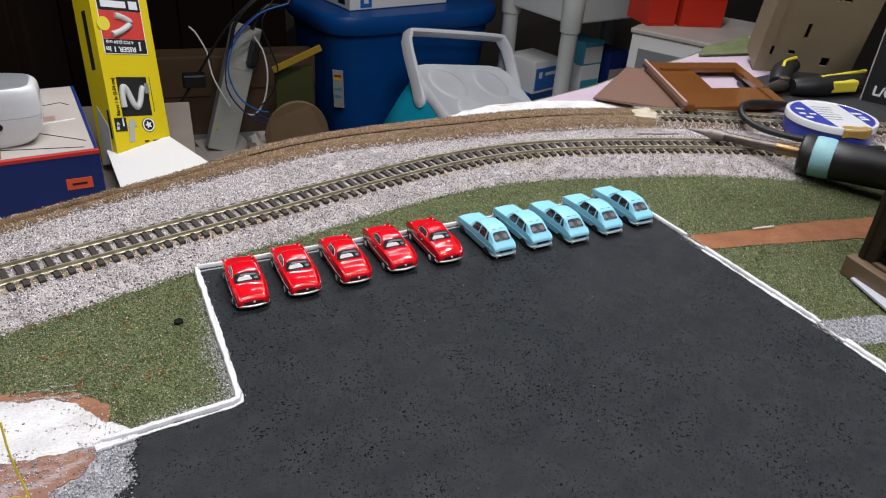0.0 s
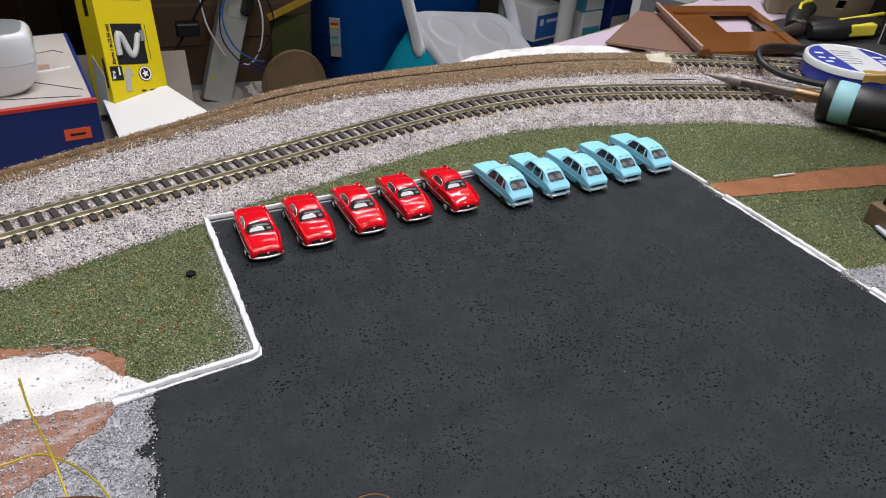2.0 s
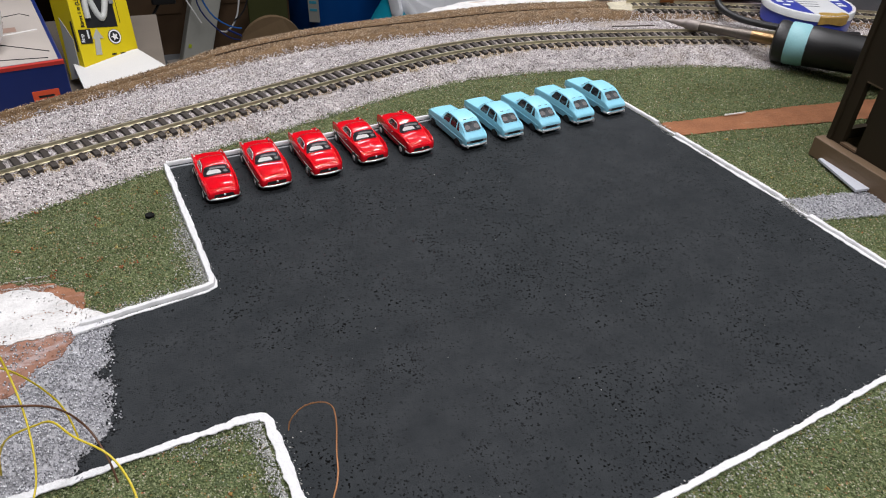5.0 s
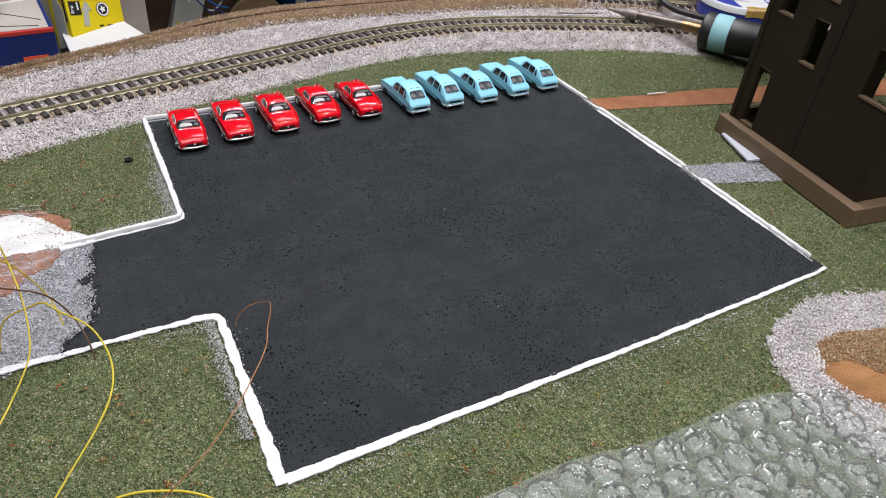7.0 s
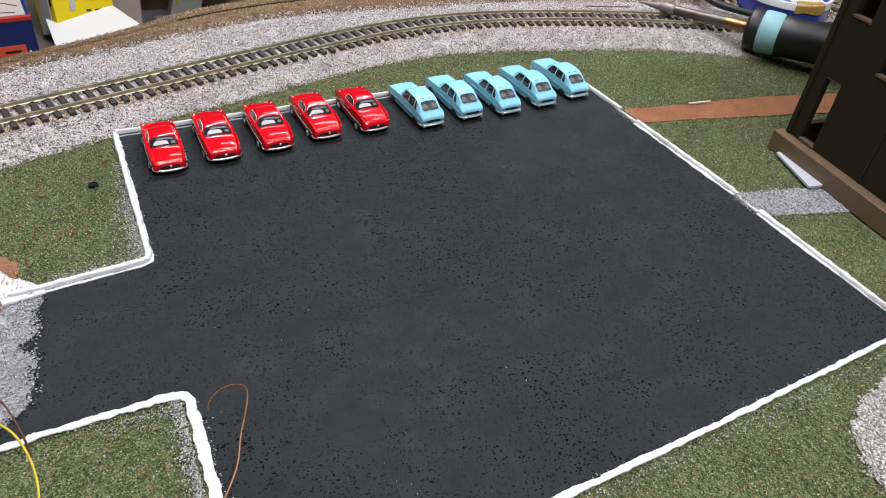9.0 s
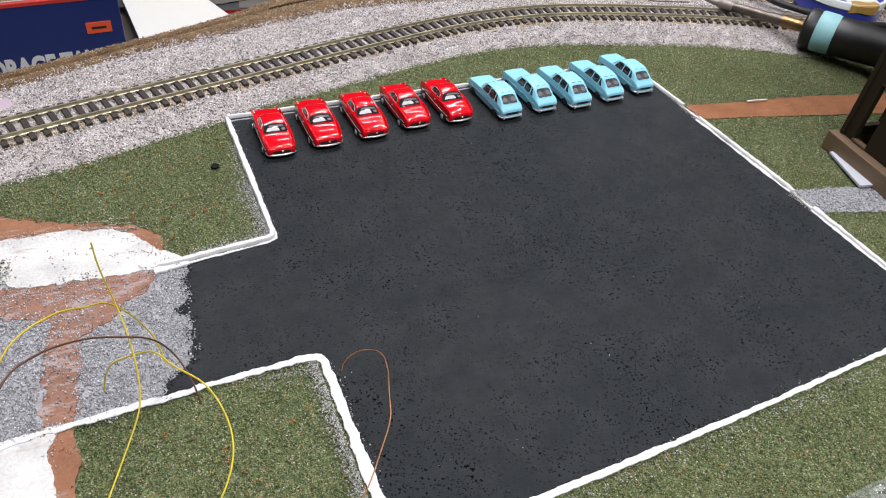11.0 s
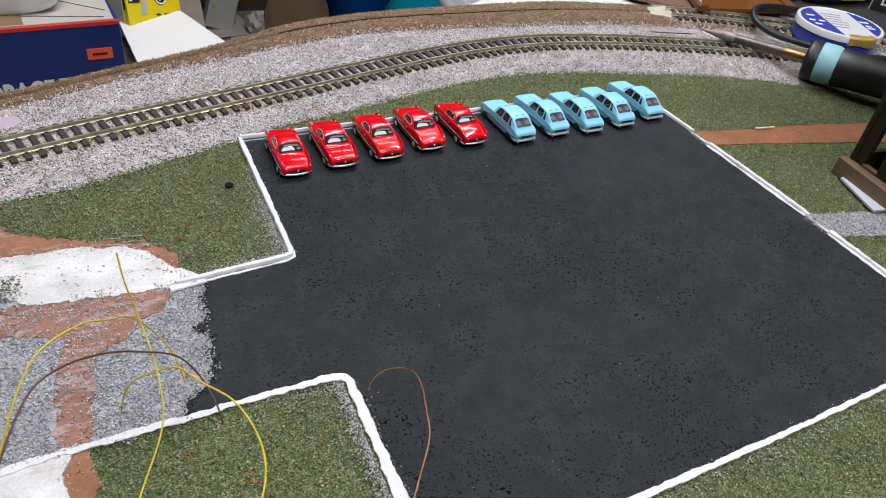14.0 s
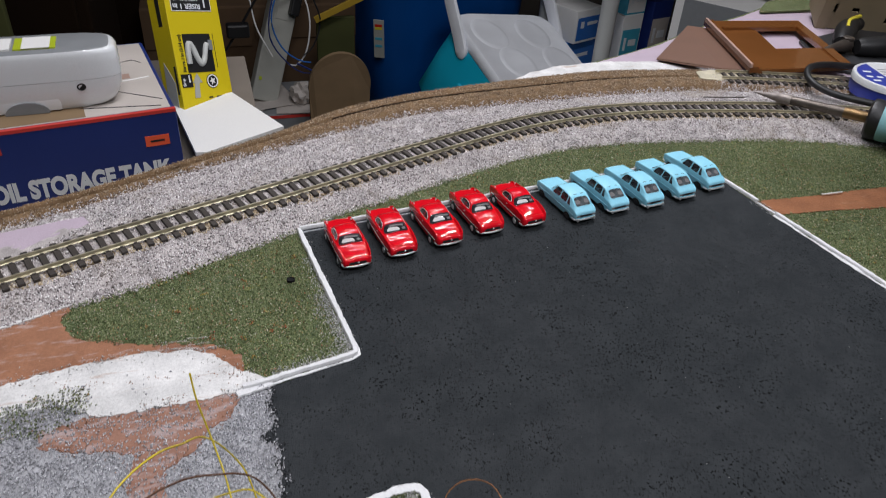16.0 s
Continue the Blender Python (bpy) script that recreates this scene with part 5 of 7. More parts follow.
    return th


def blue_hatch():
    th = thing("model_car", "pale blue plastic hatchback with grey windows", "model car", "pale blue model cars")
    st = [(0.0, 0.0074, 0.0034, 0.0077, 0.0077, 0.0066, 0.0058, 0.0079), (0.0005, 0.008, 0.003, 0.0084, 0.0083, 0.007, 0.0062, 0.0087), (0.002, 0.0084, 0.0026, 0.0095, 0.0093, 0.0074, 0.0063, 0.0099), (0.0036, 0.0086, 0.0024, 0.0101, 0.0099, 0.0079, 0.0068, 0.0111), (0.007, 0.0087, 0.0023, 0.0105, 0.0103, 0.0081, 0.0067, 0.0136), (0.01, 0.0088, 0.0022, 0.0108, 0.0106, 0.0082, 0.0066, 0.0156), (0.012, 0.0088, 0.0022, 0.0109, 0.0107, 0.0083, 0.0066, 0.0164), (0.0165, 0.0089, 0.0022, 0.011, 0.0108, 0.0083, 0.0066, 0.0168), (0.0235, 0.0089, 0.0022, 0.0109, 0.0107, 0.0082, 0.0065, 0.0165), (0.0262, 0.0089, 0.0022, 0.0108, 0.0106, 0.0082, 0.0065, 0.0155), (0.0315, 0.0088, 0.0022, 0.0106, 0.0104, 0.0077, 0.006, 0.011), (0.033, 0.0088, 0.0023, 0.0105, 0.0103, 0.0075, 0.006, 0.0107), (0.04, 0.0086, 0.0025, 0.0098, 0.0097, 0.007, 0.0056, 0.0101), (0.0445, 0.0084, 0.0027, 0.0093, 0.0091, 0.0068, 0.0054, 0.0095), (0.0458, 0.008, 0.0031, 0.0085, 0.0084, 0.0065, 0.005, 0.0087), (0.0462, 0.0072, 0.0038, 0.0076, 0.0075, 0.006, 0.0046, 0.0077)]
    sh = car_shell(st, 0.022, 0.012)
    part("body", shell_mesh(sh, 0.0, 0.0462, 48), M_BLUECAR, th, "", 42)
    hatch = [(-1.68, 0.0038), (1.68, 0.0038), (1.50, 0.0094), (-1.50, 0.0094)]
    part("rear_window", shell_pane(sh, hatch, 0.00008, 5.0), M_GLASS2, th, "grey tinted hatch window")
    part("window_surround", shell_trim(sh, hatch, 0.00020, 5.0), M_BLUECAR, th, "raised window rim")
    part("seat", shell_pane(sh, [(-1.5, 0.0052), (-0.3, 0.0052), (-0.4, 0.0076), (-1.3, 0.0078)], 0.00012, 2.6), M_SEATDARK, th, "grey seat back behind glass")
    part("seat", shell_pane(sh, [(0.3, 0.0052), (1.5, 0.0052), (1.3, 0.0076), (0.4, 0.0078)], 0.00012, 2.6), M_SEATDARK, th, "grey seat back behind glass")
    part("windscreen", shell_pane(sh, [(-2.5, 0.0262), (2.5, 0.0262), (3.6, 0.0310), (-3.6, 0.0310)], 0.00008, 4.5), M_GLASS2, th, "grey tinted windscreen")
    for s in (-1, 1):
        for a, b, c, d in ((0.0196, 0.0276, 0.0192, 0.0248), (0.0120, 0.0186, 0.0124, 0.0182), (0.0080, 0.0110, 0.0106, 0.0115)):
            part("side_window", shell_pane(sh, [(s * 4.5, a), (s * 4.5, b), (s * 2.8, d), (s * 2.8, c)], 0.00008, 6.0), M_GLASS, th, "dark side window")
        part("roof_gutter", strip_on(sh, [(s * 2.45, y) for y in (0.0040, 0.0070, 0.0100, 0.0125, 0.017, 0.022, 0.0250)], 0.00026), M_BLUECAR, th, "raised roof gutter", 60)
        part("hatch_slot", strip_on(sh, [(s * w, 0.0113) for w in (0.35, 0.7, 1.15)], 0.00018, 0.00005), M_BLACK, th, "dark slot in hatch hinge")
        part("tail_lamp", solid(((s * 0.0060 - 0.0013, -0.0003, 0.0056), (s * 0.0060 + 0.0013, 0.0012, 0.0070)), bevel=0.0002), M_GREY, th, "grey tail lamp")
        part("headlamp", solid(((s * 0.0056 - 0.0017, 0.0450, 0.0056), (s * 0.0056 + 0.0017, 0.0465, 0.0074)), bevel=0.0003), M_CHROME, th, "square headlamp")
        part("overrider", solid(((s * 0.0066 - 0.0006, -0.0012, 0.0028), (s * 0.0066 + 0.0006, 0.0002, 0.0048)), bevel=0.0003), M_CHROME, th, "chrome overrider")
        part("body_crease", strip_on(sh, [(s * 7.4, y) for y in (0.003, 0.012, 0.024, 0.036, 0.043)], 0.00018), M_BLUECAR, th, "raised body line")
    part("number_plate", solid(((-0.0048, -0.0002, 0.0052), (0.0048, 0.0012, 0.0070)), bevel=0.0002), M_BLACK, th, "dark plate recess")
    part("bumper", bumper(0.0083, -0.0003, 0.0038, 0.0002, 0.00062), M_CHROME, th, "chrome bumper", 60)
    part("bumper", bumper(0.0082, 0.0464, 0.0040, 0.0002, 0.0007, 0.003, -1), M_CHROME, th, "chrome bumper", 60)
    part("underside", solid(((-0.0074, 0.002, 0.0012), (0.0074, 0.043, 0.0032))), M_BLACK, th, "black chassis")
    # hubs are black: the shade round the wheels is put into their colour
    wheels(th, 0.00845, 0.0027, (0.0090, 0.0380), M_BLACK)
    return th


LOT_Z = 0.0
red, blue = red_coupe(), blue_hatch()
RED_AT = [(0.0260, -0.0460, 5.5), (0.0548, -0.0408, 6.5), (0.0850, -0.0358, 7.5), (0.1146, -0.0290, 8.0), (0.1446, -0.0262, 8.5)]
BLUE_AT = [(0.1804, -0.0268, 9.0), (0.2084, -0.0218, 8.5), (0.2358, -0.0208, 8.0), (0.2643, -0.0157, 8.0), (0.2928, -0.0087, 8.0)]
for proto, places in ((red, RED_AT), (blue, BLUE_AT)):
    for i, (x, y, a) in enumerate(places):
        m = pose(x + 0.0004, y - 0.0030, LOT_Z, 0, 0, a) @ Matrix.Diagonal((1.03 if proto is red else 0.985, 1.035, 1.03 if proto is red else 0.97, 1))
        if i == 0:
            proto.matrix_world = m
        else:
            copy_thing(proto, m)

# ---- on the layout ----


def ground_hole():
    # black disc stands for the dark inside of the hole
    ob = mesh_ob("post_hole", lathe([(0.0024, -0.0006), (0.0023, 0.0004), (0.0020, 0.0006), (0.0016, 0.0002), (0.0001, 0.0001)], 20, pose(-0.012, -0.049, 0)), M_PITBLACK, 40)
    return tagged(ob, "dark round post hole in the turf", "hole")


ground_hole()


def kit_building():
    """Dark brown model building with plinth, wall panels and open windows."""
    th = thing("model_building", "dark brown plastic model building on a paler plinth", "model building", m=pose(0, 0, -0.0008))
    x0, x1, top = 0.3965, 0.53, 0.165
    bm = bmesh.new()
    box(bm, (0.3895, -0.2215, 0.0), (0.3985, -0.0925, 0.0130), None, 0.0004, 1)
    box(bm, (0.3990, -0.2215, 0.0), (0.54, -0.2120, 0.0130), None, 0.0004, 1)
    box(bm, (0.3990, -0.0990, 0.0), (0.54, -0.0925, 0.0130), None, 0.0004, 1)
    part("plinth", bm, M_MIDBROWN, th, "paler brown plinth course")

    def panel(name, a, b, holes, depth=0.0042):
        """West wall panel between y=a and y=b with openings (y0, y1, z0, z1)."""
        bm = bmesh.new()
        ys = sorted({a, b, *[h[0] for h in holes], *[h[1] for h in holes]})
        zs = sorted({0.0132, top, *[h[2] for h in holes], *[h[3] for h in holes]})
        for y0, y1 in zip(ys, ys[1:]):
            for z0, z1 in zip(zs, zs[1:]):
                yc, zc = (y0 + y1) / 2, (z0 + z1) / 2
                if not any(h[0] < yc < h[1] and h[2] < zc < h[3] for h in holes):
                    box(bm, (x0, y0, z0), (x0 + depth, y1, z1))
        bmesh.ops.remove_doubles(bm, verts=bm.verts, dist=1e-6)
        return part(name, bm, M_DKBROWN, th, "dark brown wall panel")

    first = [(-0.1185, -0.1070, 0.0150, 0.0560), (-0.1185, -0.1065, 0.0935, 0.1230), (-0.1480, -0.1360, 0.0715, 0.1000), (-0.1480, -0.1360, 0.1130, 0.1420)]
    second = [(-0.2080, -0.1860, 0.0710, 0.1000), (-0.2080, -0.1860, 0.1180, 0.1470)]
    panel("wall_panel", -0.1565, -0.0975, first)
    panel("wall_panel", -0.214, -0.1575, second)
    part("corner_strip", solid(((x0 - 0.0012, -0.0995, 0.0132), (x0 + 0.004, -0.0960, top)), bevel=0.0003), M_DKBROWN, th, "raised corner strip")
    part("corner_strip", solid(((x0 - 0.0006, -0.1576, 0.0132), (x0 + 0.0042, -0.1564, top))), M_BLACK, th, "dark joint between panels")
    part("wall_panel", solid(((x0 + 0.0043, -0.214, 0.0132), (x1, -0.2098, top))), M_DKBROWN, th, "dark brown south wall")
    bm = bmesh.new()
    xs, zs = (x0 + 0.0043, 0.404, 0.424, 0.452, 0.470, x1), (0.0132, 0.020, 0.056, 0.074, 0.100, top)
    for i in range(5):
        for k in range(5):
            if (i, k) not in ((1, 1), (3, 3)):
                box(bm, (xs[i], -0.1015, zs[k]), (xs[i + 1], -0.0975, zs[k + 1]))
    bmesh.ops.remove_doubles(bm, verts=bm.verts, dist=1e-6)
    part("wall_panel", bm, M_DKBROWN, th, "dark brown north wall with openings")
    part("roof", solid(((x0 - 0.002, -0.217, top), (x1 + 0.002, -0.094, top + 0.005)), bevel=0.0005), M_DKBROWN, th)
    for y0, y1, z0, z1 in first + second:
        w = part("window_sill", solid(((x0 - 0.0006, y0 - 0.0004, z0 - 0.0012), (x0 + 0.0030, y1 + 0.0004, z0 + 0.0002))), M_MIDBROWN, th, "pale brown sill")
        part("window_reveal", solid(((x0 + 0.0002, y0 + 0.0001, z1 - 0.0010), (x0 + 0.0040, y1 - 0.0001, z1 - 0.0001))), M_MIDBROWN, th, "pale brown lintel")
    return th


kit_building()
tagged(mesh_ob("plastic_strip", plate(bmesh.new(), [(0.371, -0.0320, 0.0009), (0.389, -0.0322, 0.0009), (0.389, -0.0313, 0.0009), (0.371, -0.0311, 0.0009)], 0.0008), M_PAPER), "thin white plastic strip beside a mud path", "strip")
tagged(mesh_ob("plastic_plate", plate(bmesh.new(), [(0.3795, -0.1410, 0.0022), (0.3985, -0.1425, 0.0022), (0.3985, -0.1030, 0.0022), (0.3868, -0.1035, 0.0022)], 0.0014), M_SLAB), "pale grey plastic plate under the building edge", "plate")


def mound():
    """A tan mound: smooth orange flank, rough straw top, plaster rim at one end."""
    n, st = 84, 0.00135
    g = (np.arange(n) - n / 2) * st
    gx, gy = np.meshgrid(g, g, indexing="ij")
    r = np.hypot(gx / 0.050, gy / 0.030) * (1 + 0.10 * np.sin(3 * np.arctan2(gy, gx)) + 0.06 * wobble(gx, gy, 0.12))
    z = -0.0030 + 0.0135 * np.clip(1.15 - r ** 2.6, 0, 1) ** 0.8 + 0.0008 * wobble(gx, gy, 0.4) * (gy > -0.012)
    a = radians(-38)
    X, Y = 0.327 + gx * math.cos(a) - gy * math.sin(a), -0.331 + gx * math.sin(a) + gy * math.cos(a)
    i = (np.arange(n - 1)[:, None] * n + np.arange(n - 1)[None]).ravel()
    f = np.concatenate([np.stack([i, i + n, i + n + 1], 1), np.stack([i, i + n + 1, i + 1], 1)])
    ob = numpy_mesh("earth_mound", np.stack([X, Y, z], 2).reshape(-1, 3), f, surface("orange_earth", (0.40, 0.20, 0.085), 0.85, var=0.35, scale=130, fine=1500, bump=0.0008, spec=0.15))
    tagged(ob, "orange brown earth mound in pale grit", "mound")
    # straw on the top and the far side, pale grit at the end
    k = rng.integers(0, n * n, 80000)
    px, py, pz, pr, lx, ly = (q.ravel()[k] for q in (X, Y, z, r, gx, gy))
    px, py = px + rng.uniform(-st, st, len(k)) / 2, py + rng.uniform(-st, st, len(k)) / 2
    pale = (pr < 1.12) & (lx < -0.0475 + 0.004 * wobble(px, py, 0.3))
    top = (pr < 1.0) & (ly > -0.0135 + 0.004 * wobble(px, py, 0.3)) & ~pale
    scatter("straw_scatter", "tan straw crumbs on a mound", px[top], py[top], pz[top] + 0.0003, 0.00046, M_STRAW, TETRA_V, TETRA_F, 0.9, rng, dz=0)
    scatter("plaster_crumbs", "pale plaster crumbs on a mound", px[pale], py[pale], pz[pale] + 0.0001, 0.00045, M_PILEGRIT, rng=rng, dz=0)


mound()
# fallen-leaf flecks, in small clumps on the turf
fx, fy = [], []
for x0, y0, x1, y1, n in ((-0.10, -0.36, 0.015, -0.215, 60), (0.05, -0.40, 0.30, -0.29, 60), (-0.10, -0.11, -0.005, -0.02, 34), (0.34, -0.24, 0.40, -0.06, 8)):
    for _ in range(n):
        cx, cy, m = rng.uniform(x0, x1), rng.uniform(y0, y1), int(rng.integers(2, 13))
        fx += list(rng.normal(cx, 0.0010, m))
        fy += list(rng.normal(cy, 0.0009, m))
fx, fy = np.array(fx), np.array(fy)
ok = ~inside(LOT, fx, fy) & ~inside(ROAD, fx, fy) & ~inside(PILE, fx, fy) & ~inside(PLASTER, fx, fy) & ~inside(MUD_WEST, fx, fy) & (fy < turf_y(fx) - 0.002)
fx, fy = fx[ok], fy[ok]
scatter("leaf_flecks", "orange, red and yellow flecks on the turf", fx, fy, np.full(len(fx), 0.0011), 0.00055, M_FLECK, TETRA_V, TETRA_F, 0.8, rng)


def bubble_mesh(seed):
    """One half-collapsed bubble with creased film."""
    rng2 = np.random.default_rng(seed)
    rings, around, rad, high = 9, 24, 0.0072, 0.0027 + 0.0012 * rng2.random()
    a = rng2.uniform(0, 6.28, 4)
    verts, faces = [], []
    for i in range(rings + 1):
        k = i / rings
        for j in range(around):
            t = 2 * math.pi * (j + 0.5 * (i % 2)) / around
            x, y = rad * k * math.cos(t), rad * k * math.sin(t)
            z = high * max(0.0, 1 - k ** 2.6) ** 0.7
            for q in a:
                fold = abs(math.sin((x * math.cos(q) + y * math.sin(q)) * 520 + 5 * q))
                z -= 0.0010 * (1 - fold) ** 2 * (1 - k ** 3)
            z -= 0.0016 * max(0.0, noise.noise(Vector((x * 300, y * 300, seed * 3.7)))) * (1 - k ** 3)
            verts.append((x, y, max(z, 0.0)))
    for i in range(rings):
        for j in range(around):
            p, q, r, t = i * around + j, i * around + (j + 1) % around, (i + 1) * around + (j + 1) % around, (i + 1) * around + j
            faces += [(p, q, r), (p, r, t)]
    me = bpy.data.meshes.new("bubble")
    me.from_pydata(verts, [], faces)
    me.materials.append(M_BUBBLE)
    me.polygons.foreach_set("use_smooth", [True] * len(me.polygons))
    return me


def bubble_wrap():
    """A sheet of bubble wrap lying on the turf, with its bubbles half collapsed."""
    x0, y0, w, d, st = 0.068, -0.562, 0.222, 0.232, 0.0020
    nx, ny = int(w / st), int(d / st)
    gx, gy = np.meshgrid(np.linspace(0, w, nx), np.linspace(0, d, ny), indexing="ij")
    ang = radians(3)

    def at(gx, gy):
        z = 0.0026 + 0.0016 * (np.sin(gx * 60 + 1) * np.sin(gy * 47) + 1) + 0.0004 * wobble(gx, gy, 0.25)
        X = x0 + gx * math.cos(ang) - gy * math.sin(ang) + 0.0022 * np.sin(gy * 130)
        Y = y0 + gx * math.sin(ang) + gy * math.cos(ang) + 0.0014 * np.sin(gx * 75 + 1) - 0.10 * np.clip(gx - 0.19, 0, 1)
        return X, Y, z

    th = thing("bubble_wrap", "crumpled clear bubble wrap lying on the turf", "bubble wrap")
    i = (np.arange(nx - 1)[:, None] * ny + np.arange(ny - 1)[None]).ravel()
    f = np.concatenate([np.stack([i, i + ny, i + ny + 1], 1), np.stack([i, i + ny + 1, i + 1], 1)])
    ob = numpy_mesh("film_sheet", np.stack(at(gx, gy), 2).reshape(-1, 3), f, M_FILM)
    ob.data.polygons.foreach_set("use_smooth", [True] * len(ob.data.polygons))
    tagged(ob, "clear backing film").parent = th
    kinds, p = [bubble_mesh(k) for k in range(7)], 0.0148
    for r in range(int((d - 0.085) / (p * 0.866)) + 1):
        for c in range(int(w / p)):
            bx, by = 0.0076 + c * p + (r % 2) * p / 2, d - 0.0078 - r * p * 0.866
            if bx > w - 0.007:
                continue
            X, Y, z = (float(q) for q in at(np.array(bx), np.array(by)))
            ob = new("bubble", kinds[random.randrange(7)])
            ob.parent = th
            ob.matrix_local = pose(X, Y, z + 0.0002, random.uniform(-5, 5), random.uniform(-5, 5), random.uniform(0, 360)) @ Matrix.Scale(random.uniform(0.94, 1.05), 4)
    return th


bubble_wrap()


def wire(label, pts, r, mat, group=""):
    return tagged(mesh_ob("wire", tube(pts, r, 8, 0.003), mat, 60), label, "wire", group)


YW, BW = "thin yellow insulated wire looping over the ground", "thin brown insulated wire on the ground"
wire(YW, [(-0.060, -0.183, 0.066), (-0.059, -0.187, 0.056), (-0.056, -0.192, 0.041), (-0.0525, -0.204, 0.031), (-0.051, -0.217, 0.022), (-0.0525, -0.226, 0.016), (-0.059, -0.241, 0.010), (-0.064, -0.257, 0.010), (-0.072, -0.28, 0.006), (-0.085, -0.31, 0.0)], 0.00034, M_WIREY, "yellow wires")
wire(YW, [(-0.100, -0.27, 0.030), (-0.092, -0.248, 0.052), (-0.085, -0.233, 0.064), (-0.079, -0.224, 0.066), (-0.071, -0.211, 0.060), (-0.065, -0.201, 0.051), (-0.060, -0.191, 0.042), (-0.055, -0.187, 0.033), (-0.050, -0.184, 0.020), (-0.046, -0.186, 0.011), (-0.043, -0.193, 0.0)], 0.00034, M_WIREY, "yellow wires")
wire(YW, [(-0.068, -0.199, 0.0), (-0.065, -0.201, 0.012), (-0.060, -0.203, 0.021), (-0.0505, -0.206, 0.027), (-0.044, -0.211, 0.032), (-0.037, -0.222, 0.035), (-0.027, -0.232, 0.034), (-0.021, -0.246, 0.032), (-0.020, -0.260, 0.030), (-0.025, -0.273, 0.026), (-0.038, -0.290, 0.018), (-0.058, -0.315, 0.004)], 0.00036, M_WIREY, "yellow wires")
wire(YW, [(-0.045, -0.300, 0.0), (-0.028, -0.290, 0.002), (-0.019, -0.289, 0.003), (-0.009, -0.291, 0.003), (0.001, -0.295, 0.003), (0.010, -0.302, 0.002), (0.022, -0.32, 0.0)], 0.00045, M_WIREY, "yellow wires")
wire(BW, [(-0.102, -0.285, 0.020), (-0.095, -0.262, 0.046), (-0.085, -0.241, 0.061), (-0.076, -0.230, 0.061), (-0.066, -0.213, 0.047), (-0.056, -0.205, 0.037), (-0.045, -0.200, 0.027), (-0.038, -0.200, 0.015), (-0.033, -0.209, 0.008), (-0.031, -0.215, 0.0)], 0.00038, M_WIREB, "brown wires")
wire("thin copper-coloured wire curling over the asphalt", [(0.0275, -0.214, 0.004), (0.029, -0.2125, 0.008), (0.034, -0.2125, 0.013), (0.0395, -0.216, 0.017), (0.0415, -0.226, 0.025), (0.040, -0.239, 0.032), (0.0365, -0.254, 0.037), (0.034, -0.265, 0.038), (0.028, -0.276, 0.037), (0.019, -0.290, 0.036), (0.006, -0.302, 0.030), (-0.012, -0.309, 0.020), (-0.03, -0.305, 0.012), (-0.05, -0.298, 0.006), (-0.07, -0.30, 0.0)], 0.00025, M_WIREC, "brown wires")


def soldering_iron():
    """Soldering iron lying on the ballast with its tip over the track."""
    tip, ring = Vector((0.4200, 0.1195, 0.0140)), Vector((0.4860, 0.0310, 0.0190))
    d = (ring - tip).normalized()
    th = thing("soldering_iron", "soldering iron with pale teal ring and black grip", "soldering iron")
    th.matrix_world = Matrix.Translation(tip) @ d.to_track_quat("Z", "Y").to_matrix().to_4x4() @ Matrix.Scale(1.055, 4)
    part("tip", lathe([(0.0004, 0), (0.0013, 0.006), (0.0030, 0.017), (0.0031, 0.019)], 24), M_PALESTEEL, th, "grey tarnished tip", 40)
    part("ferrule", lathe([(0.0030, 0.0185), (0.0040, 0.020), (0.0042, 0.030), (0.0040, 0.0305)], 24), M_PALESTEEL, th, "pale steel ferrule", 40)
    part("barrel", lathe([(0.0037, 0.030), (0.0038, 0.060), (0.0042, 0.0602), (0.0042, 0.072)], 24), M_STEEL, th, "heat-stained barrel", 40)
    part("barrel", lathe([(0.0043, 0.071), (0.0045, 0.073), (0.0045, 0.091)], 24), M_BRASS, th, "brassy barrel end", 40)
    part("collar", lathe([(0.0050, 0.088), (0.0130, 0.0885), (0.0155, 0.090), (0.0160, 0.093), (0.0150, 0.0985)], 36), M_BLACK, th, "flared black collar", 40)
    part("grip_ring", lathe([(0.0151, 0.098), (0.0158, 0.0990), (0.0155, 0.110), (0.0146, 0.1125)], 36), M_TEAL, th, "pale teal rubber ring", 40)
    part("grip", lathe([(0.0146, 0.112), (0.0152, 0.114), (0.0146, 0.125), (0.0140, 0.150), (0.0135, 0.20), (0.011, 0.225), (0.005, 0.232)], 36), M_BLACK, th, "black rubber grip", 40)
    return th


soldering_iron()
tagged(mesh_ob("cord", tube([(0.575, 0.050, 0.012), (0.548, 0.058, 0.012), (0.515, 0.085, 0.012), (0.495, 0.108, 0.013), (0.487, 0.128, 0.018), (0.500, 0.146, 0.022), (0.530, 0.155, 0.020), (0.575, 0.158, 0.014), (0.62, 0.168, 0.009)], 0.0030, 10, 0.004), M_BLACK, 60), "black power cord looped beside the tin", "cord")
wire("short bare solder wire on the ballast", [(0.375, 0.128, 0.0085), (0.395, 0.123, 0.0090), (0.415, 0.119, 0.0095)], 0.0006, M_STEEL)


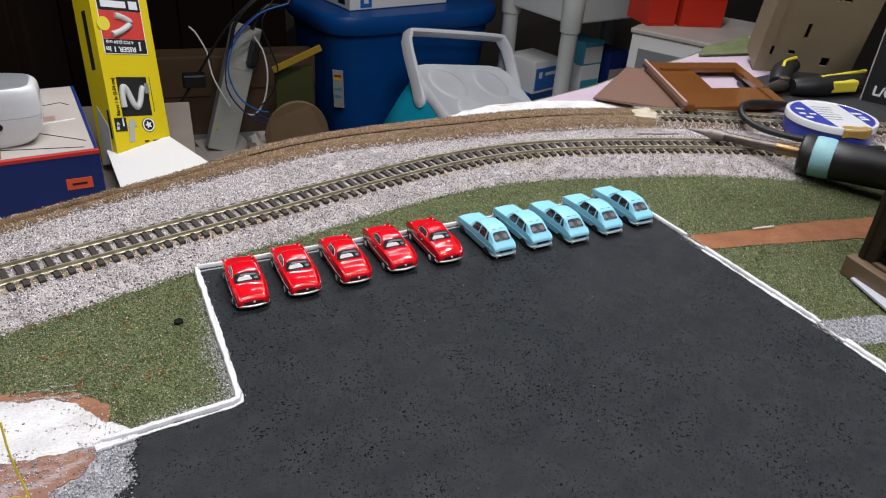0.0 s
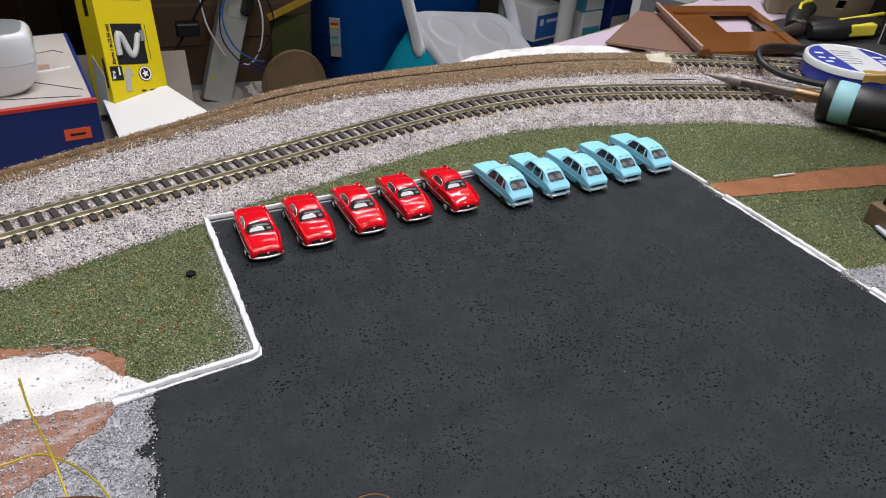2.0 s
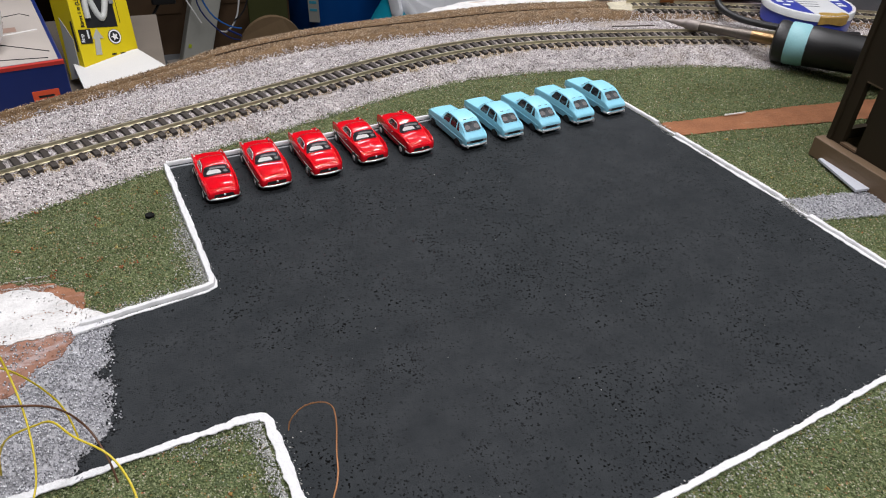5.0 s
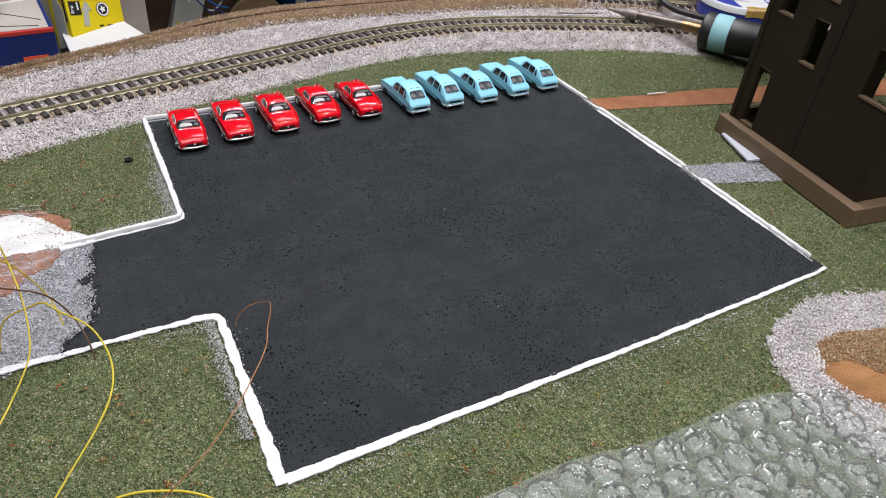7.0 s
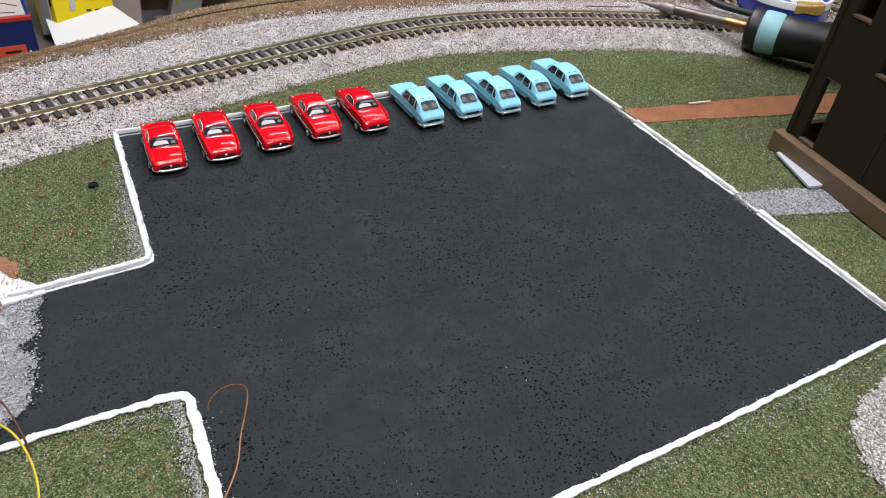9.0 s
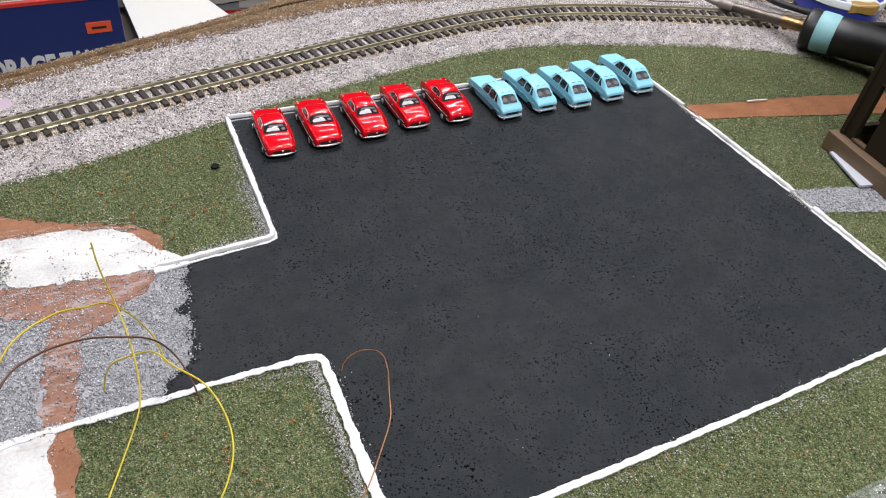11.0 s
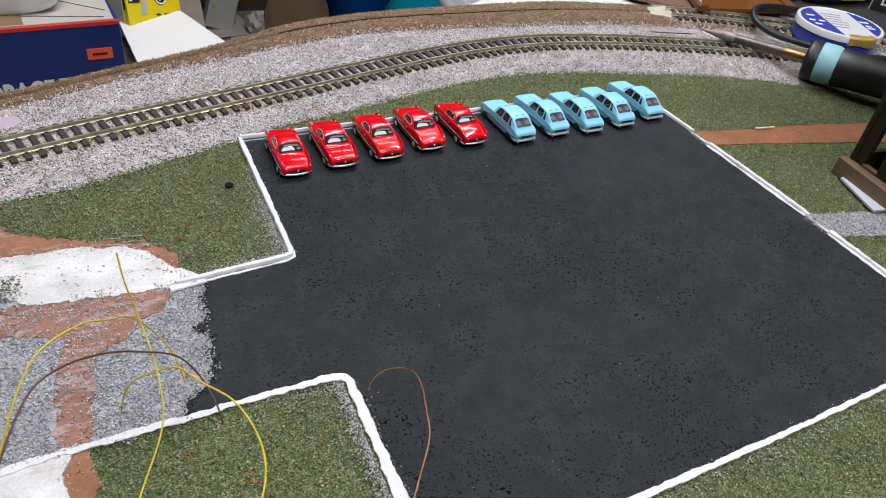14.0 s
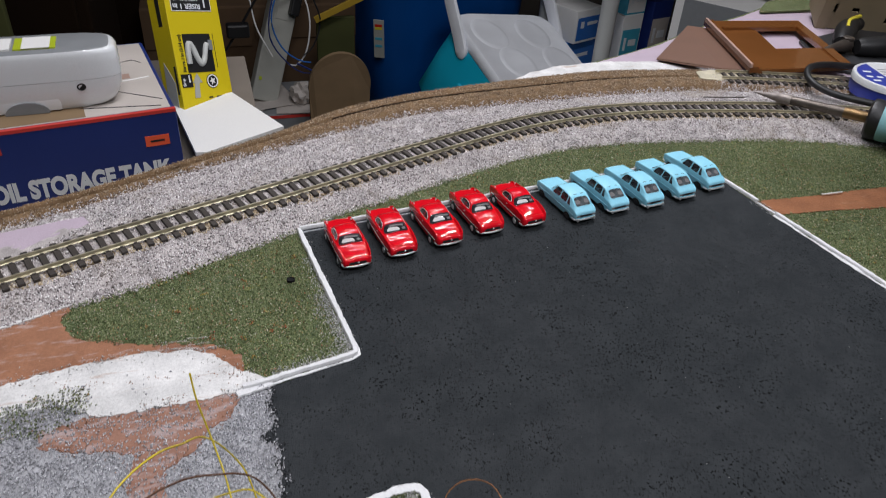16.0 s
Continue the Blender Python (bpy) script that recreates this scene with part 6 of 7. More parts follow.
def solder_tin():
    th = thing("round_tin", "round white-lidded tin with blue printed label", "tin", m=pose(0.5620, 0.1010, 0.0085, 0, 0, -20) @ Matrix.Scale(0.93, 4))
    part("base", lathe([(0.040, 0), (0.0415, 0.0005), (0.0415, 0.0125), (0.0400, 0.0126)], 56), M_TINBLUE, th, "blue enamelled base", 40)
    lid = part("lid", lathe([(0.0418, 0.0122), (0.0426, 0.0126), (0.0426, 0.0180), (0.0420, 0.0190), (0.0400, 0.0192), (0.0395, 0.0186), (0.0001, 0.0186)], 56), M_WHITE, th, "white plastic lid", 40)

    def disc_part(name, a0, a1, z, mat, lab):
        bm = bmesh.new()
        pts = [(0.0388 * math.cos(a), 0.0388 * math.sin(a), z) for a in np.linspace(radians(a0), radians(a1), 30)]
        plate(bm, pts, 0.0003)
        return part(name, bm, mat, lid, lab)

    disc_part("label", 118, 254, 0.0190, M_TINBLUE, "blue printed label half")
    disc_part("label", -50, 58, 0.0190, M_TINBLUE, "blue printed label half")
    for k, (x, y, w) in enumerate(((-0.028, 0.010, 0.008), (-0.031, -0.004, 0.006), (-0.021, -0.004, 0.006), (-0.028, -0.014, 0.007), (0.027, 0.006, 0.010), (0.028, -0.004, 0.006), (0.028, -0.010, 0.008))):
        part("print_bar", solid(((x - w / 2, y - 0.0018, 0.0190), (x + w / 2, y + 0.0018, 0.0193))), M_TEXTWHITE, lid, "white print")
    for k in range(6):
        part("print_bar", solid(((-0.013, 0.020 - k * 0.007, 0.0187), (0.008 - 0.002 * (k % 3), 0.0212 - k * 0.007, 0.0189))), M_GREY, lid, "fine grey print")
    bm = bmesh.new()
    rings = []
    for a in np.linspace(radians(-100), radians(-58), 14):
        w = 0.5 + 0.5 * math.sin((a + 1.0) * 9)
        rings.append([((0.0430) * math.cos(a), 0.0430 * math.sin(a), 0.0095 + 0.002 * w), (0.0432 * math.cos(a), 0.0432 * math.sin(a), 0.0175), (0.0415 * math.cos(a), 0.0415 * math.sin(a), 0.0194), ((0.036 - 0.003 * w) * math.cos(a), (0.036 - 0.003 * w) * math.sin(a), 0.0192)])
    vs = [[bm.verts.new(p) for p in r] for r in rings]
    for a, b in zip(vs, vs[1:]):
        for i in range(3):
            bm.faces.new((a[i], a[i + 1], b[i + 1], b[i]))
    part("residue", bm, M_GLUE, lid, "amber flux residue")
    return th


solder_tin()


def roof_pieces():
    lo = thing("roof_part", "dull brown plastic model roof piece lying flat", "model roof")
    bm = bmesh.new()
    loft(bm, [[(0.393, 0.236, 0.0024), (0.432, 0.182, 0.0090), (0.455, 0.180, 0.0075), (0.520, 0.310, 0.0010), (0.490, 0.330, 0.0010)], [(0.393, 0.236, 0.0042), (0.432, 0.184, 0.0112), (0.455, 0.182, 0.0095), (0.520, 0.310, 0.0040), (0.490, 0.330, 0.0042)]])
    part("slope", bm, M_ROOFDULL, lo)
    th = thing("roof_part", "glossy brown plastic roof frame leaning on another piece", "model roof")
    a, b, c, d = Vector((0.508, 0.326, 0.0085)), Vector((0.4500, 0.166, 0.0150)), Vector((0.566, 0.158, 0.0150)), Vector((0.632, 0.316, 0.0075))

    def P(u, v):
        return a * (1 - u) * (1 - v) + d * u * (1 - v) + b * (1 - u) * v + c * u * v

    def slab(u0, v0, u1, v1, depth, up=0.0):
        bm = bmesh.new()
        n = Vector((0, 0, up))
        return plate(bm, [P(u0, v1) + n, P(u1, v1) + n, P(u1, v0) + n, P(u0, v0) + n], depth)

    part("frame_side", slab(0.0, 0.0, 0.09, 1.0, 0.006, 0.003), M_ROOFBROWN, th)
    part("frame_side", slab(0.905, 0.0, 1.0, 1.0, 0.005, 0.0015), M_ROOFBROWN, th)
    part("frame_side", slab(0.091, 0.0, 0.904, 0.16, 0.005, 0.0015), M_ROOFBROWN, th)
    part("panel", slab(0.091, 0.161, 0.45, 1.0, 0.004), M_ROOFBROWN, th)
    part("panel", slab(0.4502, 0.62, 0.904, 1.0, 0.004), M_ROOFBROWN, th)
    part("rim", slab(-0.012, 0.03, 0.012, 1.01, 0.004, 0.0065), M_LIGHTBROWN, th, "pale scuffed edge strip")
    part("rim", slab(0.12, 0.165, 0.46, 0.20, 0.003, 0.003), M_ROOFBROWN, th, "raised rim")


roof_pieces()


def pliers():
    th = thing("pliers", "pliers with black and yellow rubber handles", "pliers", m=pose(0.655, 0.228, 0.004, 0, 0, 0))
    for s, pts in ((1, [(-0.040, 0.0, 0.008), (-0.020, 0.018, 0.010), (0.004, 0.040, 0.010), (0.03, 0.052, 0.010)]), (-1, [(-0.030, -0.012, 0.008), (0.0, -0.018, 0.009), (0.035, -0.014, 0.010), (0.075, -0.006, 0.010)])):
        h = part("handle", tube(pts, 0.0105, 12, 0.004, taper=lambda t: 0.75 + 0.35 * math.sin(math.pi * min(1, t * 1.1)) ** 0.5), M_BLACK, th, "black rubber handle", 60)
        part("grip_stripe", tube([(x, y, z + 0.0098) for x, y, z in pts[1:]], 0.0022, 8, 0.004), M_TEXTYELLOW, h, "yellow grip stripe", 60)
    part("grip_patch", solid(((0.010, -0.0290, 0.004), (0.046, -0.0200, 0.0165)), bevel=0.002), M_TEXTYELLOW, th, "yellow grip patch")
    part("jaw", tube([(-0.035, -0.004, 0.008), (-0.055, -0.010, 0.008), (-0.078, -0.016, 0.007)], 0.0075, 10, 0.004, taper=lambda t: 1 - 0.6 * t), M_STEEL, th, "steel jaws", 60)
    part("pivot", lathe([(0.006, 0.0), (0.006, 0.006), (0.004, 0.007), (0.0001, 0.007)], 20, pose(-0.036, -0.004, 0.010)), M_STEEL, th, "steel pivot", 40)


pliers()
tagged(mesh_ob("dark_sheet", plate(bmesh.new(), rounded([(0.566, 0.190, 0.0026), (0.70, 0.06, 0.0026), (0.785, 0.06, 0.0026), (0.785, 0.300, 0.0026), (0.679, 0.292, 0.0026), (0.596, 0.268, 0.0026)], 0.004), 0.0018), M_SHEET), "dark grey plastic sheet under a pair of pliers", "sheet")


def beige_building():
    """Pale model house wall with small openings, leaning back on the board."""
    th = thing("model_house", "beige plastic model house shell with small openings", "model house", m=pose(0.6598, 0.3175, 0.0006, 16.3, 0, -27.9))
    w, h, dp = 0.1114, 0.150, 0.05
    holes = [(0.0127, 0.0164, 0.0204, 0.0322), (0.0332, 0.0412, 0.0237, 0.0291), (0.073, 0.0825, 0.0125, 0.0235), (0.0435, 0.0480, 0.046, 0.0641), (0.0583, 0.0670, 0.0935, 0.104), (0.0695, 0.0785, 0.0935, 0.104)]
    bm = bmesh.new()
    xs = sorted({0.0, w, *[q[0] for q in holes], *[q[1] for q in holes]})
    zs = sorted({0.0, h, *[q[2] for q in holes], *[q[3] for q in holes]})
    for a, b in zip(xs, xs[1:]):
        for c, d in zip(zs, zs[1:]):
            if not any(q[0] < (a + b) / 2 < q[1] and q[2] < (c + d) / 2 < q[3] for q in holes):
                box(bm, (a, 0, c), (b, 0.003, d))
    bmesh.ops.remove_doubles(bm, verts=bm.verts, dist=1e-6)
    part("front_wall", bm, M_TANWALL, th)
    part("corner_strip", solid(((0.0, -0.003, 0), (0.012, -0.0002, h))), M_TANWALL, th, "raised corner strip")
    part("side_wall", solid(((0.0, 0.0032, 0), (0.003, dp, h))), M_TANWALL, th)
    part("side_wall", solid(((w - 0.003, 0.0032, 0), (w, dp, h))), M_TANWALL, th)
    # dark sheet added close behind the openings, standing for the unlit inside
    part("shade_backing", solid(((0.0032, 0.012, 0.0005), (w - 0.0032, 0.015, h))), M_DKBROWN, th)


beige_building()


def black_carton():
    th = thing("carton", "black carton with white lettering and pale side", "carton", m=pose(0.700, 0.190, 0.0006, 0, 0, -55))
    part("body", solid(((0, 0, 0), (0.13, 0.06, 0.085)), bevel=0.0008), M_BLACK, th)
    part("side", solid(((-0.0012, 0.001, 0.001), (-0.0001, 0.059, 0.084))), M_PRINT, th, "pale worn side")
    writing("lettering", "L/G", 0.014, M_TEXTWHITE, th, pose(0.008, -0.0003, 0.010, 90, 0, 0), "white lettering")
    for k in range(2):
        part("print_bar", solid(((0.033, -0.0004, 0.018 - 0.007 * k), (0.062 - 0.006 * k, 0.0002, 0.022 - 0.007 * k))), M_TEXTWHITE, th, "white print")
    part("picture", solid(((0.02, -0.0004, 0.045), (0.11, 0.0002, 0.075))), M_REDBIN, th, "red printed picture")


black_carton()

tagged(mesh_ob("grass_mat", plate(bmesh.new(), rounded([(0.62, 0.372, 0.0030), (0.74, 0.372, 0.0030), (0.80, 0.46, 0.0030), (0.66, 0.410, 0.0030)], 0.01), 0.002), M_TURFBASE), "scrap of olive green grass mat", "mat")

# ---- boxes on the lower bench ----
BENCH_Z = -0.176
BOX = Matrix.Translation((-0.0815, 0.3680, BENCH_Z)) @ pose(0, 0, 0, 0, 0, 10.5)


def tank_box():
    """Long kit box: local x runs from the near right corner to the left (negative)."""
    th = thing("kit_box", "navy blue cardboard kit box with white lettering", "box", m=BOX)
    w, d, h = 0.245, 0.215, 0.103
    part("body", solid(((-w, 0, 0), (0, d, h)), bevel=0.0012), M_NAVY, th)
    part("top_print", solid(((-w + 0.075, 0.006, h), (-0.004, d - 0.004, h + 0.0004))), M_PRINT, th, "pale printed picture on the lid")
    part("top_edge", solid(((-w, -0.0004, h - 0.0030), (0, 0.0045, h + 0.0005))), M_CARDRED, th, "red worn lid edge")
    part("top_print", solid(((-w + 0.002, 0.006, h), (-w + 0.0745, d - 0.004, h + 0.0003))), M_NAVY, th, "navy part of the lid")
    for x0, x1, y0, y1, mt in ((-0.168, -0.085, 0.008, 0.050, M_TANBOARD), (-0.05, -0.030, 0.098, 0.112, M_LIGHTBROWN)):
        part("top_band", solid(((x0, y0, h + 0.0004), (x1, y1, h + 0.0007))), mt, th, "printed band")
    for pts in ([(-0.070, 0.080), (-0.048, 0.063), (-0.005, 0.026)], [(-0.060, 0.148), (-0.036, 0.149), (-0.0135, 0.155), (-0.013, 0.137)], [(-0.09, 0.030), (-0.012, 0.012)]):
        part("printed_line", tube([(x, y, h + 0.0006) for x, y in pts], 0.0005, 6, 0.02), M_BLACK, th, "printed dark line")
    part("printed_line", tube([(-0.07, 0.085, h + 0.0008), (-0.044, 0.089, h + 0.0008), (-0.007, 0.097, h + 0.0008)], 0.0009, 6, 0.02), M_PAPER, th, "printed pale line")
    writing("lettering", "OIL STORAGE TANK", 0.0275, M_TEXTWHITE, th, pose(-0.185, -0.0004, 0.028, 90, 0, 0), "white block lettering", 0.172, 0.052)
    part("red_band", solid(((-w, -0.0007, h - 0.0235), (-0.165, -0.0001, h - 0.0052))), M_CARDRED, th, "red brand panel")
    part("print_bar", solid(((-w + 0.002, -0.0010, h - 0.0175), (-0.171, -0.0006, h - 0.0095))), M_TEXTWHITE, th, "white brand bar")
    part("print_bar", solid(((-w + 0.012, -0.0008, h - 0.040), (-0.196, -0.0001, h - 0.027))), M_PAPER, th, "small pale emblem")
    part("print_bar", solid(((-w + 0.022, -0.0011, h - 0.0375), (-0.197, -0.0008, h - 0.030))), M_CARDRED, th, "small red emblem")
    writing("lettering", "HO SCALE", 0.0095, M_TEXTYELLOW, th, pose(-0.236, -0.0004, h - 0.052, 90, 0, 0), "yellow lettering", 0.044)
    st = part("price_sticker", solid(((-0.0350, -0.0008, h - 0.0380), (-0.0110, -0.0001, h - 0.0265))), M_ORANGE, th, "orange price sticker")
    part("print_bar", solid(((-0.0300, -0.0011, h - 0.0335), (-0.0160, -0.0007, h - 0.0312))), M_BLACK, st, "dark print")
    return th


tank_box()


def appliance():
    """Rounded white machine with grey top, standing on the kit box."""
    m = BOX @ pose(-0.0435, 0.022, 0.1037, 0, 0, -6) @ Matrix.Diagonal((1, 1, 0.85, 1))
    th = thing("white_appliance", "rounded glossy white plastic machine on a box", "appliance", m=m)
    w, d = 0.20, 0.060
    bm = bmesh.new()
    rings = []
    for z, k in ((0.0, 0.80), (0.003, 0.865), (0.008, 0.92), (0.015, 0.96), (0.025, 0.99), (0.036, 1.0)):
        rings.append([(-w / 2 + x, d / 2 + y, z) for x, y in superloop(w / 2 * k, d / 2 * k, 48, 5)])
    loft(bm, rings)
    part("lower_shell", bm, M_WHITE, th, "", 50)
    bm = bmesh.new()
    rings = []
    for z, k in ((0.0365, 1.002), (0.054, 1.002), (0.0640, 0.992), (0.0680, 0.972), (0.0700, 0.945)):
        rings.append([(-w / 2 + x, d / 2 + y, z) for x, y in superloop(w / 2 * k, d / 2 * k, 48, 5)])
    loft(bm, rings)
    part("upper_shell", bm, M_WHITE, th, "", 50)
    bm = bmesh.new()
    rings = [[(-w / 2 + x, d / 2 + y, z) for x, y in superloop(w / 2 * k, d / 2 * k, 40, 5)] for z, k in ((0.0701, 0.93), (0.0708, 0.92), (0.0712, 0.90))]
    loft(bm, rings)
    part("top_deck", bm, M_GREY, th, "grey top deck", 50)
    for x0, x1, mt in ((-0.185, -0.135, M_LIME), (-0.13, -0.095, M_PAPER), (-0.092, -0.055, M_LIME), (-0.085, -0.06, M_PAPER)):
        part("paper_strip", solid(((x0, 0.012, 0.0713), (x1, 0.045, 0.0730 + 0.0006 * (mt is M_PAPER)))), mt, th, "folded paper strip")
    part("jack", lathe([(0.0001, 0.0), (0.0026, 0.0), (0.0030, 0.0012), (0.0040, 0.0014), (0.0044, 0.0004)], 24, pose(-0.0390, 0.0012, 0.0280, 90, 0, 0)), M_BLACK, th, "round black socket", 40)
    part("front_panel", solid(((-0.172, 0.0012, 0.001), (-0.060, 0.014, 0.0300)), bevel=0.0025), M_WHITE, th, "flat white lower panel", 40)
    part("panel_slot", solid(((-0.142, 0.0006, 0.002), (-0.1375, 0.0016, 0.029))), M_BLACK, th, "dark upright slot")
    # grey strip paints the shadow under the recess edge
    part("panel_shadow_strip", solid(((-0.173, 0.0016, 0.0302), (-0.059, 0.010, 0.0312))), M_SHELF, th, "grey strip for the shadow over the panel")
    bm = bmesh.new()
    plate(bm, [(-0.092 + 0.020 * math.cos(a), -0.0010, 0.0005 + 0.014 * math.sin(a)) for a in np.linspace(math.pi, 0, 20)][::-1], 0.002)
    part("half_disc", bm, M_GREY, th, "grey half-round foot")
    part("side_button", solid(((-0.186, -0.0055, 0.033), (-0.146, 0.006, 0.054)), bevel=0.003), M_LIME, th, "lime green clip")
    return th


appliance()


def yellow_box():
    """Tall yellow carton leaning back, its printing upside down."""
    th = thing("tall_carton", "tall yellow carton with black and red labels", "carton", m=frame_of((-0.0790, 0.5272, -0.1560), (0.795, 0.570, -0.207), (-0.051, 0.402, 0.914)))
    w, d, h = 0.0785, 0.036, 0.30
    part("body", solid(((-0.0005, 0, 0), (w, d, h)), bevel=0.0006), M_YELLOW, th)
    pic = part("picture", solid(((0.0155, -0.0006, 0.0560), (0.0570, 0.0002, 0.1040))), M_BLACK, th, "black picture panel")
    part("riser_shape", tube([(0.0195, -0.0005, 0.067), (0.0200, -0.0005, 0.083), (0.0225, -0.0005, 0.0925), (0.0270, -0.0005, 0.088), (0.0330, -0.0005, 0.072), (0.0380, -0.0005, 0.0665), (0.0430, -0.0005, 0.073), (0.0480, -0.0005, 0.088), (0.0520, -0.0005, 0.092)], 0.0038, 8, 0.002), M_SHELF, pic, "wavy white foam strip", 60)
    part("riser_end", solid(((0.0520, -0.0022, 0.0830), (0.0580, -0.0003, 0.0960)), bevel=0.0004), M_GREY, pic, "grey cut end of the strip")
    part("arrow", plate(bmesh.new(), [(0.0185, -0.0007, 0.024), (0.0265, -0.0007, 0.024), (0.0285, -0.0007, 0.043), (0.0335, -0.0007, 0.043), (0.0270, -0.0007, 0.055), (0.0190, -0.0007, 0.043), (0.0215, -0.0007, 0.043)], 0.0008), M_STRIP, th, "pale grey arrow")
    part("seal", lathe([(0.0090, 0.0), (0.0090, 0.0007), (0.0001, 0.0007)], 28, pose(0.0492, 0.0, 0.0440, 90, 0, 0)), M_BLACK, th, "round black seal")
    part("seal_ring", lathe([(0.0084, 0.0006), (0.0084, 0.0011), (0.0068, 0.0011), (0.0068, 0.0006)], 28, pose(0.0492, 0.0, 0.0440, 90, 0, 0)), M_PAPER, th, "white ring of the seal")
    bm = bmesh.new()
    plate(bm, [(0.0492 + (0.0052 if k % 2 else 0.0024) * math.cos(k * math.pi / 5), -0.0011, 0.0440 + (0.0052 if k % 2 else 0.0024) * math.sin(k * math.pi / 5)) for k in range(10)], 0.0004)
    part("seal_star", bm, M_PAPER, th, "white star of the seal")
    tag = part("step_tag", solid(((0.0030, -0.0008, 0.0380), (0.0185, 0.0001, 0.0545))), M_BLACK, th, "black step tag")
    writing("lettering", "1", 0.0130, M_TEXTWHITE, tag, pose(0.0175, -0.0010, 0.0530, 90, 180, 0), "white numeral")
    writing("lettering", "Step", 0.0055, M_TEXTWHITE, tag, pose(0.0078, -0.0010, 0.0395, 90, -90, 0), "white lettering")
    writing("lettering", "Risers 1 in (2.54 cm)", 0.0062, M_BLACK, th, pose(0.0125, -0.0004, 0.0570, 90, -90, 0), "black vertical lettering", 0.046)
    lab = part("label_panel", solid(((0.0070, -0.0007, 0.1320), (0.0665, 0.0001, 0.2320))), M_PAPER, th, "white bordered label")
    part("label_black", solid(((0.0080, -0.0010, 0.1330), (0.0655, -0.0006, 0.1500))), M_BLACK, lab, "black label strip")
    part("label_red", solid(((0.0080, -0.0010, 0.1503), (0.0655, -0.0006, 0.1840))), M_CARDRED, lab, "red label picture")
    part("label_black", solid(((0.0080, -0.0010, 0.1843), (0.0655, -0.0006, 0.2310))), M_BLACK, lab, "black label strip")
    part("riser_shape", tube([(0.0210, -0.0016, 0.155), (0.0360, -0.0009, 0.161), (0.0480, -0.0009, 0.170), (0.0400, -0.0009, 0.176), (0.0280, -0.0009, 0.179)], 0.0040, 8, 0.002), M_SHELF, lab, "white foam strip picture", 60)
    part("burst", lathe([(0.0085, 0), (0.0085, 0.0006), (0.0001, 0.0006)], 14, pose(0.0115, -0.0010, 0.168, 90, 0, 0)), M_TEXTYELLOW, lab, "yellow burst")
    writing("lettering", "RISER 1 in", 0.0085, M_TEXTWHITE, lab, pose(0.0500, -0.0012, 0.1405, 90, 180, 0), "white upside-down lettering", 0.040)
    writing("lettering", "4 PCS (2.54 cm)", 0.0052, M_TEXTWHITE, lab, pose(0.0480, -0.0012, 0.1480, 90, 180, 0), "white upside-down lettering", 0.037)
    writing("lettering", "1", 0.0150, M_TEXTWHITE, lab, pose(0.0600, -0.0012, 0.1470, 90, 180, 0), "white numeral")
    part("print_bar", solid(((0.012, -0.0013, 0.188), (0.046, -0.0009, 0.196))), M_TEXTWHITE, lab, "white print bar")
    part("print_bar", solid(((0.050, -0.0013, 0.187), (0.062, -0.0009, 0.197))), M_TEXTWHITE, lab, "white print emblem")
    part("side_print", solid(((-0.0011, 0.013, 0.115), (-0.0003, 0.020, 0.185))), M_BLACK, th, "black print strip on the side")
    part("side_print", plate(bmesh.new(), [(-0.0012, 0.032, 0.0), (-0.0012, 0.010, 0.0), (-0.0012, 0.008, 0.045), (-0.0012, 0.025, 0.072)], 0.0007), M_STRIP, th, "pale side print")
    part("side_print", solid(((-0.0011, 0.003, 0.030), (-0.0003, 0.006, 0.065))), M_BLACK, th, "black print strip on the side")
    for x0, x1 in ((0.040, 0.046), (0.052, 0.060)):
        part("print_bar", solid(((x0, -0.0006, 0.0225), (x1, 0.0001, 0.0245))), M_BLACK, th, "small black print")
    part("fine_line", solid(((0.0615, -0.0005, 0.060), (0.0620, 0.0001, 0.104))), M_BLACK, th, "thin black line")
    return th


yellow_box()
tagged(mesh_ob("white_board", plate(bmesh.new(), [(-0.093, 0.545, -0.146), (-0.070, 0.41, -0.146), (-0.058, 0.408, -0.146), (0.036, 0.462, -0.146), (-0.019, 0.580, -0.146)], 0.005), M_PAPER), "white card sheet lying beside the boxes", "card")
tagged(mesh_ob("card_stack", solid(((-0.062, 0.42, BENCH_Z), (0.0, 0.52, -0.1512)), bevel=0.001), M_GREY), "grey carton under a white card sheet", "carton")

# ---- things behind, on the floor ----


def power_strip():
    th = thing("power_strip", "beige metal power strip leaning against a panel", "power strip", m=pose(0.090, 1.70, -0.637, 0, 0, 0))
    lean = pose(0, 0, 0, -9, 19, 8)
    part("housing", solid(((-0.040, -0.02, 0), (0.040, 0.02, 0.365)), bevel=0.004, m=lean), M_STRIP, th)
    for z in (0.24, 0.31):
        part("outlet", solid(((-0.018, -0.0215, z), (0.018, -0.0195, z + 0.03)), bevel=0.0006, m=lean), M_STRIP, th, "grey outlet")
    part("plug", solid(((0.012, -0.05, 0.26), (0.038, -0.021, 0.33)), bevel=0.004, m=lean), M_BLACK, th, "black plug")
    part("pilot_light", solid(((-0.030, -0.0225, 0.060), (-0.022, -0.0195, 0.070)), m=lean), M_LIME, th, "green pilot light")


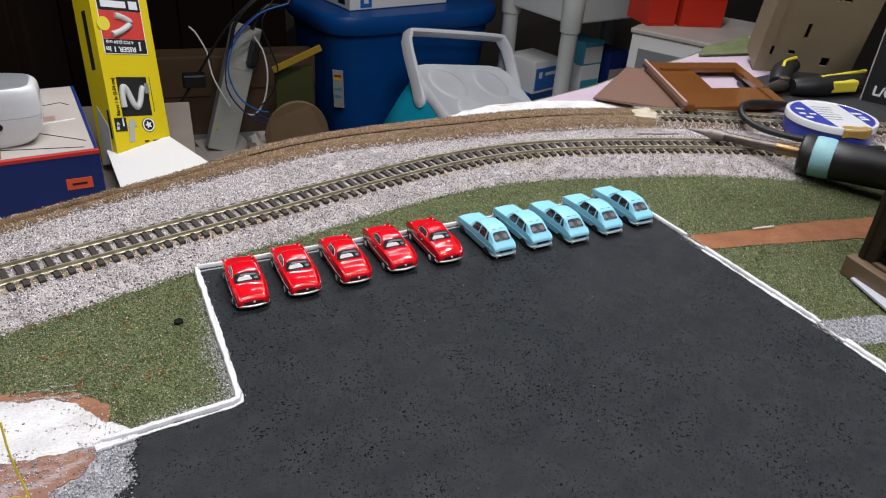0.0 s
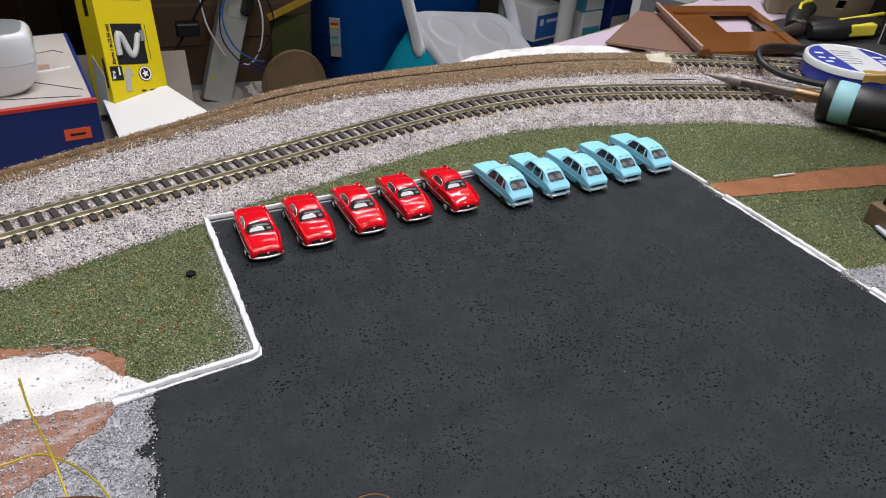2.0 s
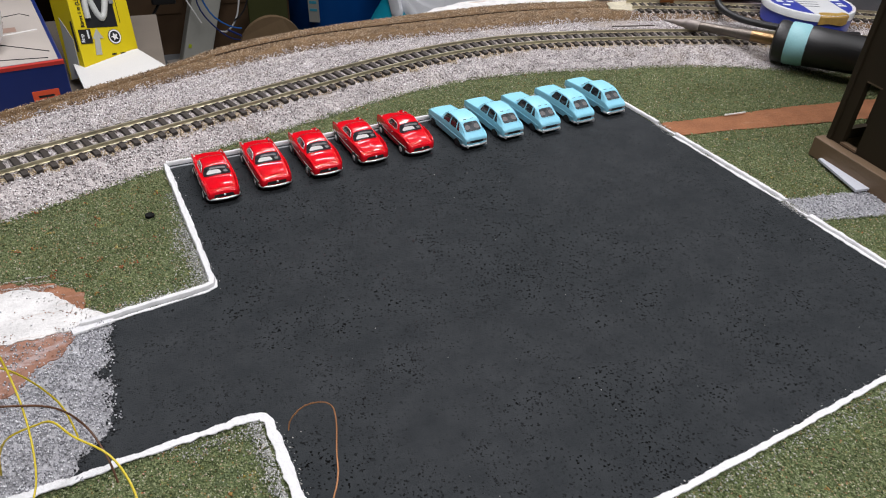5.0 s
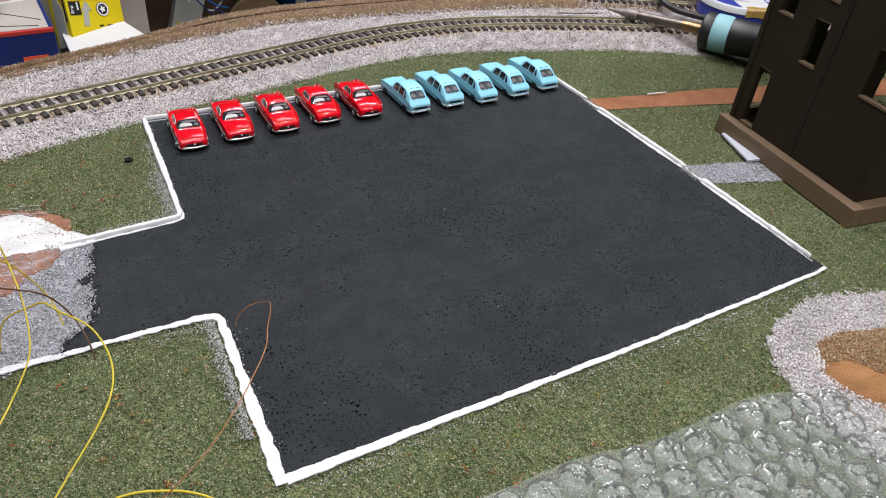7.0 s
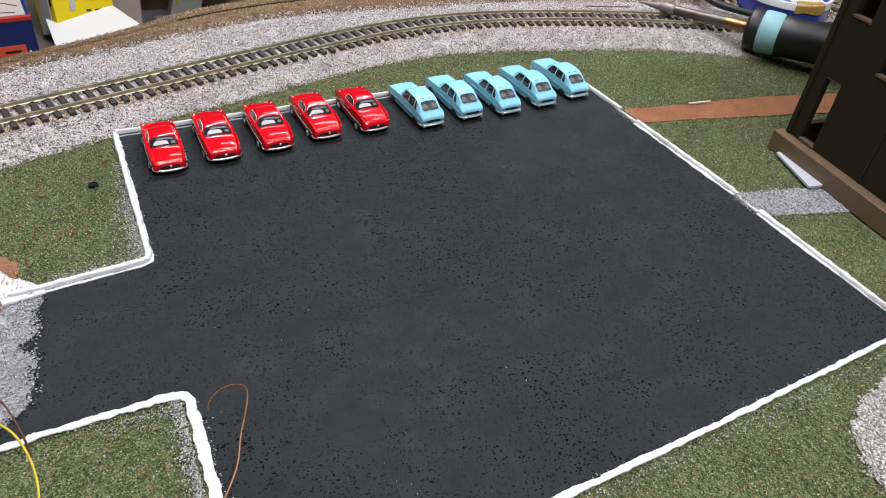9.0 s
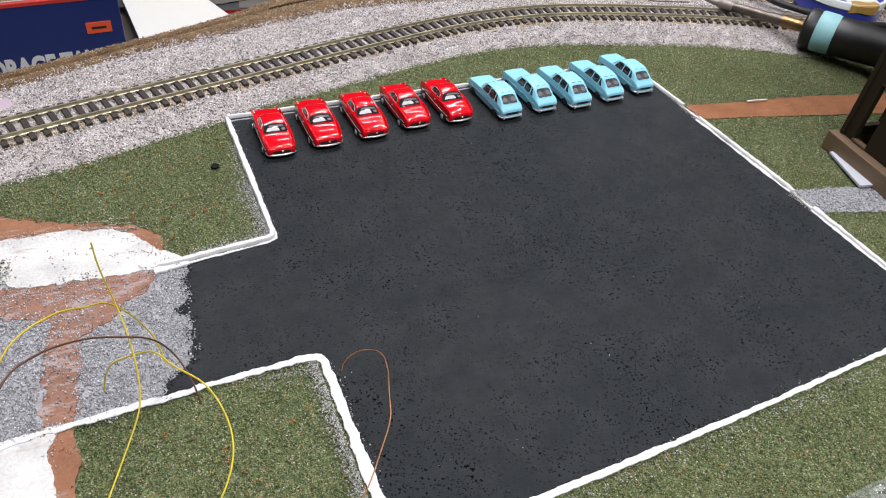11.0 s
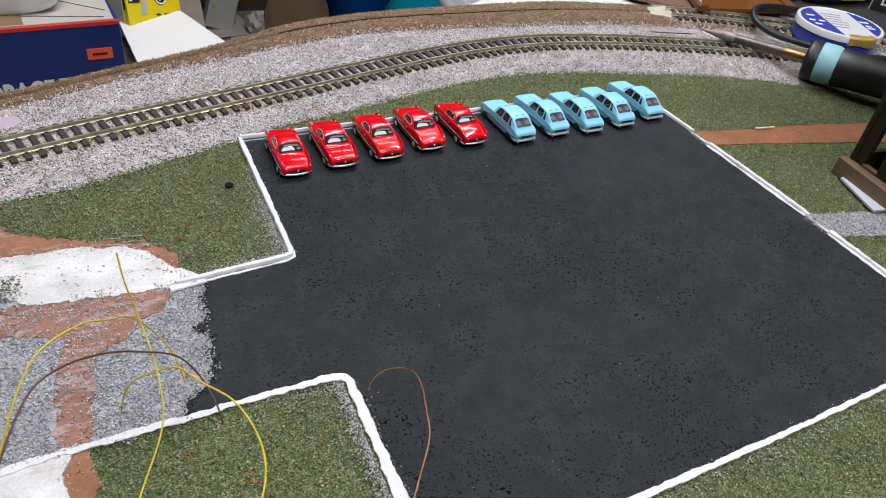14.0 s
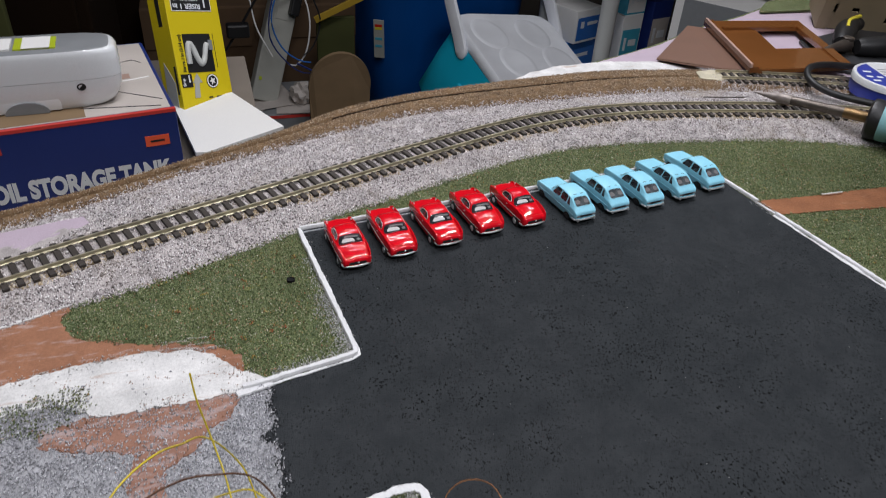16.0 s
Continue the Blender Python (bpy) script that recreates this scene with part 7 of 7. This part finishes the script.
power_strip()
th = thing("worn_carton", "pale worn flat carton under a power strip", "carton")
part("body", solid(((-0.03, 1.60, FLOOR_Z), (0.30, 1.90, -0.642)), bevel=0.004), M_GREY, th)
for x0, y0, x1, y1, a in ((-0.02, 1.61, 0.09, 1.72, 8), (0.12, 1.60, 0.26, 1.70, -6), (0.06, 1.62, 0.20, 1.78, 14)):
    part("loose_sheet", solid(((0, 0, 0), (x1 - x0, y1 - y0, 0.0015)), m=pose(x0, y0, -0.6405 + 0.002 * (a + 6) / 10, 0, 0, a)), M_PRINT, th, "pale loose sheet")
part("edge_strip", solid(((0.02, 1.5985, -0.655), (0.29, 1.5998, -0.646))), M_CARDRED, th, "red printed edge")
bm = bmesh.new()
bmesh.ops.create_icosphere(bm, subdivisions=3, radius=0.032)
for v in bm.verts:
    v.co *= 1 + 0.5 * noise.noise(v.co * 60) + 0.25 * noise.noise(v.co * 150)
bmesh.ops.translate(bm, verts=bm.verts, vec=(0.205, 1.665, -0.606))
tagged(mesh_ob("crumpled_paper", bm, M_PRINT, 20), "crumpled grey paper ball by a power strip", "paper")


def cable(label, pts, r, mat):
    return tagged(mesh_ob("cable", tube(pts, r, 8, 0.02), mat, 60), label, "cable")


cable("black cable hanging behind the boxes", [(-0.10, 1.70, -0.53), (-0.02, 1.69, -0.50), (0.04, 1.68, -0.42), (0.13, 1.66, -0.28), (0.23, 1.66, -0.18)], 0.0035, M_BLACK)
cable("white cable hanging over a panel", [(0.040, 1.68, -0.275), (0.054, 1.68, -0.29), (0.078, 1.68, -0.34), (0.082, 1.68, -0.371), (0.092, 1.67, -0.42), (0.13, 1.66, -0.50)], 0.0024, M_PAPER)
cable("white cable looping beside the power strip", [(0.205, 1.66, -0.30), (0.228, 1.66, -0.344), (0.234, 1.65, -0.408), (0.220, 1.65, -0.48), (0.191, 1.65, -0.517), (0.16, 1.65, -0.512)], 0.0024, M_PAPER)
cable("blue network cable on the power strip", [(0.24, 1.66, -0.22), (0.15, 1.65, -0.30), (0.12, 1.64, -0.42), (0.16, 1.64, -0.50), (0.22, 1.64, -0.54), (0.30, 1.66, -0.52)], 0.0020, M_NAVY)
cable("blue network cable looping over the power strip", [(0.30, 1.65, -0.21), (0.22, 1.64, -0.235), (0.155, 1.635, -0.30), (0.128, 1.63, -0.38), (0.150, 1.63, -0.455), (0.195, 1.63, -0.495), (0.240, 1.64, -0.510)], 0.0022, M_BRIGHTBLUE)
cable("black cable looping beside the power strip", [(0.26, 1.65, -0.20), (0.225, 1.64, -0.26), (0.245, 1.64, -0.33), (0.262, 1.64, -0.39), (0.240, 1.64, -0.46), (0.205, 1.64, -0.49)], 0.0022, M_BLACK)
cable("blue cable crossing in front of the green crate", [(0.19, 1.63, -0.505), (0.25, 1.63, -0.535), (0.31, 1.63, -0.53), (0.36, 1.63, -0.505)], 0.0030, M_NAVY)
cable("dark cable bundle above the power strip", [(0.14, 1.66, -0.33), (0.16, 1.66, -0.26), (0.22, 1.66, -0.20), (0.30, 1.68, -0.17)], 0.005, M_BLACK)
cable("dark cable bundle above the power strip", [(0.20, 1.66, -0.28), (0.24, 1.66, -0.22), (0.30, 1.68, -0.22), (0.34, 1.70, -0.15)], 0.006, M_BLACK)
tagged(mesh_ob("power_adapter", solid(((0.008, 1.665, -0.440), (0.070, 1.70, -0.402)), bevel=0.006), M_BLACK), "black plug-in power adapter", "adapter")


def wood_panels():
    th = thing("cardboard_box", "plain brown cardboard box in the dark corner", "box")
    part("body", solid(((-0.22, 1.84, FLOOR_Z), (0.40, 1.93, -0.401)), bevel=0.004), M_CARDBOARD, th)
    part("flap", solid(((-0.22, 1.835, -0.52), (0.085, 1.8398, -0.405)), bevel=0.001), M_CARDBOARD, th, "folded cardboard flap")
    part("flap", solid(((0.095, 1.835, -0.50), (0.40, 1.8398, -0.405)), bevel=0.001), M_CARDBOARD, th, "folded cardboard flap")
    th = thing("wood_panel", "brown wooden panel behind the boxes, blackened for shade", "panel")
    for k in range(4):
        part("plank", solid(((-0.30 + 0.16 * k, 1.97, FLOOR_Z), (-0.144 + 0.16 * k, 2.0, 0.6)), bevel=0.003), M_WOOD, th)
    # cabinet is added for the dark corner, its shade put into M_WOOD
    th = thing("dark_cabinet", "near-black cabinet block standing for the unlit corner", "cabinet")
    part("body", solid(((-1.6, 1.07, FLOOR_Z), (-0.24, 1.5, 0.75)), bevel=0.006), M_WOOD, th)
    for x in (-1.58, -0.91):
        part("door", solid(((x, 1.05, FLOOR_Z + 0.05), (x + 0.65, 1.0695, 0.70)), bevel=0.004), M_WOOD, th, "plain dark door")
    tagged(mesh_ob("olive_board", solid(((-0.62, 0.93, FLOOR_Z), (-0.345, 0.95, 0.3)), bevel=0.002), M_OLIVE), "olive painted board leaning on a cabinet", "board")
    tagged(mesh_ob("green_crate", solid(((0.26, 1.70, -0.62), (0.37, 1.715, -0.40)), bevel=0.002), M_OLIVE), "dark olive green crate side", "crate")
    tagged(mesh_ob("yellow_stick", solid(((0.0, -0.004, 0), (0.15, 0.004, 0.018)), bevel=0.001, m=pose(0.255, 1.67, -0.405, 0, -24, 0)), M_STICK), "yellow wooden stick wedged behind a tub", "stick")


wood_panels()
bm = bmesh.new()
plate(bm, [(0.285 + 0.085 * math.cos(a), 1.48 - 0.02 * math.sin(a), -0.52 + 0.10 * math.sin(a) - (0.15 if math.sin(a) < -0.2 else 0)) for a in np.linspace(0, 2 * math.pi, 36, endpoint=False)], 0.012)
tagged(mesh_ob("wooden_paddle", bm, M_TANBOARD), "rounded tan fibreboard end piece", "board")


def storage_tub():
    th = thing("storage_tub", "large blue plastic storage tub with rolled rim", "storage tub", m=pose(0.690, 2.005, FLOOR_Z, 0, 0, 15))
    bm = bmesh.new()
    rings = []
    for z, k in ((0.0, 0.80), (0.02, 0.84), (0.25, 0.91), (0.45, 0.965), (0.455, 0.97)):
        rings.append([(x, y, z) for x, y in superloop(0.31 * k, 0.21 * k, 56, 5)])
    loft(bm, rings)
    part("tub_body", bm, M_TUB, th, "", 50)
    bm = bmesh.new()
    rings = [[(x, y, z) for x, y in superloop(0.31 * k, 0.21 * k, 56, 5)] for z, k in ((0.456, 0.98), (0.453, 1.02), (0.470, 1.045), (0.500, 1.05), (0.508, 1.03), (0.509, 0.96))]
    loft(bm, rings)
    part("lid", bm, M_TUB, th, "blue lid with rolled rim", 50)
    spot = pose(-0.2775, -0.1600, 0.225, 9, 0, -38)
    st = part("sticker", solid(((-0.016, -0.0015, 0.0), (0.016, 0.0015, 0.125)), bevel=0.0005, m=spot), M_STRIP, th, "narrow printed sticker")
    for z0, mt in ((0.103, M_REDBIN), (0.094, M_TEXTYELLOW), (0.060, M_CYAN), (0.036, M_CYAN)):
        part("print_bar", solid(((-0.012, -0.0024, z0), (0.010, -0.0014, z0 + 0.008)), m=spot), mt, st, "printed patch")
    return th


storage_tub()
th = thing("carton", "white and grey carton on a blue tub", "carton", m=pose(0.505, 1.815, FLOOR_Z + 0.511, 0, 0, 17))
part("body", solid(((0, 0, 0), (0.36, 0.24, 0.12)), bevel=0.002), M_PAPER, th)
part("print_panel", solid(((0.036, -0.0012, 0.006), (0.076, 0.0001, 0.06))), M_BRIGHTBLUE, th, "blue print panel")
part("lettering_bar", solid(((0.048, -0.0020, 0.018), (0.064, -0.0011, 0.048))), M_TEXTWHITE, th, "white print")
part("side_print", solid(((-0.0012, 0.03, 0.012), (0.0001, 0.07, 0.05))), M_BLACK, th, "dark print on the side")


def cooler():
    th = thing("cooler", "teal cooler with white lid and raised white handle", "cooler", m=pose(0.7429, 1.5345, -1.0534, 25.8, 9.1, 21.5))
    mid = 0.165

    def ring(hw, hl, z, e=9):
        return [(x, mid + y, z) for x, y in superloop(hw, hl, 56, e)]

    part("cooler_body", loft(bmesh.new(), [ring(0.232, 0.178, 0.330), ring(0.236, 0.185, 0.338), ring(0.218, 0.195, 0.450), ring(0.198, 0.200, 0.534)]), M_COOLTEAL, th, "teal body", 50)
    for s in (-1, 1):
        part("side_rib", solid(((s * 0.222 - 0.006, 0.02, 0.36), (s * 0.222 + 0.006, 0.20, 0.46)), bevel=0.004), M_COOLTEAL, th, "moulded teal rib")
    lid = part("lid", loft(bmesh.new(), [ring(0.196, 0.205, 0.530), ring(0.200, 0.209, 0.534), ring(0.200, 0.209, 0.556), ring(0.196, 0.205, 0.562), ring(0.186, 0.196, 0.562), ring(0.180, 0.190, 0.558)]), M_COOLWHITE, th, "white lid with shallow cup dimples", 50)
    for x, y in ((-0.10, 0.29), (0.08, 0.29), (-0.07, 0.17), (0.11, 0.17), (0.0, 0.05)):
        part("cup_dimple", lathe([(0.064, 0.0), (0.058, 0.0035), (0.046, 0.0010), (0.0001, 0.0006)], 28, pose(x, y, 0.558)), M_COOLWHITE, lid, "round cup rest", 50)
    bm = bmesh.new()
    path = [(-0.207, 0.262, 0.520), (-0.208, 0.300, 0.545), (-0.209, 0.400, 0.600), (-0.196, 0.428, 0.618), (-0.165, 0.434, 0.622), (0.150, 0.434, 0.622), (0.190, 0.425, 0.616), (0.207, 0.390, 0.596), (0.208, 0.300, 0.545), (0.207, 0.262, 0.520)]
    line = spline(path, 0.016)
    rings = []
    for i, q in enumerate(line):
        d = (line[min(i + 1, len(line) - 1)] - line[max(i - 1, 0)]).normalized()
        w = Vector((0, -0.5, 0.866))
        n = d.cross(w).normalized()
        rings.append([q + 0.020 * a * w + 0.007 * b * n for a, b in superloop(1, 1, 14, 5)])
    loft(bm, rings)
    part("handle", bm, M_COOLWHITE, th, "raised flat white carrying handle", 60)
    for s in (-1, 1):
        part("pivot_cap", lathe([(0.020, -0.006), (0.022, 0.002), (0.016, 0.006), (0.0001, 0.007)], 24, pose(s * 0.207, 0.262, 0.520, 0, 90 * s, 0)), M_COOLWHITE, th, "white pivot cap", 40)


cooler()


def shelf_unit():
    th = thing("shelf_unit", "grey moulded plastic shelf unit", "shelf", m=pose(1.090, 1.515, FLOOR_Z, 0, 0, 16))
    for z in (0.12, 0.545):
        part("shelf_board", solid(((0.0, 0.0, z), (0.50, 0.30, z + 0.03)), ((0.03, -0.006, z - 0.01), (0.49, 0.012, z + 0.10)), ((-0.006, 0.03, z - 0.01), (0.012, 0.30, z + 0.10)), bevel=0.006), M_SHELF, th, "deep-edged shelf board")
    for x, y in ((0.0, 0.0), (0.47, 0.0), (0.0, 0.27), (0.47, 0.27)):
        part("leg", lathe([(0.025, 0.0), (0.025, 0.505), (0.026, 0.508)], 24, pose(x + 0.012, y + 0.012, 0)), M_SHELF, th, "round grey leg", 40)
        part("leg_socket", lathe([(0.029, 0.510), (0.031, 0.514), (0.033, 0.66), (0.030, 0.665)], 24, pose(x + 0.012, y + 0.012, 0)), M_SHELF, th, "grey leg socket", 40)


shelf_unit()


def carton(x, y, z, w, d, h, turn, body, print_mat, label):
    th = thing("carton", label, "carton", m=pose(x, y, z, 0, 0, turn))
    part("body", solid(((0, 0, 0), (w, d, h)), bevel=0.0015), body, th)
    part("print_panel", solid(((w * 0.06, -0.0012, h * 0.08), (w * 0.95, -0.0002, h * 0.78)), bevel=0.0003), print_mat, th, "coloured print panel")
    part("print_bar", solid(((w * 0.42, -0.0020, h * 0.52), (w * 0.80, -0.0011, h * 0.62))), M_TEXTWHITE, th, "white print")
    part("print_bar", solid(((w * 0.18, -0.0020, h * 0.46), (w * 0.30, -0.0011, h * 0.66))), M_TEXTWHITE, th, "white print")
    return th


carton(1.083, 1.688, -0.511, 0.127, 0.13, 0.105, 22, M_PAPER, M_BRIGHTBLUE, "white carton with blue print on a shelf")
carton(1.040, 1.692, -0.629, 0.176, 0.13, 0.117, 22, M_BRIGHTBLUE, M_BRIGHTBLUE, "bright blue carton on a shelf")
carton(1.240, 1.665, -0.416, 0.085, 0.11, 0.076, 14, M_CYAN, M_PAPER, "cyan and white carton on a shelf")
carton(1.236, 1.660, -0.629, 0.085, 0.11, 0.2125, 14, M_PAPER, M_CYAN, "tall white carton with pale print on a shelf")
carton(1.345, 1.670, -0.629, 0.085, 0.11, 0.25, 14, M_NAVY, M_PRINT, "dark carton with grey print on a shelf")


def grey_case():
    th = thing("tool_case", "grey and white storage case behind the layout", "case", m=pose(1.155, 1.300, -0.385, 0, 0, -54))
    part("body", solid(((0, 0, 0), (0.30, 0.36, 0.172)), bevel=0.004), M_PAPER, th)
    part("front_panel", solid(((0.025, -0.003, 0.01), (0.285, -0.0002, 0.135)), bevel=0.001), M_GREY, th, "darker grey front panel")
    part("lid", solid(((-0.004, -0.006, 0.1725), (0.304, 0.364, 0.185)), bevel=0.003), M_PRINT, th, "pale lid")
    tagged(mesh_ob("side_table", solid(((-0.002, -0.002, FLOOR_Z), (0.60, 0.40, -0.386)), bevel=0.004, m=pose(1.155, 1.300, 0, 0, 0, -54)), M_BENCH), "low bench under a storage case", "bench")
    for x, y, w, h, a in ((1.205, 1.312, 0.082, 0.14, -5), (1.300, 1.300, 0.125, 0.115, -10)):
        b = thing("red_bin", "red plastic parts bin on a storage case", "bin", "red parts bins", m=pose(x, y, -0.1995, 0, 0, a))
        part("bin_body", solid(((0, 0, 0), (w, 0.12, 0.006)), ((0, 0, 0.0062), (w, 0.005, h * 0.7)), ((0, 0.115, 0.0062), (w, 0.12, h)), ((0, 0.0052, 0.0062), (0.005, 0.1148, h)), ((w - 0.005, 0.0052, 0.0062), (w, 0.1148, h)), bevel=0.001), M_REDBIN, b)
        part("front_lip", solid(((-0.002, -0.008, h * 0.7), (w + 0.002, 0.004, h * 0.78)), bevel=0.001), M_REDBIN, b, "rolled front lip")


grey_case()
